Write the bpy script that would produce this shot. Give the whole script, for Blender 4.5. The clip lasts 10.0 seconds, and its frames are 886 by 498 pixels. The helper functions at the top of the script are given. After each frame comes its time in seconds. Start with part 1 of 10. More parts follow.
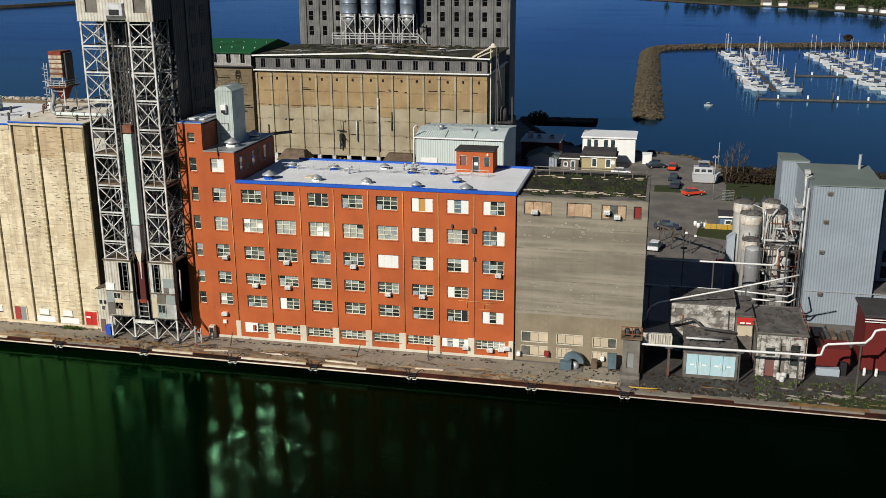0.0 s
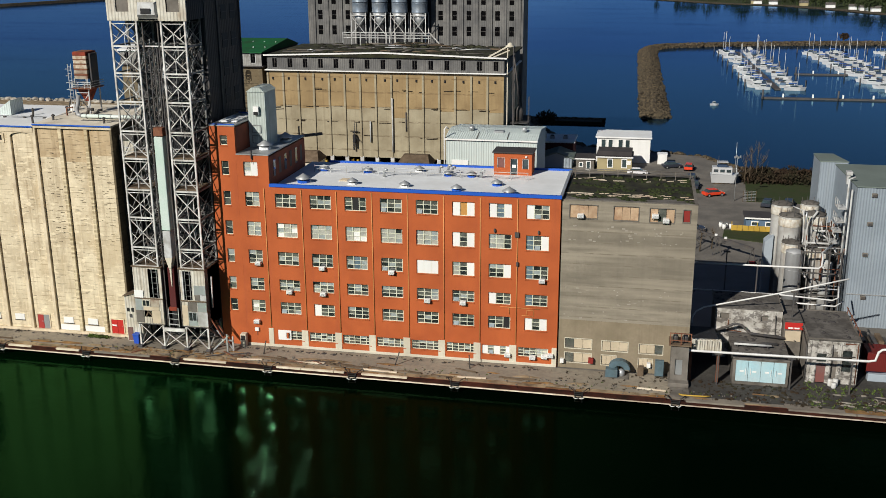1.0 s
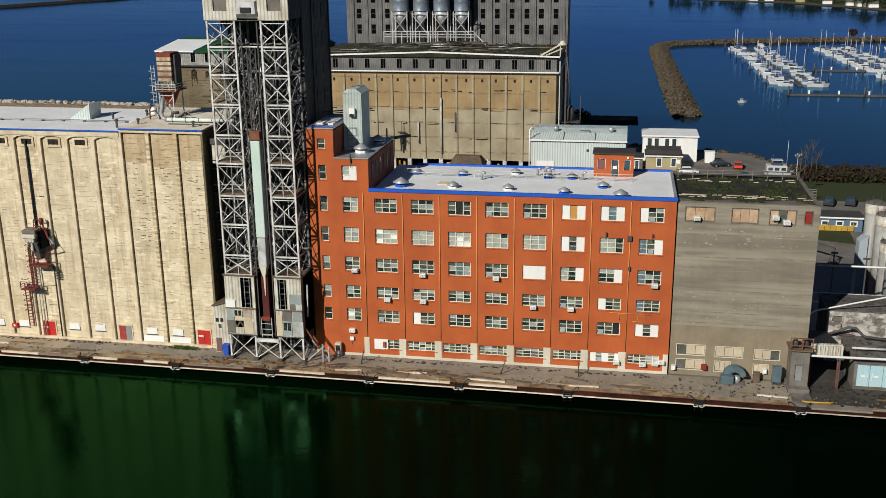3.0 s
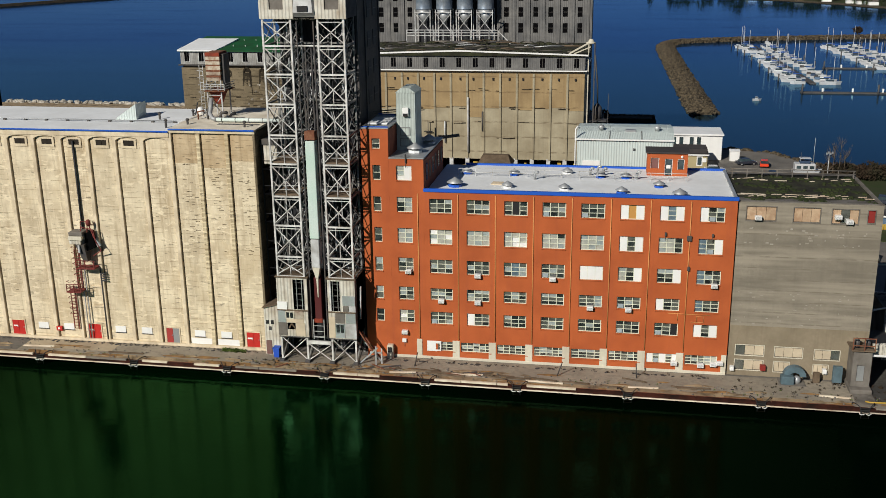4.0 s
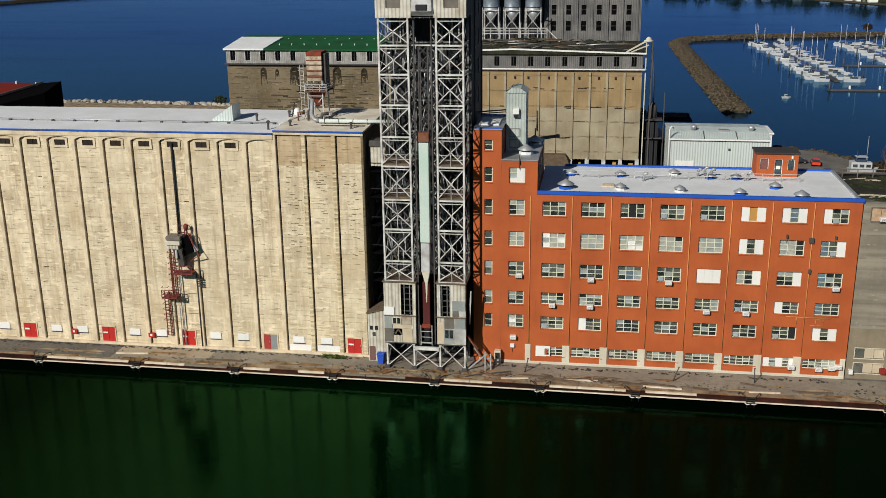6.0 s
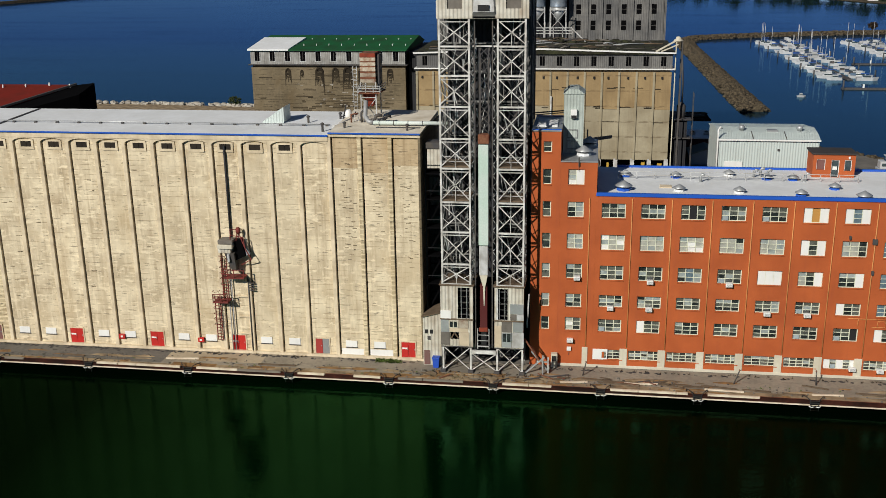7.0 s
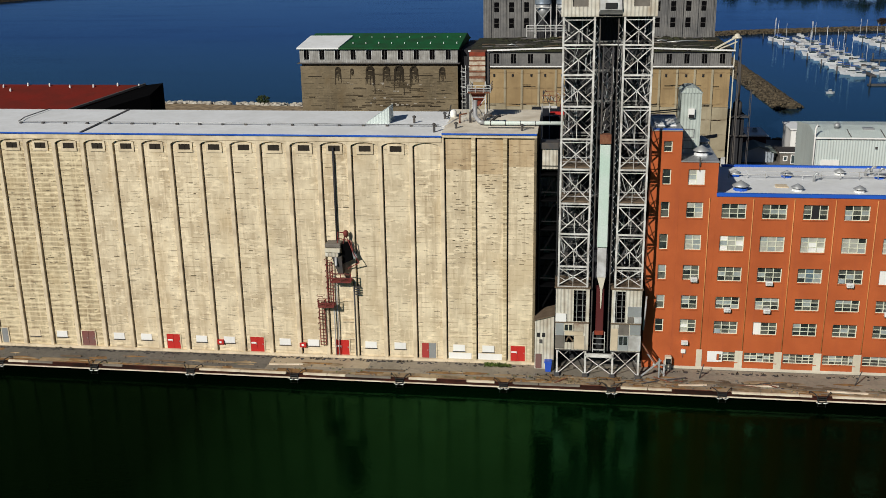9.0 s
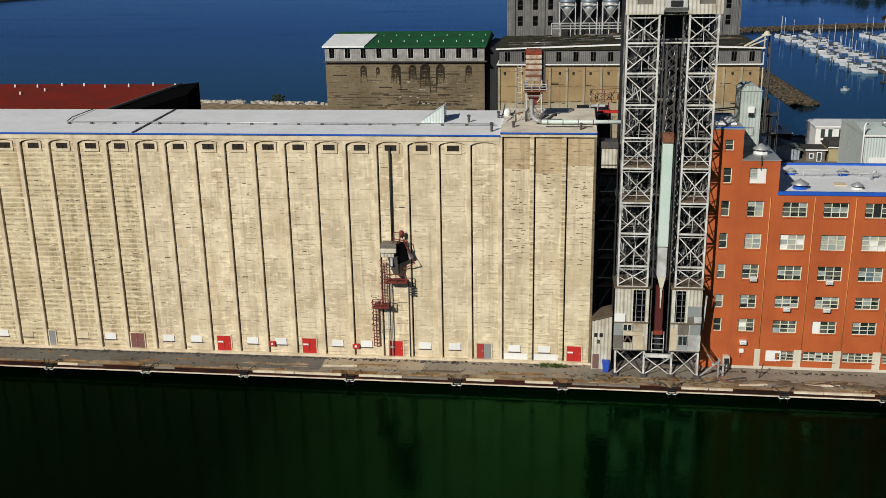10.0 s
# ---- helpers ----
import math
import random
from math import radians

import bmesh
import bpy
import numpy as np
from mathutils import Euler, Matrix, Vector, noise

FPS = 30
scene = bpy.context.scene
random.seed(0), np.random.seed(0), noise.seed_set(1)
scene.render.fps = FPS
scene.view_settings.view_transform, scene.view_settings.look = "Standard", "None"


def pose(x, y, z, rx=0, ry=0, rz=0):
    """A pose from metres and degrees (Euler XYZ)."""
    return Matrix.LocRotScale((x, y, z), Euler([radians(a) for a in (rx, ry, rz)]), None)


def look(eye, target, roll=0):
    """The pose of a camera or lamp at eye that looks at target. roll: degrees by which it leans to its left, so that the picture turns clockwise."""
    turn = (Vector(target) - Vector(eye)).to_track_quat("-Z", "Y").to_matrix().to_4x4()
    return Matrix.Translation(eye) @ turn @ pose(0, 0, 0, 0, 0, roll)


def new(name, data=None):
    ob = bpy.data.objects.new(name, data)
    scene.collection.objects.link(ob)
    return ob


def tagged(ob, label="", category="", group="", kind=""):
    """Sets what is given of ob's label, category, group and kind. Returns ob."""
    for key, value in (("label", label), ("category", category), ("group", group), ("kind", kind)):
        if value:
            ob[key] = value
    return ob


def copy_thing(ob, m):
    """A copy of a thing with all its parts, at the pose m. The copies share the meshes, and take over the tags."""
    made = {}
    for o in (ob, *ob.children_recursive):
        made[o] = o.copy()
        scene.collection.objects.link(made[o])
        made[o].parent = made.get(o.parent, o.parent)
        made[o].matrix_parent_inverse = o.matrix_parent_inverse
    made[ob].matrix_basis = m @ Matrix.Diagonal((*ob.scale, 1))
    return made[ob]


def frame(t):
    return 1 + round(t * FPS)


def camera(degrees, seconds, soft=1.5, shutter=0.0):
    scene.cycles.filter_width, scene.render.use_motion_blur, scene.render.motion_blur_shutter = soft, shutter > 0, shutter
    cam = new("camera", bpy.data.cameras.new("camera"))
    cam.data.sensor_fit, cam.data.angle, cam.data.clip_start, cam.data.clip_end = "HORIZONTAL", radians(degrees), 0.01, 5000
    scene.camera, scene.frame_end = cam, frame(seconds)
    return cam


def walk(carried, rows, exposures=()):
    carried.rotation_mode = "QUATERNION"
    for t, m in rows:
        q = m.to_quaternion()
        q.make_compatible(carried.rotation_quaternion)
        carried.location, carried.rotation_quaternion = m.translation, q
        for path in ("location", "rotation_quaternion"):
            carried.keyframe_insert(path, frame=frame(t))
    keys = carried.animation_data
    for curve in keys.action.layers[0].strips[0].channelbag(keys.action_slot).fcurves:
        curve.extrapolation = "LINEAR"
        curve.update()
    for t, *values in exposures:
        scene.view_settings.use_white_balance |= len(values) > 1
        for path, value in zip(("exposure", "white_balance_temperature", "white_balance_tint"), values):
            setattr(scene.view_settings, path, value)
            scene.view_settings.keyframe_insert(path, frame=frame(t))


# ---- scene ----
cam = camera(47.6, 10.0, soft=0.6)
PATH = [
    (0, (-4.005, -112.877, 48.216), (-4.417, -111.006, 47.643), -0.3),
    (0.5, (-7.623, -111.935, 48.136), (-8.017, -110.06, 47.562), -0.3),
    (1, (-11.297, -111.129, 48.029), (-11.678, -109.252, 47.454), -0.3),
    (1.5, (-14.981, -110.524, 47.917), (-15.352, -108.645, 47.341), -0.3),
    (2, (-18.669, -110.16, 47.846), (-19.032, -108.28, 47.269), -0.4),
    (2.5, (-22.386, -109.989, 47.79), (-22.741, -108.107, 47.213), -0.5),
    (4, (-33.555, -110.135, 47.728), (-33.886, -108.25, 47.148), -0.7),
    (4.5, (-37.28, -110.11, 47.747), (-37.603, -108.224, 47.165), -0.6),
    (5, (-41.044, -110.107, 47.774), (-41.359, -108.22, 47.192), -0.7),
    (5.5, (-44.791, -110.057, 47.811), (-45.097, -108.168, 47.227), -0.7),
    (7, (-56.049, -109.874, 48.021), (-56.331, -107.983, 47.434), -0.8),
    (7.5, (-59.799, -109.836, 48.084), (-60.073, -107.944, 47.496), -0.9),
    (8, (-63.532, -109.799, 48.129), (-63.797, -107.906, 47.539), -0.9),
    (8.5, (-67.27, -109.811, 48.182), (-67.527, -107.918, 47.59), -0.9),
    (9, (-71.013, -109.781, 48.214), (-71.262, -107.887, 47.621), -0.9),
    (9.5, (-74.728, -109.78, 48.249), (-74.968, -107.886, 47.655), -1.0),
    (10, (-78.462, -109.753, 48.308), (-78.695, -107.859, 47.711), -1.0),
]
walk(cam, [(t, look(eye, target, roll)) for t, eye, target, roll in PATH], [(0, 0.0), (2.5, -0.09), (5.0, -0.18), (10.0, -0.22)])

# ---- light ----
SUN_AZ, SUN_EL = radians(-153), radians(30)   # the way to the sun: azimuth from +y towards +x, and its height
sun_way = Vector((math.sin(SUN_AZ) * math.cos(SUN_EL), math.cos(SUN_AZ) * math.cos(SUN_EL), math.sin(SUN_EL)))
world = bpy.data.worlds.new("sky_world")
scene.world = world
world.use_nodes = True
wn = world.node_tree
sky = wn.nodes.new("ShaderNodeTexSky")
sky.sky_type, sky.sun_disc = "NISHITA", False
sky.sun_elevation, sky.sun_rotation = SUN_EL, SUN_AZ
sky.air_density, sky.dust_density, sky.ozone_density = 0.6, 0.0, 4.0
wn.links.new(sky.outputs[0], wn.nodes["Background"].inputs[0])
wn.nodes["Background"].inputs[1].default_value = 0.042
sun = new("sun", bpy.data.lights.new("sun", "SUN"))
sun.data.energy, sun.data.angle, sun.data.color = 5.0, radians(0.5), (1.0, 0.95, 0.86)
sun.matrix_world = look(sun_way * 200, (0, 0, 0))

# ---- building helpers ----
def thing(name, at, label, category, group="", kind=""):
    """An Empty at the thing's base."""
    e = new(name)
    e.location = at
    e.empty_display_size = 0.3
    return tagged(e, label, category, group, kind)


def mesh_of(name, bm, material):
    me = bpy.data.meshes.new(name)
    bm.to_mesh(me)
    bm.free()
    me.materials.append(material)
    return me


def at_home(ob, parent):
    """Parents ob, whose mesh is in world coordinates."""
    ob.parent = parent
    m = Matrix.Translation(parent.location) if parent.parent is None else Matrix.Identity(4)
    ob.matrix_parent_inverse = m.inverted()
    return ob


def part(name, bm, material, parent=None, label=""):
    ob = new(name, mesh_of(name, bm, material))
    if parent is not None:
        at_home(ob, parent)
    return tagged(ob, label)


def piece(name, me, parent, at, rz=0.0):
    """A repeat that shares the mesh me; at is in world coordinates."""
    ob = new(name, me)
    at_home(ob, parent)
    ob.matrix_basis = Matrix.Translation(at) @ Matrix.Rotation(rz, 4, "Z")
    return ob


def structure(name, bm, material, label, category):
    ob = new(name, mesh_of(name, bm, material))
    return tagged(ob, label, category, kind="structure")


def B():
    return bmesh.new()




def prism(bm, base, top):
    """A closed form between two rings of points, listed anticlockwise from above."""
    n = len(base)
    lo = [bm.verts.new(p) for p in base]
    hi = [bm.verts.new(p) for p in top]
    bm.faces.new(lo[::-1])
    bm.faces.new(hi)
    for i in range(n):
        bm.faces.new((lo[i], lo[(i + 1) % n], hi[(i + 1) % n], hi[i]))
    return bm


def box(bm, x0, x1, y0, y1, z0, z1):
    return prism(bm, [(x0, y0, z0), (x1, y0, z0), (x1, y1, z0), (x0, y1, z0)],
                 [(x0, y0, z1), (x1, y0, z1), (x1, y1, z1), (x0, y1, z1)])


def soft_box(bm, x0, x1, y0, y1, z0, z1, r=0.03):
    """A box with chamfered edges."""
    t = B()
    box(t, x0, x1, y0, y1, z0, z1)
    bmesh.ops.bevel(t, geom=t.edges[:], offset=r, segments=1, affect="EDGES")
    join(bm, t)
    return bm


def join(bm, other):
    me = bpy.data.meshes.new("join")
    other.to_mesh(me)
    other.free()
    bm.from_mesh(me)
    bpy.data.meshes.remove(me)
    return bm


def beam(bm, a, b, w, h=None):
    """A square bar from a to b."""
    a, b = Vector(a), Vector(b)
    h = h or w
    d = (b - a).normalized()
    up = Vector((0, 0, 1)) if abs(d.z) < 0.9 else Vector((0, 1, 0))
    s = d.cross(up).normalized() * (w / 2)
    u = s.cross(d).normalized() * (h / 2)
    ring = (-s - u, s - u, s + u, -s + u)
    lo = [bm.verts.new(a + o) for o in ring]
    hi = [bm.verts.new(b + o) for o in ring]
    bm.faces.new(lo[::-1])
    bm.faces.new(hi)
    for i in range(4):
        bm.faces.new((lo[i], lo[(i + 1) % 4], hi[(i + 1) % 4], hi[i]))
    return bm


def tube(bm, points, r, n=8, close=True):
    """A round pipe along points; r is one radius or one for each point."""
    pts = [Vector(p) for p in points]
    rs = r if isinstance(r, (list, tuple)) else [r] * len(pts)
    rings = []
    side = None
    for i, p in enumerate(pts):
        d = (pts[min(i + 1, len(pts) - 1)] - pts[max(i - 1, 0)]).normalized()
        if side is None:
            side = d.cross(Vector((0, 0, 1)) if abs(d.z) < 0.9 else Vector((1, 0, 0))).normalized()
        else:
            side = (side - d * side.dot(d)).normalized()
        up = side.cross(d)
        rings.append([bm.verts.new(p + (side * math.cos(a) + up * math.sin(a)) * rs[i])
                      for a in (2 * math.pi * k / n for k in range(n))])
    for lo, hi in zip(rings, rings[1:]):
        for k in range(n):
            bm.faces.new((lo[k], hi[k], hi[(k + 1) % n], lo[(k + 1) % n])).smooth = True
    if close:
        bm.faces.new(rings[0])
        bm.faces.new(rings[-1][::-1])
    return bm


def lathe(bm, x, y, profile, n=16):
    """A turned form round the upright at x, y; profile: (radius, z) from the foot up."""
    rings = [[bm.verts.new((x + r * math.cos(2 * math.pi * k / n), y + r * math.sin(2 * math.pi * k / n), z))
              for k in range(n)] for r, z in profile]
    for lo, hi in zip(rings, rings[1:]):
        for k in range(n):
            bm.faces.new((lo[k], lo[(k + 1) % n], hi[(k + 1) % n], hi[k])).smooth = n > 8
    bm.faces.new(rings[0][::-1])
    bm.faces.new(rings[-1])
    return bm


def slab(bm, ring, z0, z1):
    return prism(bm, [(x, y, z0) for x, y in ring], [(x, y, z1) for x, y in ring])


def wall_with_openings(bm, x0, x1, z0, z1, y0, y1, holes):
    """A wall in the x-z plane from y0 (front) to y1, open through at holes (xa, xb, za, zb)."""
    xs = sorted({x0, x1, *(v for h in holes for v in h[:2])})
    zs = sorted({z0, z1, *(v for h in holes for v in h[2:])})

    def solid(i, j):
        if not (0 <= i < len(xs) - 1 and 0 <= j < len(zs) - 1):
            return False
        cx, cz = (xs[i] + xs[i + 1]) / 2, (zs[j] + zs[j + 1]) / 2
        return not any(a < cx < b and c < cz < d for a, b, c, d in holes)
    made = {}

    def v(i, j, k):
        if (i, j, k) not in made:
            made[i, j, k] = bm.verts.new((xs[i], y1 if k else y0, zs[j]))
        return made[i, j, k]
    for i in range(len(xs) - 1):
        for j in range(len(zs) - 1):
            if not solid(i, j):
                continue
            bm.faces.new((v(i, j, 0), v(i + 1, j, 0), v(i + 1, j + 1, 0), v(i, j + 1, 0)))
            bm.faces.new((v(i, j, 1), v(i, j + 1, 1), v(i + 1, j + 1, 1), v(i + 1, j, 1)))
            if not solid(i - 1, j):
                bm.faces.new((v(i, j, 0), v(i, j + 1, 0), v(i, j + 1, 1), v(i, j, 1)))
            if not solid(i + 1, j):
                bm.faces.new((v(i + 1, j, 0), v(i + 1, j, 1), v(i + 1, j + 1, 1), v(i + 1, j + 1, 0)))
            if not solid(i, j - 1):
                bm.faces.new((v(i, j, 0), v(i, j, 1), v(i + 1, j, 1), v(i + 1, j, 0)))
            if not solid(i, j + 1):
                bm.faces.new((v(i, j + 1, 0), v(i + 1, j + 1, 0), v(i + 1, j + 1, 1), v(i, j + 1, 1)))
    return bm


# ---- materials ----
def material(name, colour, rough=0.8, metal=0.0, second=None, grain=8.0, patch=0.25, amount=0.35, bump=0.15, spec=0.3,
             streaks=0.0, streak_colour=(0.1, 0.07, 0.05), rows=0.0, row_colour=None, ribs=0.0, rib_depth=0.5, random_tint=0.0, dabs=0.0,
             flakes=0.0, flake_colour=(0.06, 0.05, 0.045), bands=0.0, ior=1.5, thick=0.09, courses=0.0):
    """Paint, stone, metal or wood: a base colour with broad patches and fine grain, and where asked for: upright dirt streaks,
    level pour lines every `rows` metres, upright ribs every `ribs` metres, and a tint that differs from piece to piece."""
    m = bpy.data.materials.new(name)
    m.use_nodes = True
    nt = m.node_tree
    N, L = nt.nodes, nt.links
    out = N["Principled BSDF"]
    out.inputs["Roughness"].default_value, out.inputs["Metallic"].default_value = rough, metal
    out.inputs["Specular IOR Level"].default_value, out.inputs["IOR"].default_value = spec, ior
    where = N.new("ShaderNodeNewGeometry").outputs["Position"]

    def noise_at(scale, detail=4.0, stretch=None, w=0.55):
        t = N.new("ShaderNodeTexNoise")
        t.inputs["Scale"].default_value, t.inputs["Detail"].default_value, t.inputs["Roughness"].default_value = scale, detail, w
        if stretch:
            k = N.new("ShaderNodeVectorMath")
            k.operation = "MULTIPLY"
            k.inputs[1].default_value = stretch
            L.new(where, k.inputs[0])
            L.new(k.outputs[0], t.inputs["Vector"])
        else:
            L.new(where, t.inputs["Vector"])
        return t.outputs["Fac"]

    def ramp(fac, lo, hi):
        r = N.new("ShaderNodeMapRange")
        r.inputs["From Min"].default_value, r.inputs["From Max"].default_value = lo, hi
        L.new(fac, r.inputs["Value"])
        return r.outputs["Result"]

    def mix(fac, a, b, kind="MIX"):
        k = N.new("ShaderNodeMix")
        k.data_type, k.blend_type = "RGBA", kind
        for slot, value in ((k.inputs["Factor"], fac), (k.inputs[6], a), (k.inputs[7], b)):
            if isinstance(value, (int, float)):
                slot.default_value = value
            elif isinstance(value, tuple):
                slot.default_value = (*value, 1)
            else:
                L.new(value, slot)
        return k.outputs[2]

    def times(fac, k):
        t = N.new("ShaderNodeMath")
        t.operation = "MULTIPLY"
        L.new(fac, t.inputs[0])
        t.inputs[1].default_value = k
        return t.outputs[0]
    other = second or tuple(c * 0.6 for c in colour)
    c = mix(times(ramp(noise_at(patch, 5), 0.38, 0.66), min(1.0, amount * 2)), colour, other)
    c = mix(times(ramp(noise_at(grain, 3), 0.35, 0.7), amount * 0.7), c, tuple(v * 0.72 for v in colour))
    if streaks:
        c = mix(times(ramp(noise_at(1.0, 5, (1.7, 1.7, 0.07)), 0.52, 0.75), streaks), c, streak_colour)
    if bands:                                          # broad level bands of paler and darker pours
        c = mix(times(ramp(noise_at(1.0, 3, (0.035, 0.035, 0.75)), 0.45, 0.68), bands), c, tuple(min(0.8, v * 1.45) for v in colour))
        c = mix(times(ramp(noise_at(1.0, 6, (0.14, 0.14, 0.9)), 0.5, 0.7), bands), c, tuple(v * 0.6 for v in colour))
    if flakes:                                         # sharp-edged bare or dirty spots
        c = mix(times(ramp(noise_at(1.1, 8, (1.0, 1.0, 1.4), 0.72), 0.5, 0.55), flakes), c, flake_colour)
    height = noise_at(grain * 1.7, 4)
    if rows:
        w = N.new("ShaderNodeSeparateXYZ")
        L.new(where, w.inputs[0])
        k = N.new("ShaderNodeMath")
        k.operation = "PINGPONG"
        L.new(w.outputs["Z"], k.inputs[0])
        k.inputs[1].default_value = rows / 2
        line = ramp(k.outputs[0], rows * thick, 0.0)
        broken = ramp(noise_at(1.0, 4, (0.7, 0.7, 2.4)), 0.44, 0.58)
        b = N.new("ShaderNodeMath")
        b.operation = "MULTIPLY"
        L.new(line, b.inputs[0])
        L.new(broken, b.inputs[1])
        c = mix(b.outputs[0], c, row_colour or tuple(v * 0.5 for v in colour))
        if courses:                                    # a pale worn lip along the foot of every course
            lip = ramp(k.outputs[0], rows * 0.34, rows * 0.5)
            c = mix(times(lip, courses), c, tuple(min(0.85, v * 1.28) for v in colour))
        if dabs:                                       # pale limewash dabs between the pour lines
            c = mix(times(ramp(noise_at(1.0, 4, (0.9, 0.9, 2.6)), 0.56, 0.66), dabs), c, tuple(v * min(1.3, 0.88 / colour[0]) for v in colour))
        if dabs:                                       # dark chipped dashes along the pours
            spots = ramp(noise_at(1.0, 3, (0.9, 0.9, 4.6)), 0.635, 0.67)
            c = mix(times(spots, 0.75), c, tuple(v * 0.25 for v in colour))
            runs = ramp(noise_at(1.0, 5, (2.6, 2.6, 0.5), 0.65), 0.52, 0.7)   # limewash runs, and brown water stains in large patches
            c = mix(times(runs, dabs * 0.8), c, tuple(v * min(1.25, 0.88 / colour[0]) for v in colour))
            damp = ramp(noise_at(0.22, 4, (1.0, 1.0, 0.6)), 0.54, 0.68)
            c = mix(times(damp, 0.5), c, (colour[0] * 0.66, colour[1] * 0.58, colour[2] * 0.47))
    if random_tint:
        info = N.new("ShaderNodeObjectInfo")
        c = mix(times(info.outputs["Random"], random_tint), c, tuple(v * 0.6 for v in colour))
    bumped = None
    if ribs:
        w = N.new("ShaderNodeSeparateXYZ")
        L.new(where, w.inputs[0])
        s = N.new("ShaderNodeMath")
        s.operation = "ADD"
        L.new(w.outputs["X"], s.inputs[0])
        L.new(w.outputs["Y"], s.inputs[1])
        k = N.new("ShaderNodeMath")
        k.operation = "PINGPONG"
        L.new(s.outputs[0], k.inputs[0])
        k.inputs[1].default_value = ribs / 2
        r = ramp(k.outputs[0], ribs * 0.12, ribs * 0.38)
        n = N.new("ShaderNodeBump")
        n.inputs["Strength"].default_value, n.inputs["Distance"].default_value = rib_depth, ribs * 0.25
        L.new(r, n.inputs["Height"])
        bumped = n.outputs[0]
    n = N.new("ShaderNodeBump")
    n.inputs["Strength"].default_value, n.inputs["Distance"].default_value = bump, 0.05
    L.new(height, n.inputs["Height"])
    if bumped:
        L.new(bumped, n.inputs["Normal"])
    L.new(c, out.inputs["Base Color"])
    L.new(n.outputs[0], out.inputs["Normal"])
    return m


def glass_material(name, tint=(0.03, 0.045, 0.05), rough=0.06):
    """Window glass seen from outside, dark behind, with a soft reflection of the sky."""
    m = material(name, tint, rough, second=tuple(c * 2.2 for c in tint), grain=1.3, patch=0.7, amount=0.8, bump=0.02, spec=0.7, random_tint=0.4)
    return m


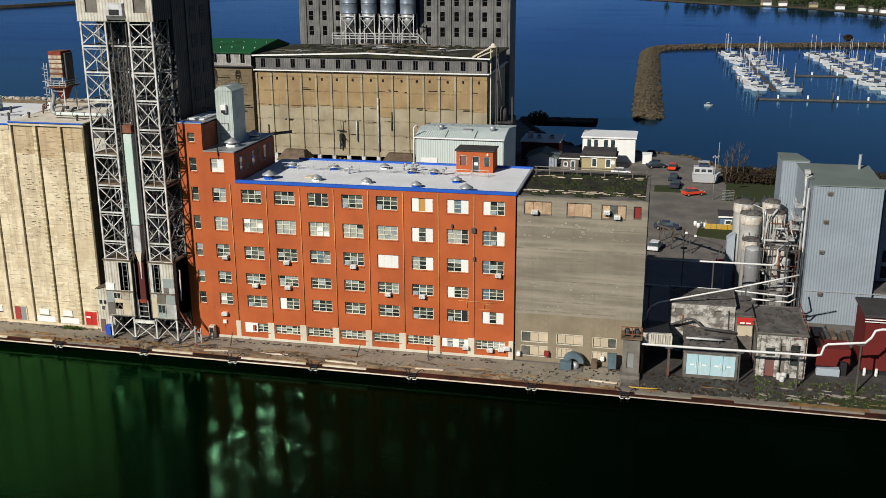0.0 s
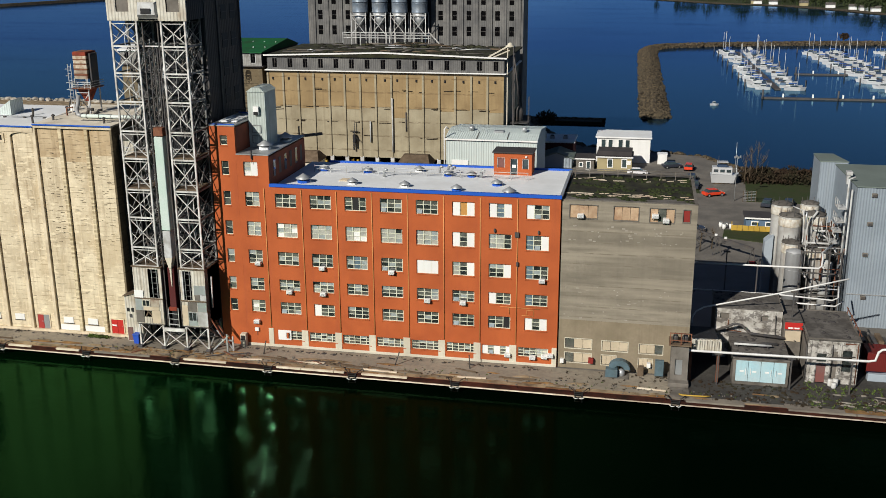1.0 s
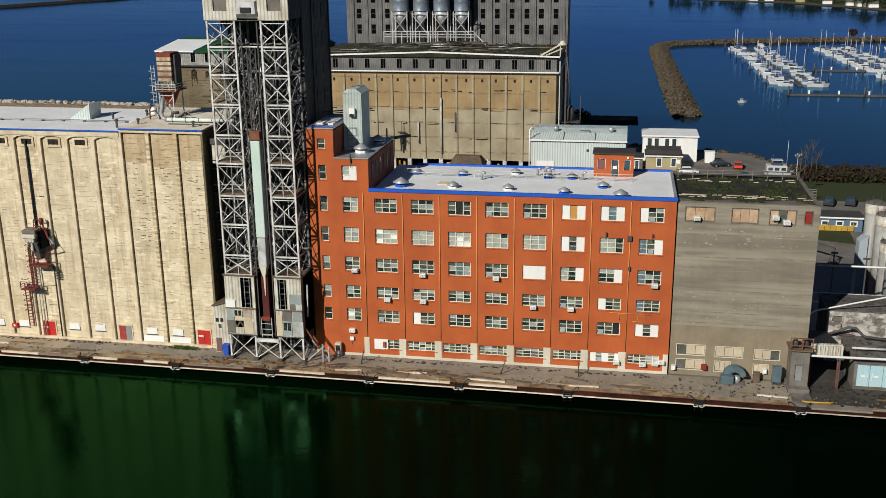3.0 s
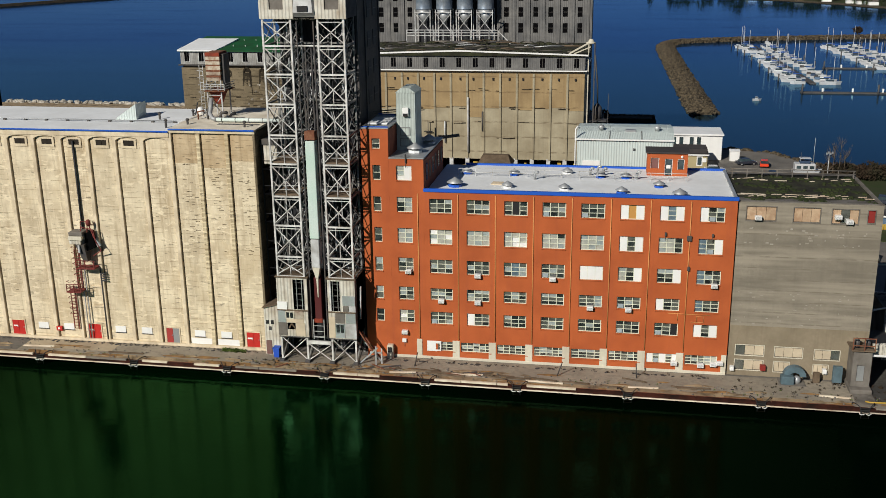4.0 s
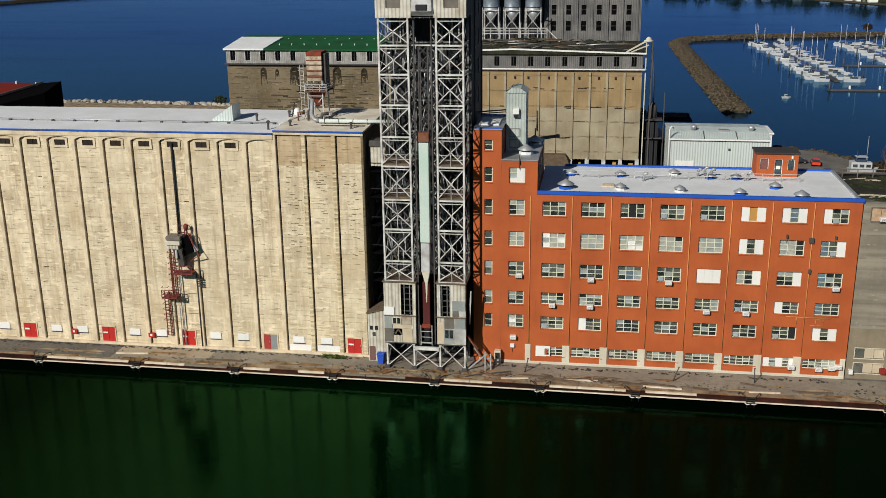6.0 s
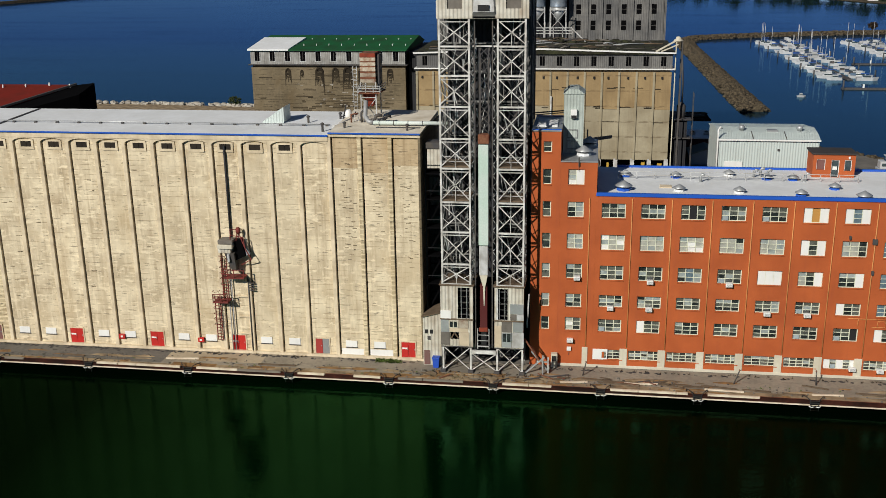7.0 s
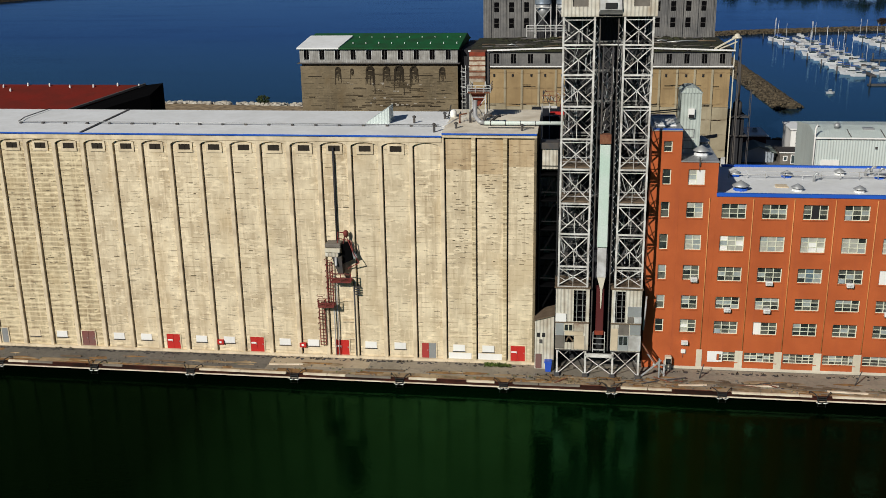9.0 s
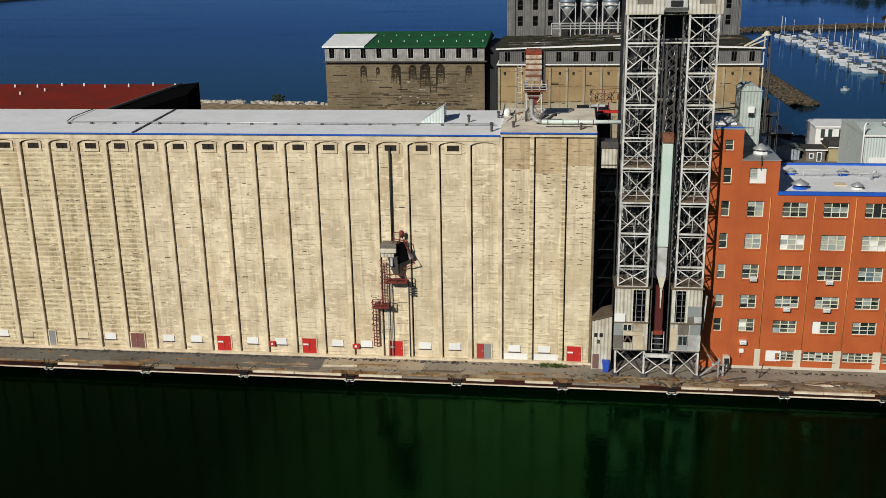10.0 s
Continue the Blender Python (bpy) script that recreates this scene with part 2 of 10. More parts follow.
M = {
    "silo": material("pale_concrete", (0.77, 0.665, 0.475), 0.9, second=(0.47, 0.375, 0.245), grain=1.6, patch=0.35, amount=0.5, bump=0.5,
                     streaks=0.75, streak_colour=(0.35, 0.265, 0.165), rows=0.61, row_colour=(0.27, 0.20, 0.12), dabs=0.75, random_tint=0.3),
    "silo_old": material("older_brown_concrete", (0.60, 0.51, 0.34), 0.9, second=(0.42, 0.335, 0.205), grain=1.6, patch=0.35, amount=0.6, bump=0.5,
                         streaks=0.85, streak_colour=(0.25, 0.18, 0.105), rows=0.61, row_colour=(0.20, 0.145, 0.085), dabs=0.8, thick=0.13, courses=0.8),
    "silo_brown": material("brown_stained_concrete", (0.57, 0.45, 0.29), 0.9, second=(0.40, 0.295, 0.175), grain=1.6, patch=0.45, amount=0.7, bump=0.5,
                           streaks=0.8, streak_colour=(0.24, 0.165, 0.09), rows=0.61, row_colour=(0.22, 0.155, 0.09), dabs=0.3),
    "silo_trim": material("pale_pilaster_concrete", (0.74, 0.63, 0.45), 0.9, second=(0.5, 0.41, 0.28), grain=2, patch=0.7, amount=0.5, streaks=0.35, streak_colour=(0.4, 0.32, 0.22)),
    "groove": material("shade_dark_joint", (0.03, 0.024, 0.018), 0.95),
    "brick": material("painted_brick_red", (0.465, 0.108, 0.03), 0.75, second=(0.35, 0.076, 0.021), grain=9, patch=0.25, amount=0.42, bump=0.35, streaks=0.3,
                      streak_colour=(0.3, 0.07, 0.035), rows=0.0),
    "grey_render": material("grey_render", (0.245, 0.215, 0.168), 0.9, second=(0.155, 0.135, 0.104), grain=3, patch=0.12, amount=0.75, bump=0.4,
                            streaks=0.4, streak_colour=(0.14, 0.125, 0.1), bands=0.75, rows=1.3, row_colour=(0.165, 0.142, 0.108)),
    "tan_render": material("tan_render", (0.26, 0.213, 0.148), 0.9, second=(0.20, 0.163, 0.11), grain=3, patch=0.4, amount=0.45, bump=0.3, streaks=0.25),
    "plaster": material("pale_plaster_smear", (0.36, 0.33, 0.28), 0.9, second=(0.27, 0.235, 0.185), grain=3, patch=0.7, amount=0.8, bump=0.3),
    "white_metal": material("white_ribbed_metal", (0.54, 0.61, 0.59), 0.45, grain=3, amount=0.12, bump=0.05, ribs=0.35, rib_depth=0.5, streaks=0.12, spec=0.4),
    "roof_white": material("white_roof_membrane", (0.80, 0.82, 0.83), 0.6, second=(0.68, 0.69, 0.68), grain=1.5, patch=0.25, amount=0.35, bump=0.1),
    "roof_cream": material("dusty_cream_roof_membrane", (0.78, 0.72, 0.60), 0.7, second=(0.56, 0.49, 0.38), grain=1.5, patch=0.4, amount=0.5, bump=0.1),
    "blue": material("blue_flashing", (0.02, 0.10, 0.50), 0.4, amount=0.15),
    "steel": material("galvanised_steel", (0.48, 0.50, 0.51), 0.45, metal=0.5, second=(0.3, 0.3, 0.3), grain=4, amount=0.4),
    "dark_metal": material("dark_panel_metal", (0.022, 0.023, 0.027), 0.7, second=(0.012, 0.012, 0.014), amount=0.4, ribs=0.5, rib_depth=0.3),
    "pale_tan": material("pale_grey_cream_concrete", (0.375, 0.33, 0.23), 0.9, second=(0.255, 0.215, 0.142), grain=2.5, patch=0.25, amount=0.5, bump=0.3, streaks=0.45, streak_colour=(0.2, 0.16, 0.1),
                    rows=3.1, row_colour=(0.16, 0.125, 0.08)),
    "tan": material("ochre_concrete", (0.35, 0.253, 0.13), 0.9, second=(0.25, 0.175, 0.088), grain=2.5, patch=0.2, amount=0.5, bump=0.3, streaks=0.45, streak_colour=(0.2, 0.135, 0.07),
                    rows=3.1, row_colour=(0.17, 0.115, 0.06)),
    "asphalt": material("worn_asphalt", (0.125, 0.116, 0.104), 0.95, second=(0.20, 0.182, 0.158), grain=3, patch=0.22, amount=0.7, bump=0.25),
    "quay": material("weathered_quay_concrete", (0.24, 0.21, 0.17), 0.95, second=(0.15, 0.13, 0.11), grain=2, patch=0.35, amount=0.6, bump=0.3),
    "rock": material("rubble_rock", (0.026, 0.02, 0.013), 0.95, second=(0.15, 0.117, 0.073), grain=3, patch=1.2, amount=0.6, bump=0.4),
    "moss": material("mossy_gravel_roof", (0.016, 0.014, 0.01), 0.95, second=(0.045, 0.05, 0.022), grain=3, patch=0.5, amount=0.7, bump=0.5),
    "green_roof": material("green_roof", (0.012, 0.105, 0.035), 0.75, second=(0.02, 0.06, 0.025), grain=2, amount=0.5, spec=0.15),
    "red_roof": material("dark_red_roof", (0.17, 0.018, 0.012), 0.95, second=(0.11, 0.02, 0.014), grain=2, amount=0.4, spec=0.1),
    "grey_clad": material("grey_cladding", (0.105, 0.105, 0.105), 0.7, second=(0.19, 0.185, 0.175), grain=2, patch=0.3, amount=0.5, ribs=0.4, streaks=0.55, streak_colour=(0.07, 0.065, 0.06)),
    "black": material("black_paint", (0.02, 0.02, 0.022), 0.6),
    "glass": glass_material("window_glass"),
}


def water_material():
    """Green, murky water in the slip, clear blue water in the bay, its reflections tinted and dimmed by place; small
    ripples over a slow swell.
    """
    m = bpy.data.materials.new("harbour_water")
    m.use_nodes = True
    nt = m.node_tree
    N, L = nt.nodes, nt.links
    N.remove(N["Principled BSDF"])
    where = N.new("ShaderNodeNewGeometry").outputs["Position"]
    xyz = N.new("ShaderNodeSeparateXYZ")
    L.new(where, xyz.inputs[0])
    bay = N.new("ShaderNodeMapRange")
    bay.inputs["From Min"].default_value, bay.inputs["From Max"].default_value = 10, 120
    L.new(xyz.outputs["Y"], bay.inputs["Value"])

    def between(a, b, fac):
        c = N.new("ShaderNodeMix")
        c.data_type = "RGBA"
        c.inputs[6].default_value, c.inputs[7].default_value = (*a, 1), (*b, 1)
        L.new(fac, c.inputs["Factor"])
        return c.outputs[2]

    def noise_of(scale, stretch, detail=3):
        k = N.new("ShaderNodeVectorMath")
        k.operation = "MULTIPLY"
        k.inputs[1].default_value = stretch
        L.new(where, k.inputs[0])
        t = N.new("ShaderNodeTexNoise")
        t.inputs["Scale"].default_value, t.inputs["Detail"].default_value = scale, detail
        L.new(k.outputs[0], t.inputs["Vector"])
        return t.outputs["Fac"]
    last = None
    for scale, stretch, strength, dist in ((3.0, (0.9, 1.1, 1), 0.30, 0.05), (1.2, (0.8, 1.2, 1), 0.17, 0.075), (0.3, (0.6, 1.5, 1), 0.07, 0.14)):
        n = N.new("ShaderNodeBump")
        n.inputs["Distance"].default_value = dist
        ease = N.new("ShaderNodeMapRange")             # sheltered chop in the slip, a smoother bay
        ease.inputs["To Min"].default_value, ease.inputs["To Max"].default_value = strength, strength * 0.5
        L.new(bay.outputs[0], ease.inputs["Value"])
        L.new(ease.outputs[0], n.inputs["Strength"])
        L.new(noise_of(scale, stretch), n.inputs["Height"])
        if last:
            L.new(last, n.inputs["Normal"])
        last = n.outputs[0]
    body = N.new("ShaderNodeBsdfDiffuse")
    rise, fall, green_band = N.new("ShaderNodeMapRange"), N.new("ShaderNodeMapRange"), N.new("ShaderNodeMath")
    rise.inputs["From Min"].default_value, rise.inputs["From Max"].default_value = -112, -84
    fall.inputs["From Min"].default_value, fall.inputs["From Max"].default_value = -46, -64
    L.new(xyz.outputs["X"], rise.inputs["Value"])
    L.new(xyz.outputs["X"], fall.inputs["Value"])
    green_band.operation = "MULTIPLY"                    # greener, brighter silo reflection painted into the colour off mid-quay
    L.new(rise.outputs[0], green_band.inputs[0])
    L.new(fall.outputs[0], green_band.inputs[1])
    depth = N.new("ShaderNodeMix")
    depth.data_type = "RGBA"
    L.new(bay.outputs[0], depth.inputs["Factor"])
    L.new(between((0.0002, 0.0022, 0.0006), (0.0003, 0.0052, 0.0011), green_band.outputs[0]), depth.inputs[6])
    depth.inputs[7].default_value = (0.0045, 0.012, 0.029, 1)
    L.new(depth.outputs[2], body.inputs["Color"])
    gloss = N.new("ShaderNodeBsdfGlossy")
    calm = N.new("ShaderNodeMapRange")             # wind streaks dull the bay here and there
    calm.inputs["From Min"].default_value, calm.inputs["From Max"].default_value = 0.4, 0.7
    calm.inputs["To Min"].default_value, calm.inputs["To Max"].default_value = 0.03, 0.17
    L.new(noise_of(0.012, (1, 3.5, 1), 4), calm.inputs["Value"])
    still = N.new("ShaderNodeMix")                 # the sheltered slip is glassier than the bay
    still.inputs[2].default_value = 0.02
    L.new(bay.outputs[0], still.inputs["Factor"])
    L.new(calm.outputs[0], still.inputs[3])
    L.new(still.outputs[0], gloss.inputs["Roughness"])
    far = N.new("ShaderNodeMapRange")              # reflection tint: greener inshore, bluer further out
    far.inputs["From Min"].default_value, far.inputs["From Max"].default_value = 170, 420
    L.new(xyz.outputs["Y"], far.inputs["Value"])
    tone = N.new("ShaderNodeMix")
    tone.data_type = "RGBA"
    L.new(bay.outputs[0], tone.inputs["Factor"])
    slip = N.new("ShaderNodeMix")
    slip.data_type = "RGBA"
    L.new(green_band.outputs[0], slip.inputs["Factor"])
    # reflection painted dimmer towards the quay's west end
    side = N.new("ShaderNodeMapRange")
    side.inputs["From Min"].default_value, side.inputs["From Max"].default_value = -100, -60
    L.new(xyz.outputs["X"], side.inputs["Value"])
    east = N.new("ShaderNodeMapRange")             # reflections painted near-black off the grey mill and the yard
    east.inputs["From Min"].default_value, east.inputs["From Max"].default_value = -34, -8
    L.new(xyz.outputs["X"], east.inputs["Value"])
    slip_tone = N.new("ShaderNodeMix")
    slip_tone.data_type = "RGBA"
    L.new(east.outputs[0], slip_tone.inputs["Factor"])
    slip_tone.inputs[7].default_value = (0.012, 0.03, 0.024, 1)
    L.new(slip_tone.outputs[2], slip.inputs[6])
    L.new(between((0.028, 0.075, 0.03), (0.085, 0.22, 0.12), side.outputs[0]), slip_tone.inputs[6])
    slip.inputs[7].default_value = (0.12, 0.44, 0.165, 1)
    L.new(slip.outputs[2], tone.inputs[6])
    west, dim_band = N.new("ShaderNodeMapRange"), N.new("ShaderNodeMath")
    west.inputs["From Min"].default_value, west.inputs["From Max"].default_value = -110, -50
    dim_edge = N.new("ShaderNodeMapRange")
    dim_edge.inputs["From Min"].default_value, dim_edge.inputs["From Max"].default_value = 75, 15
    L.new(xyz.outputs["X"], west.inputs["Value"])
    L.new(xyz.outputs["X"], dim_edge.inputs["Value"])
    dim_band.operation = "MULTIPLY"                 # reflection dimmed by colour across the middle of the bay
    L.new(west.outputs[0], dim_band.inputs[0])
    L.new(dim_edge.outputs[0], dim_band.inputs[1])
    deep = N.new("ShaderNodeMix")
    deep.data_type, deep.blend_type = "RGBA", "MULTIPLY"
    L.new(dim_band.outputs[0], deep.inputs["Factor"])
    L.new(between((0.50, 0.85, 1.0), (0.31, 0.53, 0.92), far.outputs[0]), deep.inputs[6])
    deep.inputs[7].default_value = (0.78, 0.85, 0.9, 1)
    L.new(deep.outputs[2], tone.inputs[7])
    L.new(tone.outputs[2], gloss.inputs["Color"])
    L.new(last, gloss.inputs["Normal"])
    fres = N.new("ShaderNodeFresnel")
    fres.inputs["IOR"].default_value = 1.333
    L.new(last, fres.inputs["Normal"])
    both = N.new("ShaderNodeMixShader")
    L.new(fres.outputs[0], both.inputs[0])
    L.new(body.outputs[0], both.inputs[1])
    L.new(gloss.outputs[0], both.inputs[2])
    L.new(both.outputs[0], N["Material Output"].inputs["Surface"])
    return m


M["water"] = water_material()

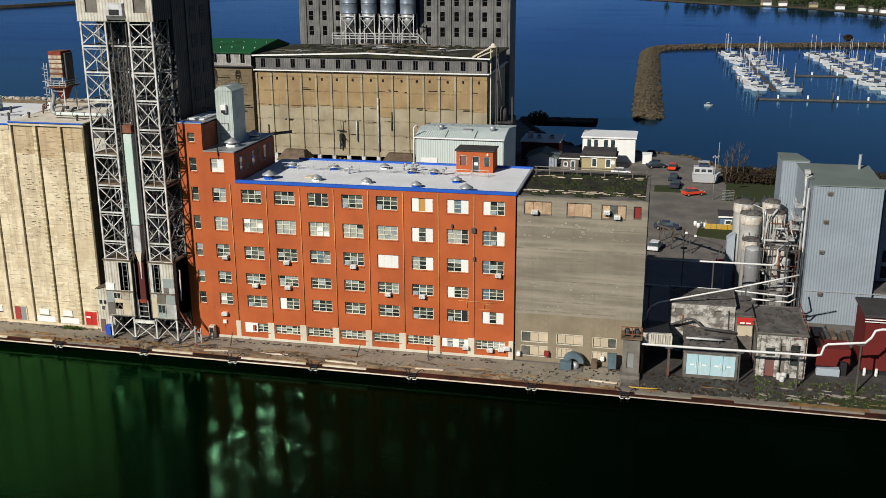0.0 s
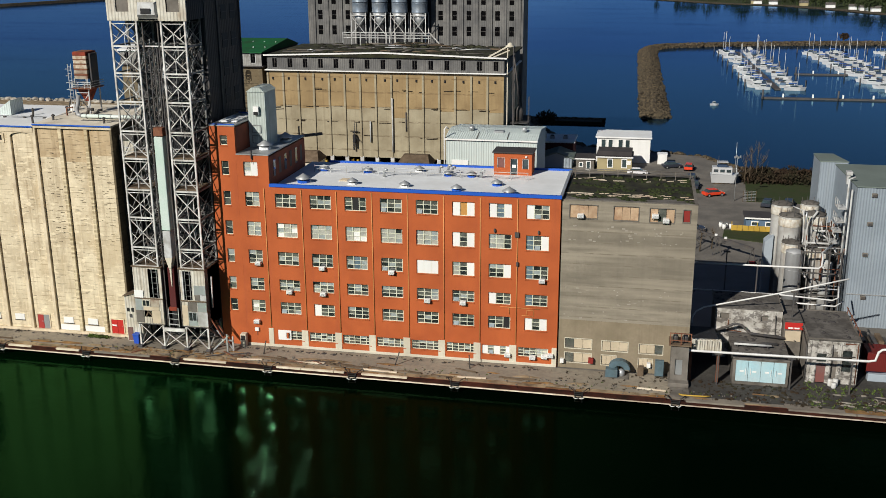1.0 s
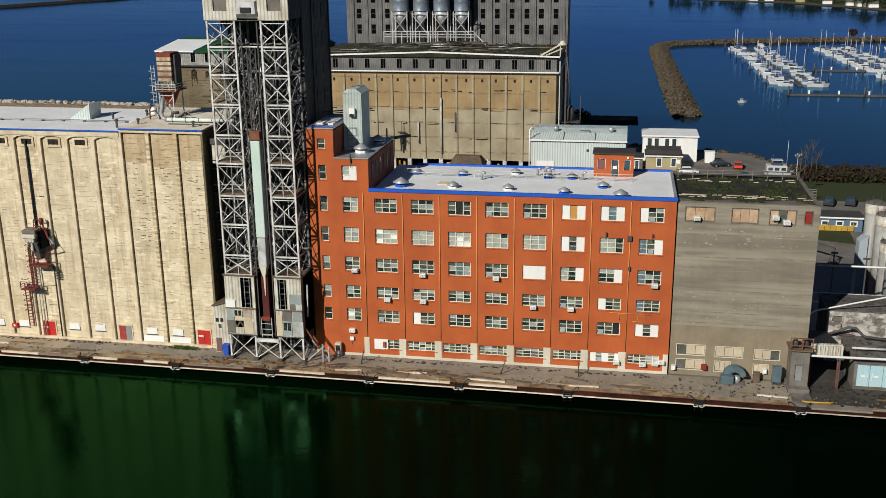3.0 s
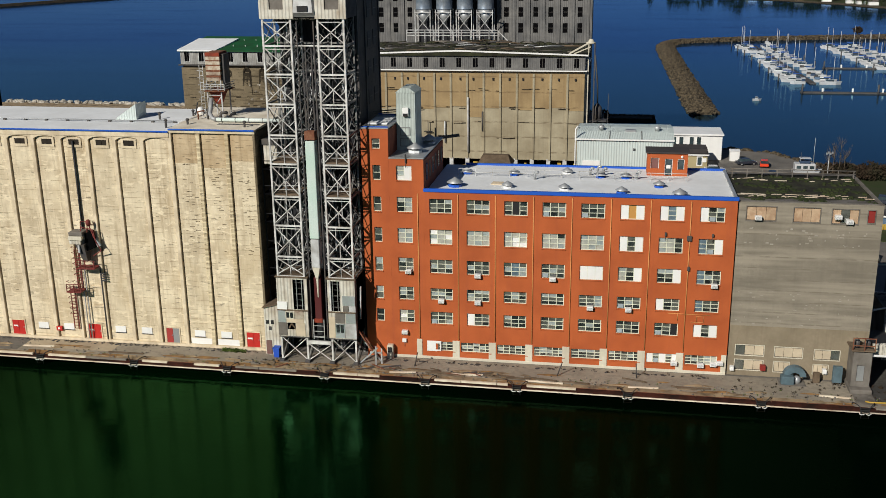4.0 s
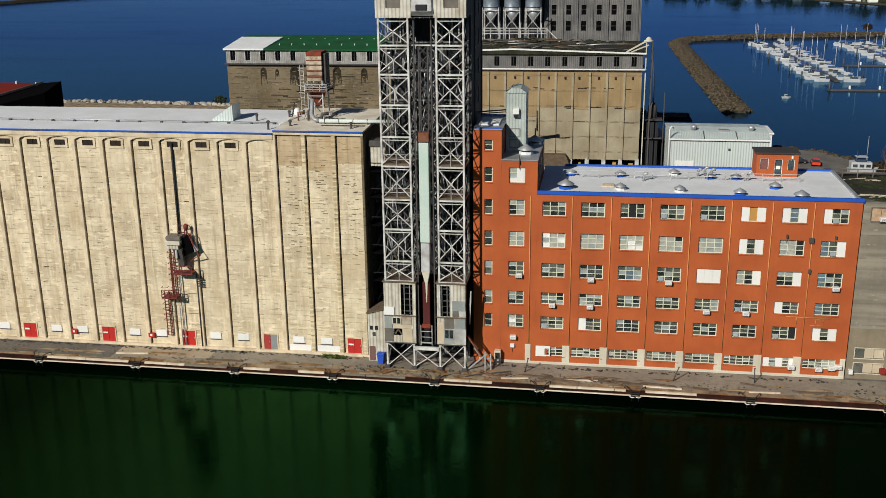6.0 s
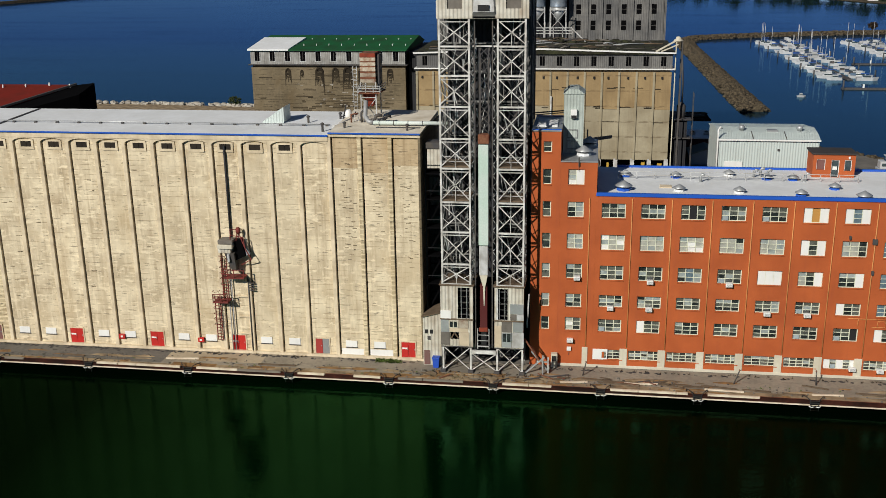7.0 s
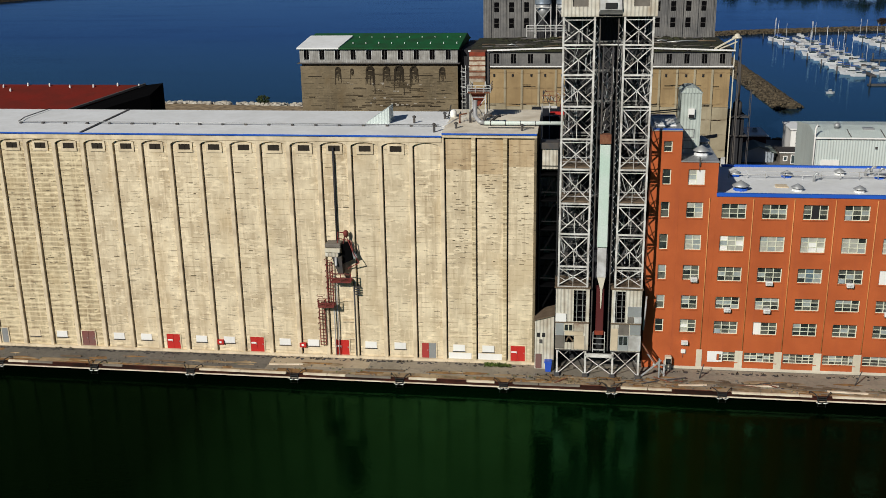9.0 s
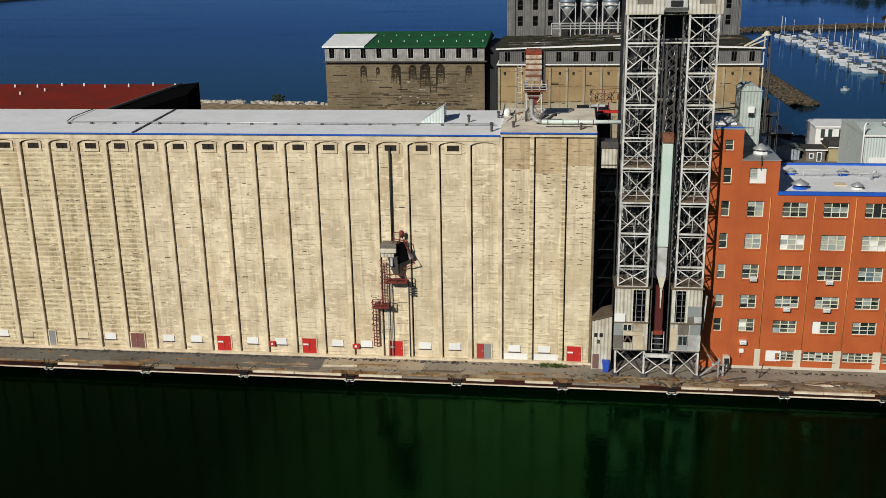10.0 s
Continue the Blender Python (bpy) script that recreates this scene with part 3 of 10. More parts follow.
M.update({
    "pale_rock": material("pale_shore_stone", (0.48, 0.45, 0.39), 0.9, second=(0.26, 0.23, 0.19), grain=3, patch=0.6, amount=0.6, bump=0.3),
    "cab_metal": material("stained_cream_ribbed_metal", (0.64, 0.62, 0.54), 0.6, second=(0.42, 0.37, 0.29), grain=3, patch=0.7, amount=0.6, bump=0.1, ribs=0.4, rib_depth=0.6, streaks=0.5,
                          streak_colour=(0.2, 0.12, 0.06)),
    "pale_metal": material("pale_blue_grey_ribbed_metal", (0.27, 0.315, 0.36), 0.5, second=(0.20, 0.235, 0.27), grain=3, patch=0.2, amount=0.3, bump=0.05, ribs=0.35, rib_depth=0.4, streaks=0.15,
                           streak_colour=(0.3, 0.3, 0.28)),
    # one truss steel in two tones: sunlit front, shade put into the rear
    "truss_front": material("lit_galvanised_steel", (0.70, 0.70, 0.67), 0.55, metal=0.0, second=(0.34, 0.32, 0.29), grain=4, patch=0.9, amount=0.5),
    "truss_back": material("shaded_truss_steel", (0.24, 0.24, 0.23), 0.6, second=(0.06, 0.055, 0.05), grain=4, patch=0.9, amount=0.6),
    "frame_pale": material("pale_sage_window_paint", (0.72, 0.73, 0.58), 0.6, grain=6, amount=0.2, bump=0.05),
    "cream": material("cream_paint", (0.62, 0.58, 0.47), 0.7, second=(0.42, 0.37, 0.28), grain=4, amount=0.3, bump=0.1, streaks=0.25, streak_colour=(0.35, 0.28, 0.2)),
    "white": material("white_paint", (0.78, 0.78, 0.76), 0.55, grain=5, amount=0.12, bump=0.05, streaks=0.08),
    "board": material("pale_plywood_board", (0.60, 0.50, 0.36), 0.8, grain=5, patch=0.6, amount=0.3, random_tint=0.25),
    "board_brown": material("weathered_brown_board", (0.52, 0.37, 0.24), 0.8, second=(0.34, 0.2, 0.12), grain=5, patch=1.4, amount=0.7, random_tint=0.4),
    "dull_red": material("dull_red_door_paint", (0.26, 0.025, 0.02), 0.6, second=(0.17, 0.025, 0.02), amount=0.4),
    "curtain": material("pale_blind_behind_glass", (0.50, 0.50, 0.44), 0.1, second=(0.36, 0.37, 0.33), grain=2.2, patch=1.1, amount=0.6, bump=0.02, ior=1.8, spec=1.0),
    "orange_board": material("orange_blind", (0.50, 0.26, 0.07), 0.6),
    "blue_glass": material("blue_reflecting_glass", (0.16, 0.22, 0.26), 0.13, second=(0.08, 0.12, 0.15), patch=1.0, amount=0.6, spec=0.7),
    # grey-to-dark patches imitate uneven reflections in the panes
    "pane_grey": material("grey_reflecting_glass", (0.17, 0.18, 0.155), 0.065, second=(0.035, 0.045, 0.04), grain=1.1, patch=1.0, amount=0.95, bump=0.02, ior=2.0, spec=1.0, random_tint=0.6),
    "orange_line": material("ochre_drainpipe_paint", (0.68, 0.30, 0.10), 0.6),
    "red_door": material("red_door_paint", (0.48, 0.025, 0.02), 0.5, second=(0.38, 0.025, 0.02), amount=0.25),
    "brown_door": material("faded_maroon_paint", (0.20, 0.07, 0.06), 0.7, second=(0.16, 0.1, 0.09), amount=0.5),
    "red_faded": material("faded_red_paint", (0.36, 0.04, 0.035), 0.6, second=(0.28, 0.05, 0.045), amount=0.4),
    "grey_door": material("grey_door_paint", (0.25, 0.26, 0.26), 0.6),
    "rust": material("rusty_steel", (0.15, 0.05, 0.028), 0.85, second=(0.24, 0.11, 0.06), grain=5, patch=1.5, amount=0.6, bump=0.3),
    "dark_red": material("dark_red_steel", (0.085, 0.015, 0.015), 0.6, second=(0.09, 0.02, 0.02), amount=0.4),
    "pale_green": material("pale_green_steel", (0.50, 0.64, 0.56), 0.5, second=(0.66, 0.70, 0.68), patch=0.2, amount=0.6, bump=0.05, streaks=0.12),
    "white_steel": material("white_painted_steel", (0.56, 0.57, 0.57), 0.55, second=(0.30, 0.29, 0.27), grain=4, patch=0.8, amount=0.5, bump=0.1, streaks=0.12, streak_colour=(0.25, 0.15, 0.08)),
    "dark_steel": material("dark_steel", (0.06, 0.06, 0.065), 0.6, second=(0.10, 0.085, 0.07), grain=4, patch=1.0, amount=0.5),
    "concrete": material("stained_concrete", (0.19, 0.172, 0.15), 0.9, second=(0.09, 0.08, 0.068), grain=3, patch=0.5, amount=0.55, bump=0.35, streaks=0.35),
    "peeling": material("peeling_whitewash", (0.56, 0.54, 0.50), 0.9, second=(0.24, 0.22, 0.19), grain=2.5, patch=0.9, amount=0.6, flakes=0.7, bump=0.4, streaks=0.5),
    "timber": material("weathered_timber", (0.11, 0.078, 0.05), 0.9, second=(0.19, 0.14, 0.095), grain=5, patch=0.9, amount=0.5, random_tint=0.4),
    "kerb_white": material("worn_cream_kerb", (0.60, 0.53, 0.42), 0.85, second=(0.33, 0.23, 0.16), grain=3, patch=0.6, amount=0.45, bump=0.3, random_tint=0.25),
    "quay_face": material("near_black_quay_wall", (0.004, 0.0035, 0.003), 0.9, second=(0.008, 0.006, 0.004), patch=0.6, amount=0.6, streaks=0.3, streak_colour=(0.014, 0.01, 0.007), spec=0.03),
    "sand": material("sandy_dirt", (0.37, 0.28, 0.17), 1.0, second=(0.11, 0.078, 0.05), grain=2.5, patch=0.5, amount=0.7, bump=0.4),
    "tank": material("dirty_white_tank", (0.60, 0.60, 0.58), 0.5, second=(0.38, 0.36, 0.33), grain=2, patch=0.6, amount=0.4, streaks=0.7, streak_colour=(0.22, 0.15, 0.09)),
    "rust_collar": material("rust_streaked_white_collar", (0.66, 0.64, 0.58), 0.6, second=(0.40, 0.31, 0.2), grain=4, patch=1.5, amount=0.7, streaks=0.8, streak_colour=(0.1, 0.055, 0.03)),
    "bare_steel": material("bare_steel_tank", (0.40, 0.41, 0.42), 0.5, metal=0.25, second=(0.30, 0.30, 0.30), patch=0.4, amount=0.4, streaks=0.2),
    "leaf": material("green_leaf", (0.028, 0.042, 0.012), 0.8, second=(0.045, 0.062, 0.016), grain=1.2, patch=0.35, amount=0.6, random_tint=0.4),
    "dry_leaf": material("autumn_brown_leaf", (0.036, 0.02, 0.011), 0.9, second=(0.02, 0.022, 0.009), grain=1.2, patch=0.3, amount=0.7),
    "grass": material("rough_grass", (0.028, 0.044, 0.01), 0.95, second=(0.04, 0.043, 0.018), grain=2, patch=0.5, amount=0.6, bump=0.5),
    "weed_green": material("lime_green_weed", (0.10, 0.15, 0.03), 0.9, second=(0.06, 0.085, 0.02), grain=2, patch=0.8, amount=0.6),
    "blower_teal": material("dull_teal_machine_paint", (0.10, 0.155, 0.185), 0.6, second=(0.06, 0.09, 0.10), grain=4, patch=0.9, amount=0.5, streaks=0.3),
    "dark_moss": material("dark_green_moss", (0.018, 0.026, 0.007), 0.95, second=(0.035, 0.045, 0.012), grain=2, patch=0.5, amount=0.7, bump=0.5),
    "bark": material("grey_bark", (0.12, 0.09, 0.06), 0.95),
    "blue_paint": material("bright_blue_plastic", (0.03, 0.10, 0.55), 0.5),
    "slate_blue": material("slate_blue_siding", (0.10, 0.16, 0.24), 0.7, amount=0.2),
    "pale_blue": material("pale_blue_door_paint", (0.38, 0.58, 0.64), 0.6, second=(0.46, 0.56, 0.58), patch=0.6, amount=0.4, streaks=0.15),
    "grey_blue": material("grey_blue_siding", (0.34, 0.39, 0.44), 0.7, amount=0.15),
    "yellow": material("yellow_paint", (0.50, 0.32, 0.05), 0.6, amount=0.35),
    "car_red": material("orange_red_car_paint", (0.70, 0.06, 0.02), 0.3, spec=0.6, amount=0.1, bump=0.0),
    "car_dark": material("dark_car_paint", (0.03, 0.035, 0.05), 0.3, spec=0.6, amount=0.1, bump=0.0),
    "car_white": material("white_car_paint", (0.7, 0.7, 0.72), 0.3, spec=0.6, amount=0.1, bump=0.0),
    "work_sheet": material("dull_brown_metal_sheet", (0.075, 0.064, 0.056), 0.7, second=(0.04, 0.035, 0.032), grain=3, patch=0.4, amount=0.6, ribs=0.5, rib_depth=0.3, streaks=0.4, streak_colour=(0.02, 0.018, 0.016)),
    "rubber": material("black_rubber", (0.02, 0.02, 0.02), 0.9),
    "hull": material("white_boat_hull", (0.56, 0.57, 0.58), 0.35, amount=0.1, bump=0.0, random_tint=0.6),
    "deck_dark": material("dark_boat_cover", (0.04, 0.07, 0.13), 0.7, random_tint=0.5),
    "red_shed": material("barn_red_boards", (0.13, 0.012, 0.010), 0.7, second=(0.085, 0.011, 0.009), amount=0.3, ribs=0.2, rib_depth=0.2),
    "flat_roof": material("grey_felt_roof", (0.15, 0.138, 0.125), 0.95, second=(0.07, 0.063, 0.056), grain=2, patch=0.4, amount=0.6, bump=0.3, flakes=0.5, flake_colour=(0.045, 0.04, 0.036)),
    "roof_grey_green": material("grey_green_roof", (0.165, 0.20, 0.18), 0.8, second=(0.12, 0.145, 0.13), patch=0.2, amount=0.3),
    "ochre_wall": material("ochre_boards", (0.38, 0.32, 0.18), 0.8, amount=0.2),
    "dark_roof": material("dark_shingle_roof", (0.055, 0.05, 0.05), 0.9, amount=0.4),
    "brick_dark": material("dark_red_brick", (0.30, 0.085, 0.045), 0.85, second=(0.20, 0.06, 0.035), grain=8, patch=0.4, amount=0.5, bump=0.3),
    "silo_grey": material("grey_brown_concrete", (0.20, 0.16, 0.10), 0.9, second=(0.105, 0.083, 0.05), grain=2.5, patch=0.15, amount=0.5, bump=0.3, streaks=0.4,
                          streak_colour=(0.14, 0.11, 0.08), rows=1.1, row_colour=(0.05, 0.04, 0.025), dabs=0.4),
    "sail_blue": material("blue_sail_cover", (0.03, 0.10, 0.35), 0.7),
    "rusty_cream": material("rust_spotted_cream_sheet", (0.55, 0.50, 0.40), 0.8, second=(0.30, 0.17, 0.10), grain=5, patch=1.8, amount=0.5, bump=0.3, streaks=0.35, streak_colour=(0.14, 0.06, 0.035)),
    "red_rust": material("red_rusted_sheet", (0.26, 0.045, 0.022), 0.85, second=(0.10, 0.03, 0.02), grain=5, patch=1.4, amount=0.7, bump=0.3),
    "striped_rust": material("rust_streaked_cream_sheet", (0.42, 0.37, 0.29), 0.8, second=(0.16, 0.06, 0.03), grain=6, patch=1.3, amount=0.95, bump=0.3, streaks=0.6, streak_colour=(0.1, 0.04, 0.025)),
    "bin_steel": material("blue_grey_bin_steel", (0.17, 0.215, 0.275), 0.45, metal=0.3, second=(0.27, 0.30, 0.33), grain=2.5, patch=0.8, amount=0.7, streaks=0.3),
    "damp_brown": material("brown_damp_concrete", (0.072, 0.055, 0.032), 0.95, second=(0.045, 0.034, 0.02), grain=2.5, patch=0.5, amount=0.7),
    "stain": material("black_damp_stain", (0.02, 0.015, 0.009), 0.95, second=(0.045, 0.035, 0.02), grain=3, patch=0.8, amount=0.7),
    "pale_teal": material("weathered_pale_teal_sheet", (0.46, 0.52, 0.49), 0.6, second=(0.33, 0.37, 0.34), grain=3, patch=0.5, amount=0.5, ribs=0.35, rib_depth=0.4, streaks=0.35, streak_colour=(0.2, 0.2, 0.17)),
    "apron": material("worn_tan_apron_concrete", (0.315, 0.275, 0.215), 0.95, second=(0.20, 0.176, 0.14), grain=2.2, patch=0.16, amount=0.8, bump=0.3, flakes=0.15, flake_colour=(0.07, 0.06, 0.05)),
    "apron_grey": material("old_grey_apron_asphalt", (0.155, 0.143, 0.125), 0.95, second=(0.10, 0.092, 0.082), grain=2.4, patch=0.2, amount=0.7, bump=0.3, flakes=0.2, flake_colour=(0.055, 0.05, 0.045)),
    "apron_tan": material("pale_tan_concrete", (0.42, 0.35, 0.25), 0.95, second=(0.33, 0.26, 0.175), grain=2.2, patch=0.3, amount=0.5, bump=0.2),
    "rust_dirt": material("rust_brown_dirt", (0.29, 0.165, 0.065), 1.0, second=(0.11, 0.06, 0.032), grain=3, patch=0.8, amount=0.8, bump=0.5),
    "edge_strip": material("worn_pale_edge_strip", (0.74, 0.66, 0.52), 0.8, second=(0.42, 0.30, 0.2), grain=4, patch=0.5, amount=0.35, bump=0.2),
    "pipe_white": material("bright_white_pipe_paint", (0.68, 0.68, 0.67), 0.5, second=(0.52, 0.51, 0.48), grain=4, patch=0.6, amount=0.3, bump=0.05),
    "deck_edge": material("black_rusted_deck_edge", (0.018, 0.009, 0.007), 0.9, second=(0.06, 0.018, 0.012), grain=3, patch=0.4, amount=0.8, bump=0.3, spec=0.1),
    "yard_ground": material("dirty_yard_ground", (0.048, 0.046, 0.043), 0.95, second=(0.085, 0.08, 0.07), grain=2.5, patch=0.3, amount=0.7, bump=0.4, flakes=0.45, flake_colour=(0.035, 0.03, 0.026)),
    "gallery_pale": material("stained_pale_gallery_sheet", (0.38, 0.38, 0.36), 0.7, second=(0.18, 0.17, 0.155), grain=3, patch=0.5, amount=0.6, ribs=0.4, rib_depth=0.4, streaks=0.5, streak_colour=(0.1, 0.09, 0.08)),
    # near-black that puts shade into the colour of insides and hidden backs
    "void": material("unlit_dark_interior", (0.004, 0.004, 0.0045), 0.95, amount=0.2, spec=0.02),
    # white-blue sky reflection put into the colour of the pale panes
    "pane_pale": material("painted_sky_pale_glass", (0.46, 0.51, 0.50), 0.065, second=(0.26, 0.31, 0.31), grain=1.5, patch=1.6, amount=0.8, bump=0.02, ior=2.0, spec=1.0, random_tint=0.5),
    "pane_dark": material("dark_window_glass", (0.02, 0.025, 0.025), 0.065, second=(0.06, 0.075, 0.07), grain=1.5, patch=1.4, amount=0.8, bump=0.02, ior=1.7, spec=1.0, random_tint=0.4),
    "maroon": material("maroon_ladder_paint", (0.20, 0.035, 0.03), 0.7, second=(0.11, 0.03, 0.025), grain=5, patch=1.2, amount=0.6),
    "old_red_wall": material("old_dark_red_boards", (0.12, 0.035, 0.03), 0.9, amount=0.4),
})

# ---- ground, water, quay ----
WATER = -1.15


def quay_y(x):
    """The quay's edge."""
    return -7.02 - 0.0115 * x


bm = B()
bmesh.ops.create_grid(bm, x_segments=8, y_segments=8, size=2400)
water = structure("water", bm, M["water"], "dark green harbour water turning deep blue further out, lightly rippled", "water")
water.location = (0, 1200, WATER)

LAND = [(-420, quay_y(-420) + 2.6), (260, quay_y(260) + 2.6), (260, 112), (60, 114), (24, 117), (10, 119), (2, 132), (-26, 140), (-34, 150), (-44, 178),
        (-100, 182), (-150, 184), (-200, 188), (-420, 194)]
bm = B()
slab(bm, LAND, -4.0, 0.0)
structure("ground", bm, M["asphalt"], "worn grey asphalt and concrete ground of the harbour quay", "ground")

# The quay deck overhangs a set-back wall, near-black to carry the shade there.
def quay_band(bm, x0, x1, d0, d1, z0, z1):
    """A bar along the quay's edge, from d0 to d1 behind it."""
    a, b = quay_y(x0), quay_y(x1)
    return prism(bm, [(x0, a + d0, z0), (x1, b + d0, z0), (x1, b + d1, z0), (x0, a + d1, z0)], [(x0, a + d0, z1), (x1, b + d0, z1), (x1, b + d1, z1), (x0, a + d1, z1)])


structure("quay_deck", quay_band(B(), -420, 260, 0.0, 2.6, -0.34, 0.0), M["deck_edge"], "rusty-edged concrete deck of the quay overhanging the water", "quay deck")
structure("quay_wall", quay_band(B(), -420, 260, 2.3, 2.59, -4, -0.345), M["quay_face"], "near-black wall set back in the shade under the quay deck", "quay wall")
structure("edge_strip_east", quay_band(B(), -14, 260, -0.12, -0.004, -0.42, -0.32), M["kerb_white"], "dull worn rubbing strip along the foot of the quay edge", "rubbing strip")
structure("edge_strip", quay_band(B(), -420, -14.02, -0.12, -0.004, -0.42, -0.30), M["edge_strip"], "pale worn rubbing strip along the foot of the quay edge", "rubbing strip")
bm = B()
slab(bm, [(-172, quay_y(-172) + 0.6), (-5, quay_y(-5) + 0.6), (-5, -0.2), (-172, -0.2)], -0.05, 0.012)
slab_yard = B()
slab(slab_yard, [(-4.99, quay_y(-4.99) + 0.6), (60, quay_y(60) + 0.6), (60, 15.9), (-4.99, 15.9)], -0.05, 0.01)
structure("yard_apron", slab_yard, M["yard_ground"], "dirty grey yard ground strewn with weeds beside the stores", "pavement")
structure("apron", bm, M["apron"], "worn tan concrete apron between the quay edge and the mills", "pavement")

bm = B()
slab(bm, [(-106.2, -3.5), (-94.2, -3.5), (-94.1, -0.9), (-106.2, -0.9)], -0.04, 0.018)
structure("apron_patch", bm, M["apron_tan"], "newer pale tan concrete slab let into the apron", "pavement")
bm = B()
slab(bm, [(-172, quay_y(-172) + 1.2), (-106.25, quay_y(-106.25) + 1.2), (-106.25, -0.75), (-172, -0.75)], -0.04, 0.017)
structure("apron_old", bm, M["apron_grey"], "old patched grey asphalt along the foot of the long silo", "pavement")
# The strip along the edge: dirt and old concrete, slab by slab.
random.seed(5)
strip = tagged(new("quay_strip"), "sandy weathered strip of concrete slabs along the quay edge", "pavement", kind="structure")
x = -172.0
while x < 40:
    n = x + random.uniform(2.5, 6.5)
    d = random.uniform(0.4, 1.2)
    top = 0.03 + random.uniform(0, 0.03)
    bm = quay_band(B(), x + 0.012, n - 0.012, 0.5, d + 0.5, -0.004, top)
    part("slab", bm, M["quay" if x > -9 else "sand"] if random.random() < 0.75 else M["rust_dirt"], strip)
    x = n

LADDERS = [-163.2, -151.1, -139.0, -126.9, -114.9, -102.3, -89.9, -78.0, -66.0, -54.0, -43.5, -31.2, -17.0, -6.4]


def kerb(x0, x1, m):
    e = thing("kerb_beam", ((x0 + x1) / 2, quay_y((x0 + x1) / 2), 0), {"edge_strip": "worn cream-painted", "deck_edge": "dark rusty steel", "quay": "bare weathered concrete"}[m] + " kerb beam on the quay edge", "kerb", "kerbs along the quay")
    part("beam", quay_band(B(), x0, x1, -0.02, 0.2 if m == "deck_edge" else 0.26, 0.002, 0.16 if m == "deck_edge" else 0.2), M[m], e)
    part("rail", quay_band(B(), x0, x1, 0.3, 0.48, 0.004, 0.1), M["rust"], e, "rusty rail behind the kerb")


def quay_ladder(x):
    y = quay_y(x)
    e = thing("quay_ladder", (x, y, 0), "black steel quay ladder with splayed curved grab rails", "ladder", "ladders along the quay")
    for s in (-1, 1):
        bm = B()
        tube(bm, [(x + s * 0.4, y - 0.2, -1.0), (x + s * 0.4, y - 0.2, -0.1), (x + s * 0.5, y - 0.05, 0.2), (x + s * 0.72, y + 0.15, 0.36),
                  (x + s * 0.95, y + 0.5, 0.42), (x + s * 1.1, y + 0.85, 0.36), (x + s * 1.16, y + 0.95, 0.03)], 0.05, 6)
        part("grab_rail", bm, M["black"], e)
    for k in range(5):
        bm = B()
        tube(bm, [(x - 0.45, y - 0.2, -0.95 + 0.25 * k), (x + 0.45, y - 0.2, -0.95 + 0.25 * k)], 0.03, 6)
        part("rung", bm, M["quay_face"], e)
    bm = B()
    soft_box(bm, x - 0.5, x + 0.5, y - 0.16, y + 0.2, -0.35, 0.06)
    part("landing", bm, M["rubber"], e, "black rubber landing block")
    for s in (-1, 1):
        bm = B()
        tube(bm, [(x + s * 0.62, y - 0.28, -0.40), (x + s * 0.38, y - 0.33, -0.52), (x + s * 0.08, y - 0.33, -0.45)], 0.045, 6)
        part("foot_bar", bm, M["white"], e, "white-painted lower bar")


random.seed(11)
for a, b in zip(LADDERS, LADDERS[1:]):
    if a > -44:
        continue
    cuts = sorted((a + 1.0, a + random.uniform(3.5, 5.0), a + random.uniform(6.0, 8.6), b - 1.0))
    for c, d in zip(cuts, cuts[1:]):
        kerb(c + 0.04, d - 0.04, "edge_strip" if a == -54.0 else random.choices(("edge_strip", "deck_edge", "quay"), (6, 2, 2))[0])
for c, d, m in ((-42.4, -36.9, "edge_strip"), (-36.8, -31.9, "deck_edge"), (-30.4, -24.0, "deck_edge"), (-23.9, -18.0, "deck_edge"), (-15.9, -7.4, "deck_edge"),
                (-5.3, 0.9, "quay"), (1.0, 5.4, "deck_edge"), (5.5, 12.4, "quay"), (12.5, 19.0, "quay"), (19.1, 27.0, "deck_edge"), (27.1, 38.0, "quay")):
    kerb(c, d, m)
for x in LADDERS:
    quay_ladder(x)

# ---- front grain silo ----
BAY, SILO_X = 3.53, -74.75
FRONT, PANEL = -0.62, -0.30


def front_silo():
    e = thing("grain_silo", (-117, 6, 0), "long pale concrete grain silo with upright pilasters and a white roof", "grain silo")
    n = 25
    left = SILO_X - n * BAY
    bm = B()
    box(bm, left, SILO_X - 0.02, PANEL + 0.25, 12.9, 0, 26.6)
    part("silo_body", bm, M["groove"], e)
    for k in range(n):
        x1 = SILO_X - k * BAY
        x0 = x1 - BAY
        short = k < 3
        top = 26.9 if short else 26.35
        bm = B()                                       # the recessed panel, with its slightly uneven face
        d = random.uniform(-0.015, 0.02)
        low_top = (23.7, 22.8, 23.3)[k] if short else top + 0.15
        # gap bares the near-black body, widening the pilaster's shadow line
        box(bm, x0 + 0.40, x1 - 0.2, PANEL + d, PANEL + 0.3, 0, low_top)
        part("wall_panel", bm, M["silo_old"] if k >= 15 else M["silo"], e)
        if short:                                      # the browner top of the newer end bays
            bm = B()
            box(bm, x0 + 0.40, x1 - 0.2, PANEL + d - 0.006, PANEL + 0.3, low_top + 0.01, top + 0.15)
            part("wall_panel", bm, M["silo_brown"], e)
        bm = B()                                       # the pilaster on the bay's left side
        soft_box(bm, x0 - 0.24, x0 + 0.24, FRONT + 0.06, PANEL + 0.3, 0, top + 0.1, 0.04)
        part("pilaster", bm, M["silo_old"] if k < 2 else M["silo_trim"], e)
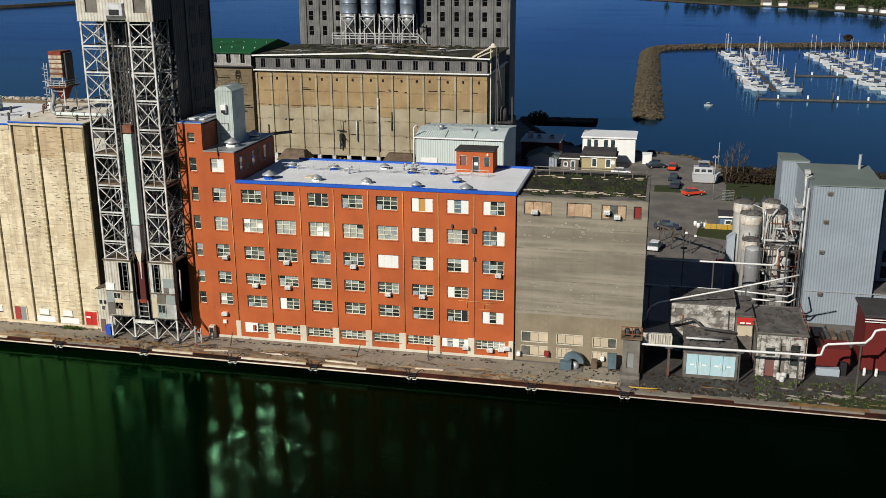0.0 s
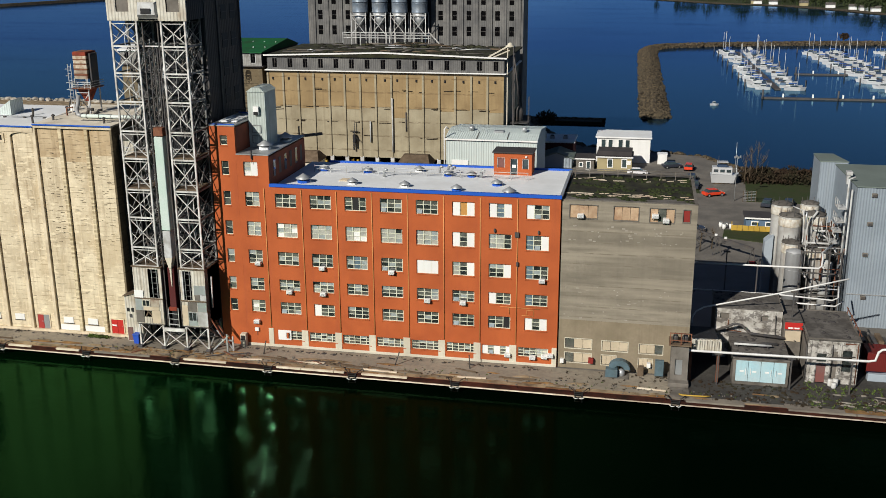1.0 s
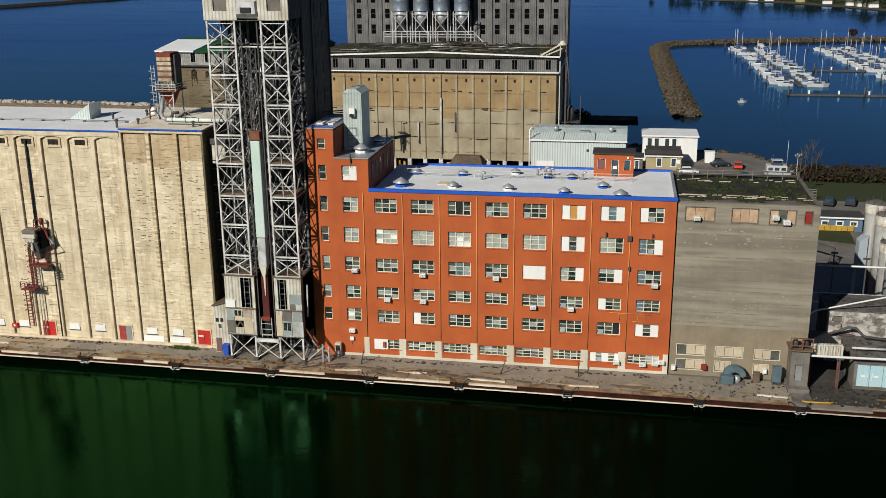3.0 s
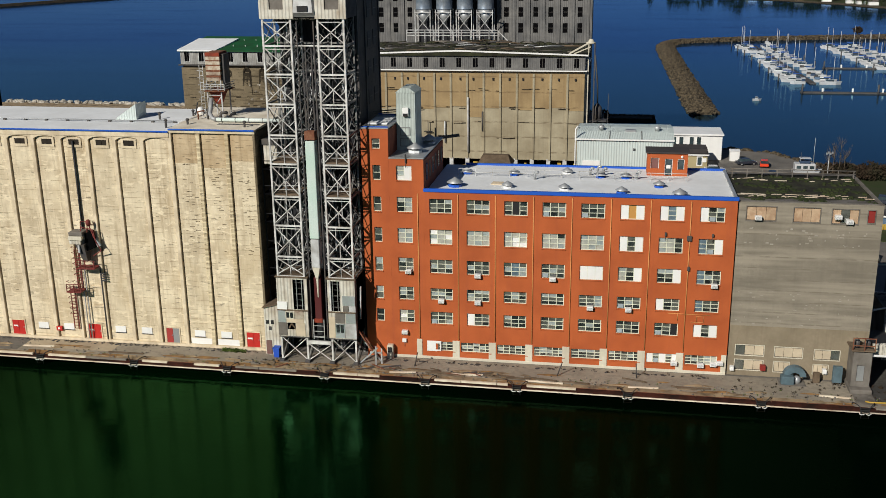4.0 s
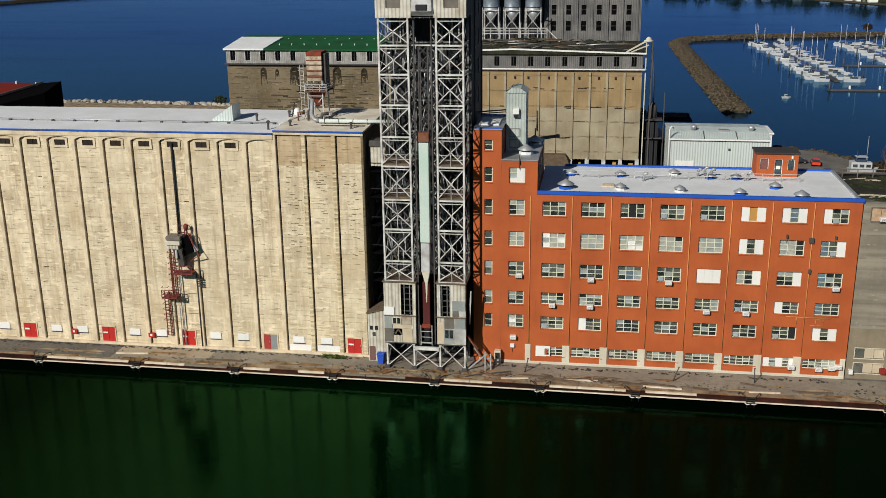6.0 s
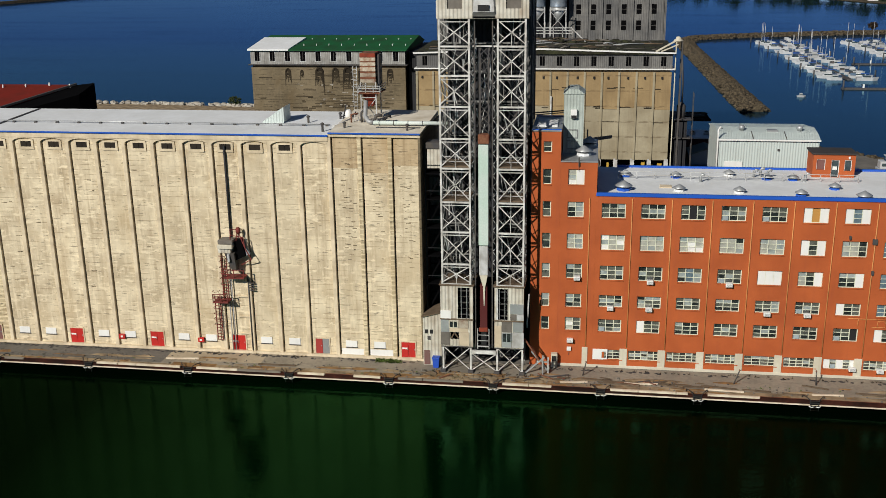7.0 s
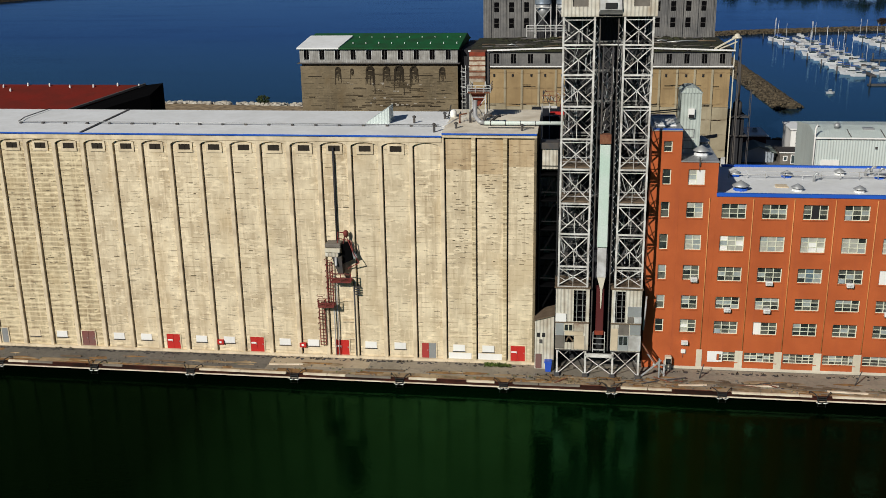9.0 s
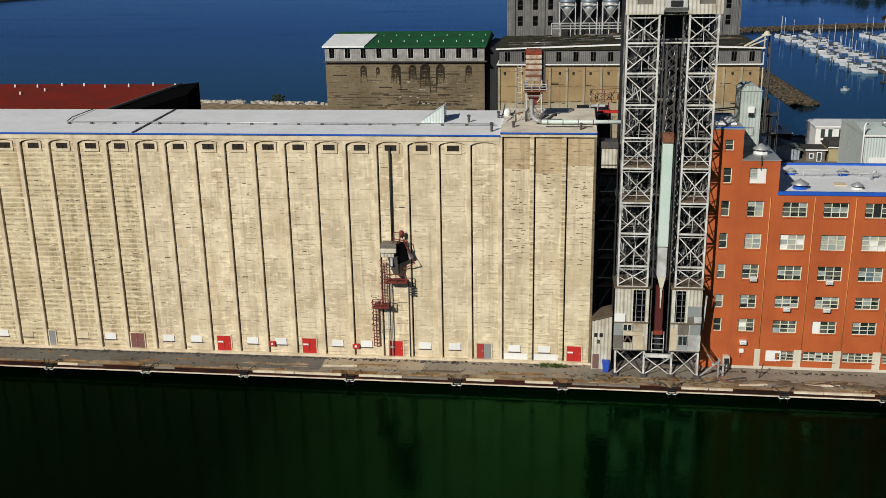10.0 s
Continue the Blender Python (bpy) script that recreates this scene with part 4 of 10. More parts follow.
        if not short:                                  # arched head of the bay
            bm = B()
            n_arc = 10
            arc = [(x0 + 0.2 + (BAY - 0.4) * i / n_arc, top - 0.42 + 0.42 * math.sin(math.pi * i / n_arc) ** 0.6) for i in range(n_arc + 1)]
            fr = [[bm.verts.new((x, y, z)) for x, z in arc] for y in (FRONT + 0.05, PANEL + 0.2)]
            hi = [[bm.verts.new((x, y, top + 0.1)) for x, z in arc] for y in (FRONT + 0.05, PANEL + 0.2)]
            for i in range(n_arc):
                bm.faces.new((fr[0][i], fr[0][i + 1], hi[0][i + 1], hi[0][i]))
                bm.faces.new((fr[1][i + 1], fr[1][i], hi[1][i], hi[1][i + 1]))
                bm.faces.new((fr[0][i + 1], fr[0][i], fr[1][i], fr[1][i + 1]))
                bm.faces.new((hi[0][i], hi[0][i + 1], hi[1][i + 1], hi[1][i]))
            part("arch_head", bm, M["silo_trim"], e)
            if k == 3:                                 # this bay has no window
                continue
            cx = (x0 + x1) / 2 + 0.05
            bm = B()
            wall_with_openings(bm, cx - 0.95, cx + 0.95, 24.95, 26.12, PANEL - 0.12, PANEL + 0.05, [(cx - 0.68, cx + 0.68, 25.25, 25.92)])
            w = part("window", bm, M["silo_trim"], e)
            bm = B()
            box(bm, cx - 0.68, cx + 0.68, PANEL - 0.045, PANEL - 0.03, 25.25, 25.92)
            beam(bm, (cx, PANEL - 0.06, 25.25), (cx, PANEL - 0.06, 25.92), 0.06)
            part("pane", bm, M["groove"], w)
    bm = B()
    soft_box(bm, left, SILO_X - 3 * BAY, FRONT - 0.02, PANEL + 0.3, 26.4, 27.0, 0.05)
    part("cornice", bm, M["silo_trim"], e)
    bm = B()
    soft_box(bm, SILO_X - 3 * BAY, SILO_X, FRONT - 0.02, PANEL + 0.3, 26.95, 27.3, 0.05)
    part("cornice", bm, M["silo"], e)
    bm = B()
    soft_box(bm, SILO_X - 0.3, SILO_X, FRONT, 12.9, 0, 27.2, 0.05)
    part("end_wall", bm, M["silo_grey"], e)
    # roof: two levels, white membrane, blue edge
    for x0, x1, z, m in ((left, SILO_X - 3 * BAY, 27.0, "roof_white"), (SILO_X - 3 * BAY, SILO_X, 27.3, "roof_cream")):
        bm = B()
        prism(bm, [(x0, FRONT - 0.1, z), (x1, FRONT - 0.1, z), (x1, 13.0, z + 0.05), (x0, 13.0, z + 0.05)],
              [(x0, FRONT - 0.1, z + 0.16), (x1, FRONT - 0.1, z + 0.16), (x1, 13.0, z + 0.6), (x0, 13.0, z + 0.6)])
        part("roof", bm, M[m], e, "white membrane roof" if m == "roof_white" else "dusty cream roof section")
        bm = B()
        soft_box(bm, x0 + 0.02, x1 - 0.02, FRONT - 0.16, FRONT - 0.104, z + 0.02, z + 0.2, 0.01)
        part("flashing", bm, M["blue"], e, "bright blue edge flashing")
    bm = B()
    box(bm, left, SILO_X, FRONT - 0.05, PANEL + 0.1, 0, 0.32)
    part("plinth", bm, M["silo_trim"], e)
    # roof seams and expansion joint
    for x in (SILO_X - 15 * BAY + 0.1,):
        bm = B()
        beam(bm, (x, FRONT, 27.2), (x, 12.8, 27.62), 0.26, 0.16)
        part("roof_joint", bm, M["dark_steel"], e)
    return e


silo = front_silo()
random.seed(23)
for k in range(120):                                   # dark blown patches and scrapes in clusters on the end bays
    bay_k = random.randrange(3)
    x = SILO_X - bay_k * BAY - random.choice((1.9, 1.5, 1.7)) + random.gauss(0, 0.5)
    z = random.choice((19.5, 16.5, 14.0, 22.0)) + random.gauss(0, 1.1)
    if not SILO_X - bay_k * BAY - 3.0 < x < SILO_X - bay_k * BAY - 0.9:
        continue
    bm = B()
    soft_box(bm, x, x + random.uniform(0.15, 0.6), PANEL - 0.022, PANEL + 0.03, z - random.uniform(0.03, 0.09), z, 0.008)
    part("wall_scar", bm, M["silo_grey"], silo)
for k in range(70):                                    # single scars over the long wall, mostly on the older bays
    bay_k = random.choice((3, 6, 9, 11, 13, 14, 15, 15, 16, 16, 17, 17, 18, 19, 20))
    x = SILO_X - (bay_k + 1) * BAY + random.uniform(0.5, 2.6)
    z = random.uniform(6, 24)
    bm = B()
    soft_box(bm, x, x + random.uniform(0.25, 0.8), PANEL - 0.03, PANEL + 0.03, z - random.uniform(0.04, 0.12), z, 0.01)
    part("wall_scar", bm, M["silo_grey"], silo)


def silo_door(cx, m, w=1.7, h=1.92, double=True):
    y = PANEL
    e = thing("silo_door", (cx, y, 0.3), ("faded maroon" if m == "brown_door" else "half red, half grey" if m == "half_grey" else "small grey" if m == "grey_door" else "bright red") + " steel door at the foot of the concrete silo", "door", "doors of the silo")
    bm = B()
    wall_with_openings(bm, cx - w / 2 - 0.12, cx + w / 2 + 0.12, 0.32, 0.32 + h + 0.12, y - 0.1, y - 0.004, [(cx - w / 2, cx + w / 2, 0.321, 0.32 + h)])
    part("door_frame", bm, M["silo_trim"], e)
    for s in ((-1, 1) if double else (0,)):
        bm = B()
        a, b = (cx + (s - 1) * w / 4 + 0.01, cx + (s + 1) * w / 4 - 0.01) if double else (cx - w / 2, cx + w / 2)
        soft_box(bm, a, b, y - 0.075, y - 0.01, 0.33, 0.31 + h, 0.01)
        leaf = part("door_leaf", bm, M["grey_door" if s == 1 else "red_faded"] if m == "half_grey" else M[m], e)
        bm = B()
        soft_box(bm, b - 0.16, b - 0.08, y - 0.13, y - 0.07, 1.25, 1.4, 0.01)
        part("handle", bm, M["steel"], leaf)
    if m == "red_door":
        bm = B()
        soft_box(bm, cx - w / 2 + 0.1, cx - 0.12, y - 0.09, y - 0.072, 1.35, 1.55, 0.004)
        part("notice", bm, M["white"], e)


for cx, m in ((-76.72, "red_door"), (-87.26, "half_grey"), (-97.78, "red_door"), (-108.34, "red_door"), (-118.95, "red_door"), (-129.94, "brown_door")):
    silo_door(cx, m)
silo_door(-141.0, "grey_door", 0.8, 1.95, False)
for k, cx in enumerate((-80.19, -83.66, -90.72, -94.26, -101.32, -104.84, -111.84, -115.35, -122.42, -125.95, -133.42, -136.97, -144.24, -147.47, -151.1, -154.6, -158.2)):
    e = thing("wall_vent", (cx, PANEL, 1.2), "white rectangular metal cover plate on the silo wall", "vent cover", "vent covers of the silo")
    bm = B()
    soft_box(bm, cx - 0.7, cx + 0.7, PANEL - 0.08, PANEL - 0.004, 1.32, 2.14, 0.02)
    c = part("cover", bm, M["silo_trim" if k in (11, 12) else "white"], e)
    bm = B()
    soft_box(bm, cx - 0.76, cx + 0.76, PANEL - 0.12, PANEL - 0.02, 1.22, 1.3, 0.02)
    part("sill", bm, M["dark_steel"], e)
# patches of whitewash low on the wall
for x0, x1 in ((-81.4, -78.6), (-84.9, -82.2)):
    bm = B()
    box(bm, x0, x1, PANEL - 0.02, PANEL - 0.004, 0.33, 1.1)
    tagged(part("wall_patch", bm, M["white"]), "whitewashed repair patch low on the silo wall", "wall patch", "repair patches")
for x in (-102.6, -112.9):
    e = thing("hose_cabinet", (x, PANEL, 1.2), "small red fire hose cabinet on the silo wall", "hose cabinet", "hose cabinets")
    bm = B()
    soft_box(bm, x - 0.4, x + 0.4, PANEL - 0.3, PANEL, 1.15, 1.75, 0.03)
    part("case", bm, M["red_door"], e)
    bm = B()
    soft_box(bm, x - 0.14, x + 0.14, PANEL - 0.33, PANEL - 0.3, 1.35, 1.6, 0.01)
    part("sign", bm, M["white"], e)

# ---- ship loading spout on the silo wall ----
sx = -97.75
spout = thing("loading_spout", (sx, PANEL, 12), "maroon and grey grain loading spout with ladders on the silo wall", "loading spout")
bm = B()
tube(bm, [(sx - 0.02, -0.5, 25.7), (sx - 0.02, -0.5, 14.6)], 0.13, 8)
part("spout_pipe", bm, M["dark_metal"], spout)
for y0, y1, z0, z1, m in ((-2.0, -0.4, 14.3, 14.75, "concrete"), (-2.2, -0.5, 13.75, 14.25, "cream"), (-2.0, -0.5, 13.2, 13.72, "cab_metal")):
    bm = B()
    soft_box(bm, sx - 1.15, sx + (0.65 if z0 > 13.5 else 0.4), y0, y1, z0, z1, 0.05)
    part("hood", bm, M[m], spout)
bm = B()
prism(bm, [(sx + 0.2, -1.5, 10.9), (sx + 0.75, -1.5, 10.9), (sx + 0.75, -0.7, 10.9), (sx + 0.2, -0.7, 10.9)],
      [(sx - 0.4, -2.0, 13.2), (sx + 0.75, -2.0, 13.2), (sx + 0.75, -0.5, 13.2), (sx - 0.4, -0.5, 13.2)])
part("hopper", bm, M["dark_steel"], spout)
bm = B()
prism(bm, [(sx + 0.7, -1.5, 12.2), (sx + 1.9, -1.3, 12.7), (sx + 1.9, -0.6, 12.7), (sx + 0.7, -0.6, 12.2)],
      [(sx + 0.7, -1.5, 14.5), (sx + 1.5, -1.3, 14.8), (sx + 1.5, -0.6, 14.8), (sx + 0.7, -0.6, 14.5)])
part("chute_box", bm, M["void"], spout, "black open chute box")
bm = B()
lathe(bm, sx + 0.1, -2.0, [(0.16, 12.2), (0.16, 13.2)], 8)
part("guide_pipe", bm, M["white_steel"], spout)
bm = B()
prism(bm, [(sx + 1.95, -1.1, 12.7), (sx + 2.5, -1.0, 12.9), (sx + 2.5, -0.9, 12.9), (sx + 1.95, -1.0, 12.7)], [(sx + 1.8, -1.1, 13.7), (sx + 2.0, -1.0, 13.9), (sx + 2.0, -0.9, 13.9), (sx + 1.8, -1.0, 13.7)])
part("flap", bm, M["steel"], spout)
for a, b in (((0.9, -1.0, 14.6), (1.3, -1.2, 16.5)), ((1.3, -1.2, 16.5), (2.2, -1.4, 14.2)), ((2.2, -1.4, 14.2), (2.9, -1.5, 13.0)), ((1.3, -0.8, 12.0), (2.9, -1.5, 13.0)),
             ((1.3, -0.5, 16.5), (1.3, -1.2, 16.5)), ((0.4, -1.4, 15.2), (0.5, -1.4, 16.6)), ((0.5, -1.4, 16.6), (1.3, -1.2, 16.5)), ((0.4, -1.4, 15.9), (2.0, -1.4, 15.6)), ((2.0, -1.4, 15.6), (2.2, -1.4, 14.2)), ((1.6, -0.5, 15.2), (2.2, -1.4, 14.2))):
    bm = B()
    beam(bm, (sx - 0.2 + a[0], a[1], a[2] - 0.6), (sx - 0.2 + b[0], b[1], b[2] - 0.6), 0.09)
    part("crane_arm", bm, M["maroon"], spout)
bm = B()
lathe(bm, sx + 1.2, -1.2, [(0.2, 15.4), (0.3, 15.7), (0.3, 16.0), (0.15, 16.2)], 10)
part("winch", bm, M["maroon"], spout)
for z in (10.0, 6.85):
    bm = B()
    w0, w1 = (-0.7, 1.7) if z > 8 else (-2.35, -0.5)
    soft_box(bm, sx + w0, sx + w1, -1.9, -0.4, z, z + 0.15, 0.02)
    p = part("platform", bm, M["maroon"], spout)
    for x in (w0, (w0 + w1) / 2, w1):
        bm = B()
        beam(bm, (sx + x, -1.85, z), (sx + x, -1.85, z + 1.1), 0.09)
        part("post", bm, M["maroon"], p)
    for h in (0.55, 1.1):
        bm = B()
        beam(bm, (sx + w0, -1.85, z + h), (sx + w1, -1.85, z + h), 0.07)
        part("rail", bm, M["maroon"], p)
for x, z0, z1 in ((sx - 1.05, 6.9, 12.2), (sx - 2.2, 1.7, 7.4)):
    bm = B()
    for s in (-0.33, 0.33):
        beam(bm, (x + s, -0.75, z0), (x + s, -0.75, z1), 0.1)
    k = z0
    while k < z1:
        beam(bm, (x - 0.33, -0.75, k), (x + 0.33, -0.75, k), 0.06)
        k += 0.4
    part("ladder", bm, M["maroon"], spout)
    k = z0 + 2.2
    while k < z1 + 0.8:
        bm = B()
        tube(bm, [(x - 0.4, -0.8, k), (x - 0.4, -1.3, k), (x, -1.5, k), (x + 0.4, -1.3, k), (x + 0.4, -0.8, k)], 0.035, 5)
        part("cage_hoop", bm, M["maroon"], spout)
        k += 0.7
for z in (2.4, 4.6, 7.2, 9.6):
    bm = B()
    soft_box(bm, sx + 0.2, sx + 1.6, PANEL - 0.2, PANEL + 0.02, z, z + 0.16, 0.02)
    part("wall_band", bm, M["silo_trim"], spout)
for x in (sx - 0.75, sx - 0.35, sx + 1.75):
    bm = B()
    tube(bm, [(x, -0.62, 0.4), (x, -0.62, 9.8)], 0.07, 6)
    part("standpipe", bm, M["white_steel" if x < sx else "dark_steel"], spout)
for k in range(4):
    bm = B()
    soft_box(bm, sx + 1.9, sx + 2.5, -0.8, -0.6, 8.2 + 0.3 * k, 8.3 + 0.3 * k, 0.01)
    part("bracket", bm, M["dark_steel"], spout)

# ---- silo roof ----
def roof_z(y):
    return 27.16 + 0.44 * (y - FRONT) / 13.6


rail = thing("roof_conduit", (-110, 4.3, roof_z(4.3)), "thin conduit on small dark feet along the white silo roof", "conduit")
bm = B()
tube(bm, [(-138.0, 4.4, 27.55), (-86.2, 4.0, 27.55)], 0.06, 6)
part("pipe", bm, M["steel"], rail)
bm = B()
tube(bm, [(-138.0, 4.4, 27.55), (-138.6, 7, 27.62), (-138.3, 12.6, 27.75)], 0.06, 6)
part("pipe", bm, M["dark_steel"], rail)
for k in range(19):
    bm = B()
    x = -137.6 + 2.83 * k
    soft_box(bm, x - 0.16, x + 0.16, 4.05, 4.4, 27.28, 27.5, 0.02)
    part("foot", bm, M["dark_steel"], rail)
hatch = thing("roof_hatch", (-93.4, 6, roof_z(6)), "white ribbed wedge-shaped hatch hood on the silo roof", "roof hatch")
bm = B()
prism(bm, [(-95.0, 5.6, 27.3), (-92.3, 5.6, 27.3), (-92.3, 8.4, 27.4), (-95.0, 8.4, 27.4)],
      [(-95.0, 5.6, 27.5), (-92.3, 5.6, 29.3), (-92.3, 8.4, 29.3), (-95.0, 8.4, 27.5)])
part("hood", bm, M["white_metal"], hatch)
for x, y in ((-84.0, 2.0), (-86.4, 1.2), (-89.4, 6.0), (-76.5, 1.0), (-86.1, 8.6)):
    v = thing("roof_vent", (x, y, roof_z(y)), "small dark vent pipe on the silo roof", "roof vent", "vent pipes of the silo roof")
    bm = B()
    lathe(bm, x, y, [(0.14, 27.2), (0.14, 28.0), (0.22, 28.05), (0.22, 28.2), (0.05, 28.3)], 8)
    part("pipe", bm, M["dark_steel"], v)

# rusty dust collector with its frame, and the pale green duct to the tower
dc = thing("dust_collector", (-82, 7, roof_z(7)), "rust-streaked dust collector on a pale steel frame on the silo roof", "dust collector")
for z0, z1, m in ((32.2, 32.62, "striped_rust"), (32.64, 32.86, "rust"), (32.88, 33.3, "striped_rust"), (33.32, 33.5, "rust"), (33.52, 34.0, "rusty_cream"), (34.02, 34.14, "rust"),
                  (34.16, 34.56, "rusty_cream"), (34.58, 34.68, "rust"), (34.7, 35.12, "rusty_cream"), (35.14, 35.6, "red_rust")):
    bm = B()
    soft_box(bm, -82.85, -81.0, 5.9, 8.4, z0, z1, 0.03)
    part("panel", bm, M[m], dc)
bm = B()
soft_box(bm, -82.8, -81.05, 5.95, 8.35, 32.2, 35.64, 0.02)
part("casing", bm, M["rust"], dc)
bm = B()
soft_box(bm, -80.97, -80.62, 6.3, 8.0, 31.0, 35.4, 0.03)
part("dust_leg", bm, M["dark_steel"], dc)
bm = B()
prism(bm, [(-82.2, 6.8, 29.3), (-81.6, 6.8, 29.3), (-81.6, 7.5, 29.3), (-82.2, 7.5, 29.3)], [(-82.8, 6.0, 31.1), (-81.05, 6.0, 31.1), (-81.05, 8.3, 31.1), (-82.8, 8.3, 31.1)])
part("hopper", bm, M["red_rust"], dc)
for x in (-82.8, -81.0):
    for y in (5.8, 8.5):
        bm = B()
        beam(bm, (x, y, 27.3), (x, y, 32.3), 0.13)
        part("leg", bm, M["white_steel"], dc)
for a, b in (((-82.8, 5.8, 28.2), (-81.0, 5.8, 30.4)), ((-82.8, 5.8, 30.5), (-81.0, 5.8, 30.5)), ((-81.0, 5.8, 28.2), (-82.8, 5.8, 30.4))):
    bm = B()
    beam(bm, a, b, 0.08)
    part("brace", bm, M["white_steel"], dc)
for z in (31.3, 31.6, 31.9):
    for a, b in (((-83.0, 5.3), (-80.4, 5.3)), ((-80.4, 5.3), (-80.4, 8.7)), ((-83.0, 5.3), (-83.0, 8.7))):
        bm = B()
        beam(bm, (*a, z), (*b, z), 0.07)
        part("rail", bm, M["white_steel"], dc)
for x in (-83.0, -82.1, -81.2, -80.4):
    bm = B()
    beam(bm, (x, 5.3, 31.1), (x, 5.3, 31.9), 0.07)
    part("rail_post", bm, M["white_steel"], dc)
bm = B()
soft_box(bm, -83.0, -80.4, 5.3, 8.7, 31.0, 31.12, 0.02)
part("platform", bm, M["rust"], dc)
for s in (-0.22, 0.22):
    bm = B()
    beam(bm, (-83.5 + s, 6.0, 27.4), (-83.5 + s, 6.0, 34.1), 0.06)
    part("ladder_rail", bm, M["white_steel"], dc)
for k in range(15):
    bm = B()
    beam(bm, (-83.72, 6.0, 27.7 + 0.43 * k), (-83.28, 6.0, 27.7 + 0.43 * k), 0.045)
    part("rung", bm, M["white_steel"], dc)
    if k % 2 and k > 4:
        bm = B()
        tube(bm, [(-83.75, 5.95, 27.9 + 0.43 * k), (-83.8, 5.5, 27.9 + 0.43 * k), (-83.2, 5.5, 27.9 + 0.43 * k), (-83.25, 5.95, 27.9 + 0.43 * k)], 0.035, 5)
        part("cage_hoop", bm, M["white_steel"], dc)
for pts, r, m in (([(-82.7, 5.2, 27.6), (-82.7, 5.2, 28.8), (-82.3, 5.4, 29.2)], 0.14, "dark_steel"), ([(-81.2, 5.1, 27.6), (-80.9, 5.1, 28.5), (-80.2, 5.2, 28.5)], 0.2, "dark_steel"),
                  ([(-83.9, 5.0, 27.5), (-83.9, 5.0, 28.6), (-83.1, 5.2, 28.7)], 0.1, "rust"), ([(-80.4, 5.6, 27.6), (-79.6, 5.4, 28.4), (-79.2, 5.4, 28.4)], 0.16, "black")):
    bm = B()
    tube(bm, pts, r, 8)
    part("pipe", bm, M[m], dc)
pot = thing("roof_blower", (-85.0, 8.6, roof_z(8.6)), "white roof blower with dark pipes beside the dust collector", "blower")
bm = B()
lathe(bm, -85.1, 8.6, [(0.3, 27.5), (0.42, 27.9), (0.42, 28.35), (0.22, 28.6)], 12)
part("casing", bm, M["white"], pot)
for a, b in (((-85.7, 8.3, 27.5), (-85.3, 8.4, 29.2)), ((-84.6, 8.4, 27.6), (-84.1, 8.2, 28.4)), ((-86.0, 8.5, 27.7), (-85.5, 8.4, 27.9))):
    bm = B()
    beam(bm, a, b, 0.12)
    part("pipe", bm, M["black"], pot)
bm = B()
tube(bm, [(-85.6, 2.9, 27.55), (-84.3, 7.6, 27.75)], 0.09, 8)
tagged(part("roof_pipe", bm, M["pipe_white"]), "thin white pipe lying across the silo roof", "pipe")
duct = thing("duct", (-76, 3.6, roof_z(3.6)), "pale green round duct across the silo roof to the tower", "duct")
pts = [(-82.1, 5.2, 30.2), (-82.1, 4.8, 29.2), (-82.0, 4.2, 28.5), (-81.5, 3.6, 28.05), (-80.9, 3.45, 27.95)]
bm = B()
tube(bm, pts, 0.25, 12)
part("elbow", bm, M["bare_steel"], duct, "dull galvanised elbow")
bm = B()
tube(bm, [(-80.9, 3.45, 27.95), (-70.5, 3.4, 27.95)], 0.23, 12)
part("duct_pipe", bm, M["pale_green"], duct)
for k in range(6):
    bm = B()
    x = -80.2 + 1.7 * k
    tube(bm, [(x - 0.04, 3.45, 27.95), (x + 0.04, 3.45, 27.95)], 0.26, 12)
    part("flange", bm, M["dark_steel"], duct)
    if k < 4:
        bm = B()
        beam(bm, (x, 3.45, 27.4), (x, 3.45, 27.75), 0.12)
        part("stand", bm, M["dark_steel"], duct)
bm = B()
soft_box(bm, -80.4, -75.2, 2.2, 2.8, 27.35, 27.6, 0.03)
tagged(part("cable_tray", bm, M["dark_steel"]), "dark cable tray lying on the silo roof", "cable tray")

# ---- marine leg tower on the quay ----
LEVELS = [10.7, 13.1, 16.85, 20.3, 24.1, 27.4, 30.9, 34.2, 37.3, 40.2]
LX0, LX1, RX0, RX1 = -72.1, -68.9, -65.85, -62.95
FY, RY = -3.0, 0.9
random.seed(41)
tower = thing("elevator_tower", (-67.5, -1, 0), "tall grey steel lattice elevator tower with cabs and head house", "elevator tower")


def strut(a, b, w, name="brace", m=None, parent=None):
    # front members pale, rear and side ones darkened by colour for shade
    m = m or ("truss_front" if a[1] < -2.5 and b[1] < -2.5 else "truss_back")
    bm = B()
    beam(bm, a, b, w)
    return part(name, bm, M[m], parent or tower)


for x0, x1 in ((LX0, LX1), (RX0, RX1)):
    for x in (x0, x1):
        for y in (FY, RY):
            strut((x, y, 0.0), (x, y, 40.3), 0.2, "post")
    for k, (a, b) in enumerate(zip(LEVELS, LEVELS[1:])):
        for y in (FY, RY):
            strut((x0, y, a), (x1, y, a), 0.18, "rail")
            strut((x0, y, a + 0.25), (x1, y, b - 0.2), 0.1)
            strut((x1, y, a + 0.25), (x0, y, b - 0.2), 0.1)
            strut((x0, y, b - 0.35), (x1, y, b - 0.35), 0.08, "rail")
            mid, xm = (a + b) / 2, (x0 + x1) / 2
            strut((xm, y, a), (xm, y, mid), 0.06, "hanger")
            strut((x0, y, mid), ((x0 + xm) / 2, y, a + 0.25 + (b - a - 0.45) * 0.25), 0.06)
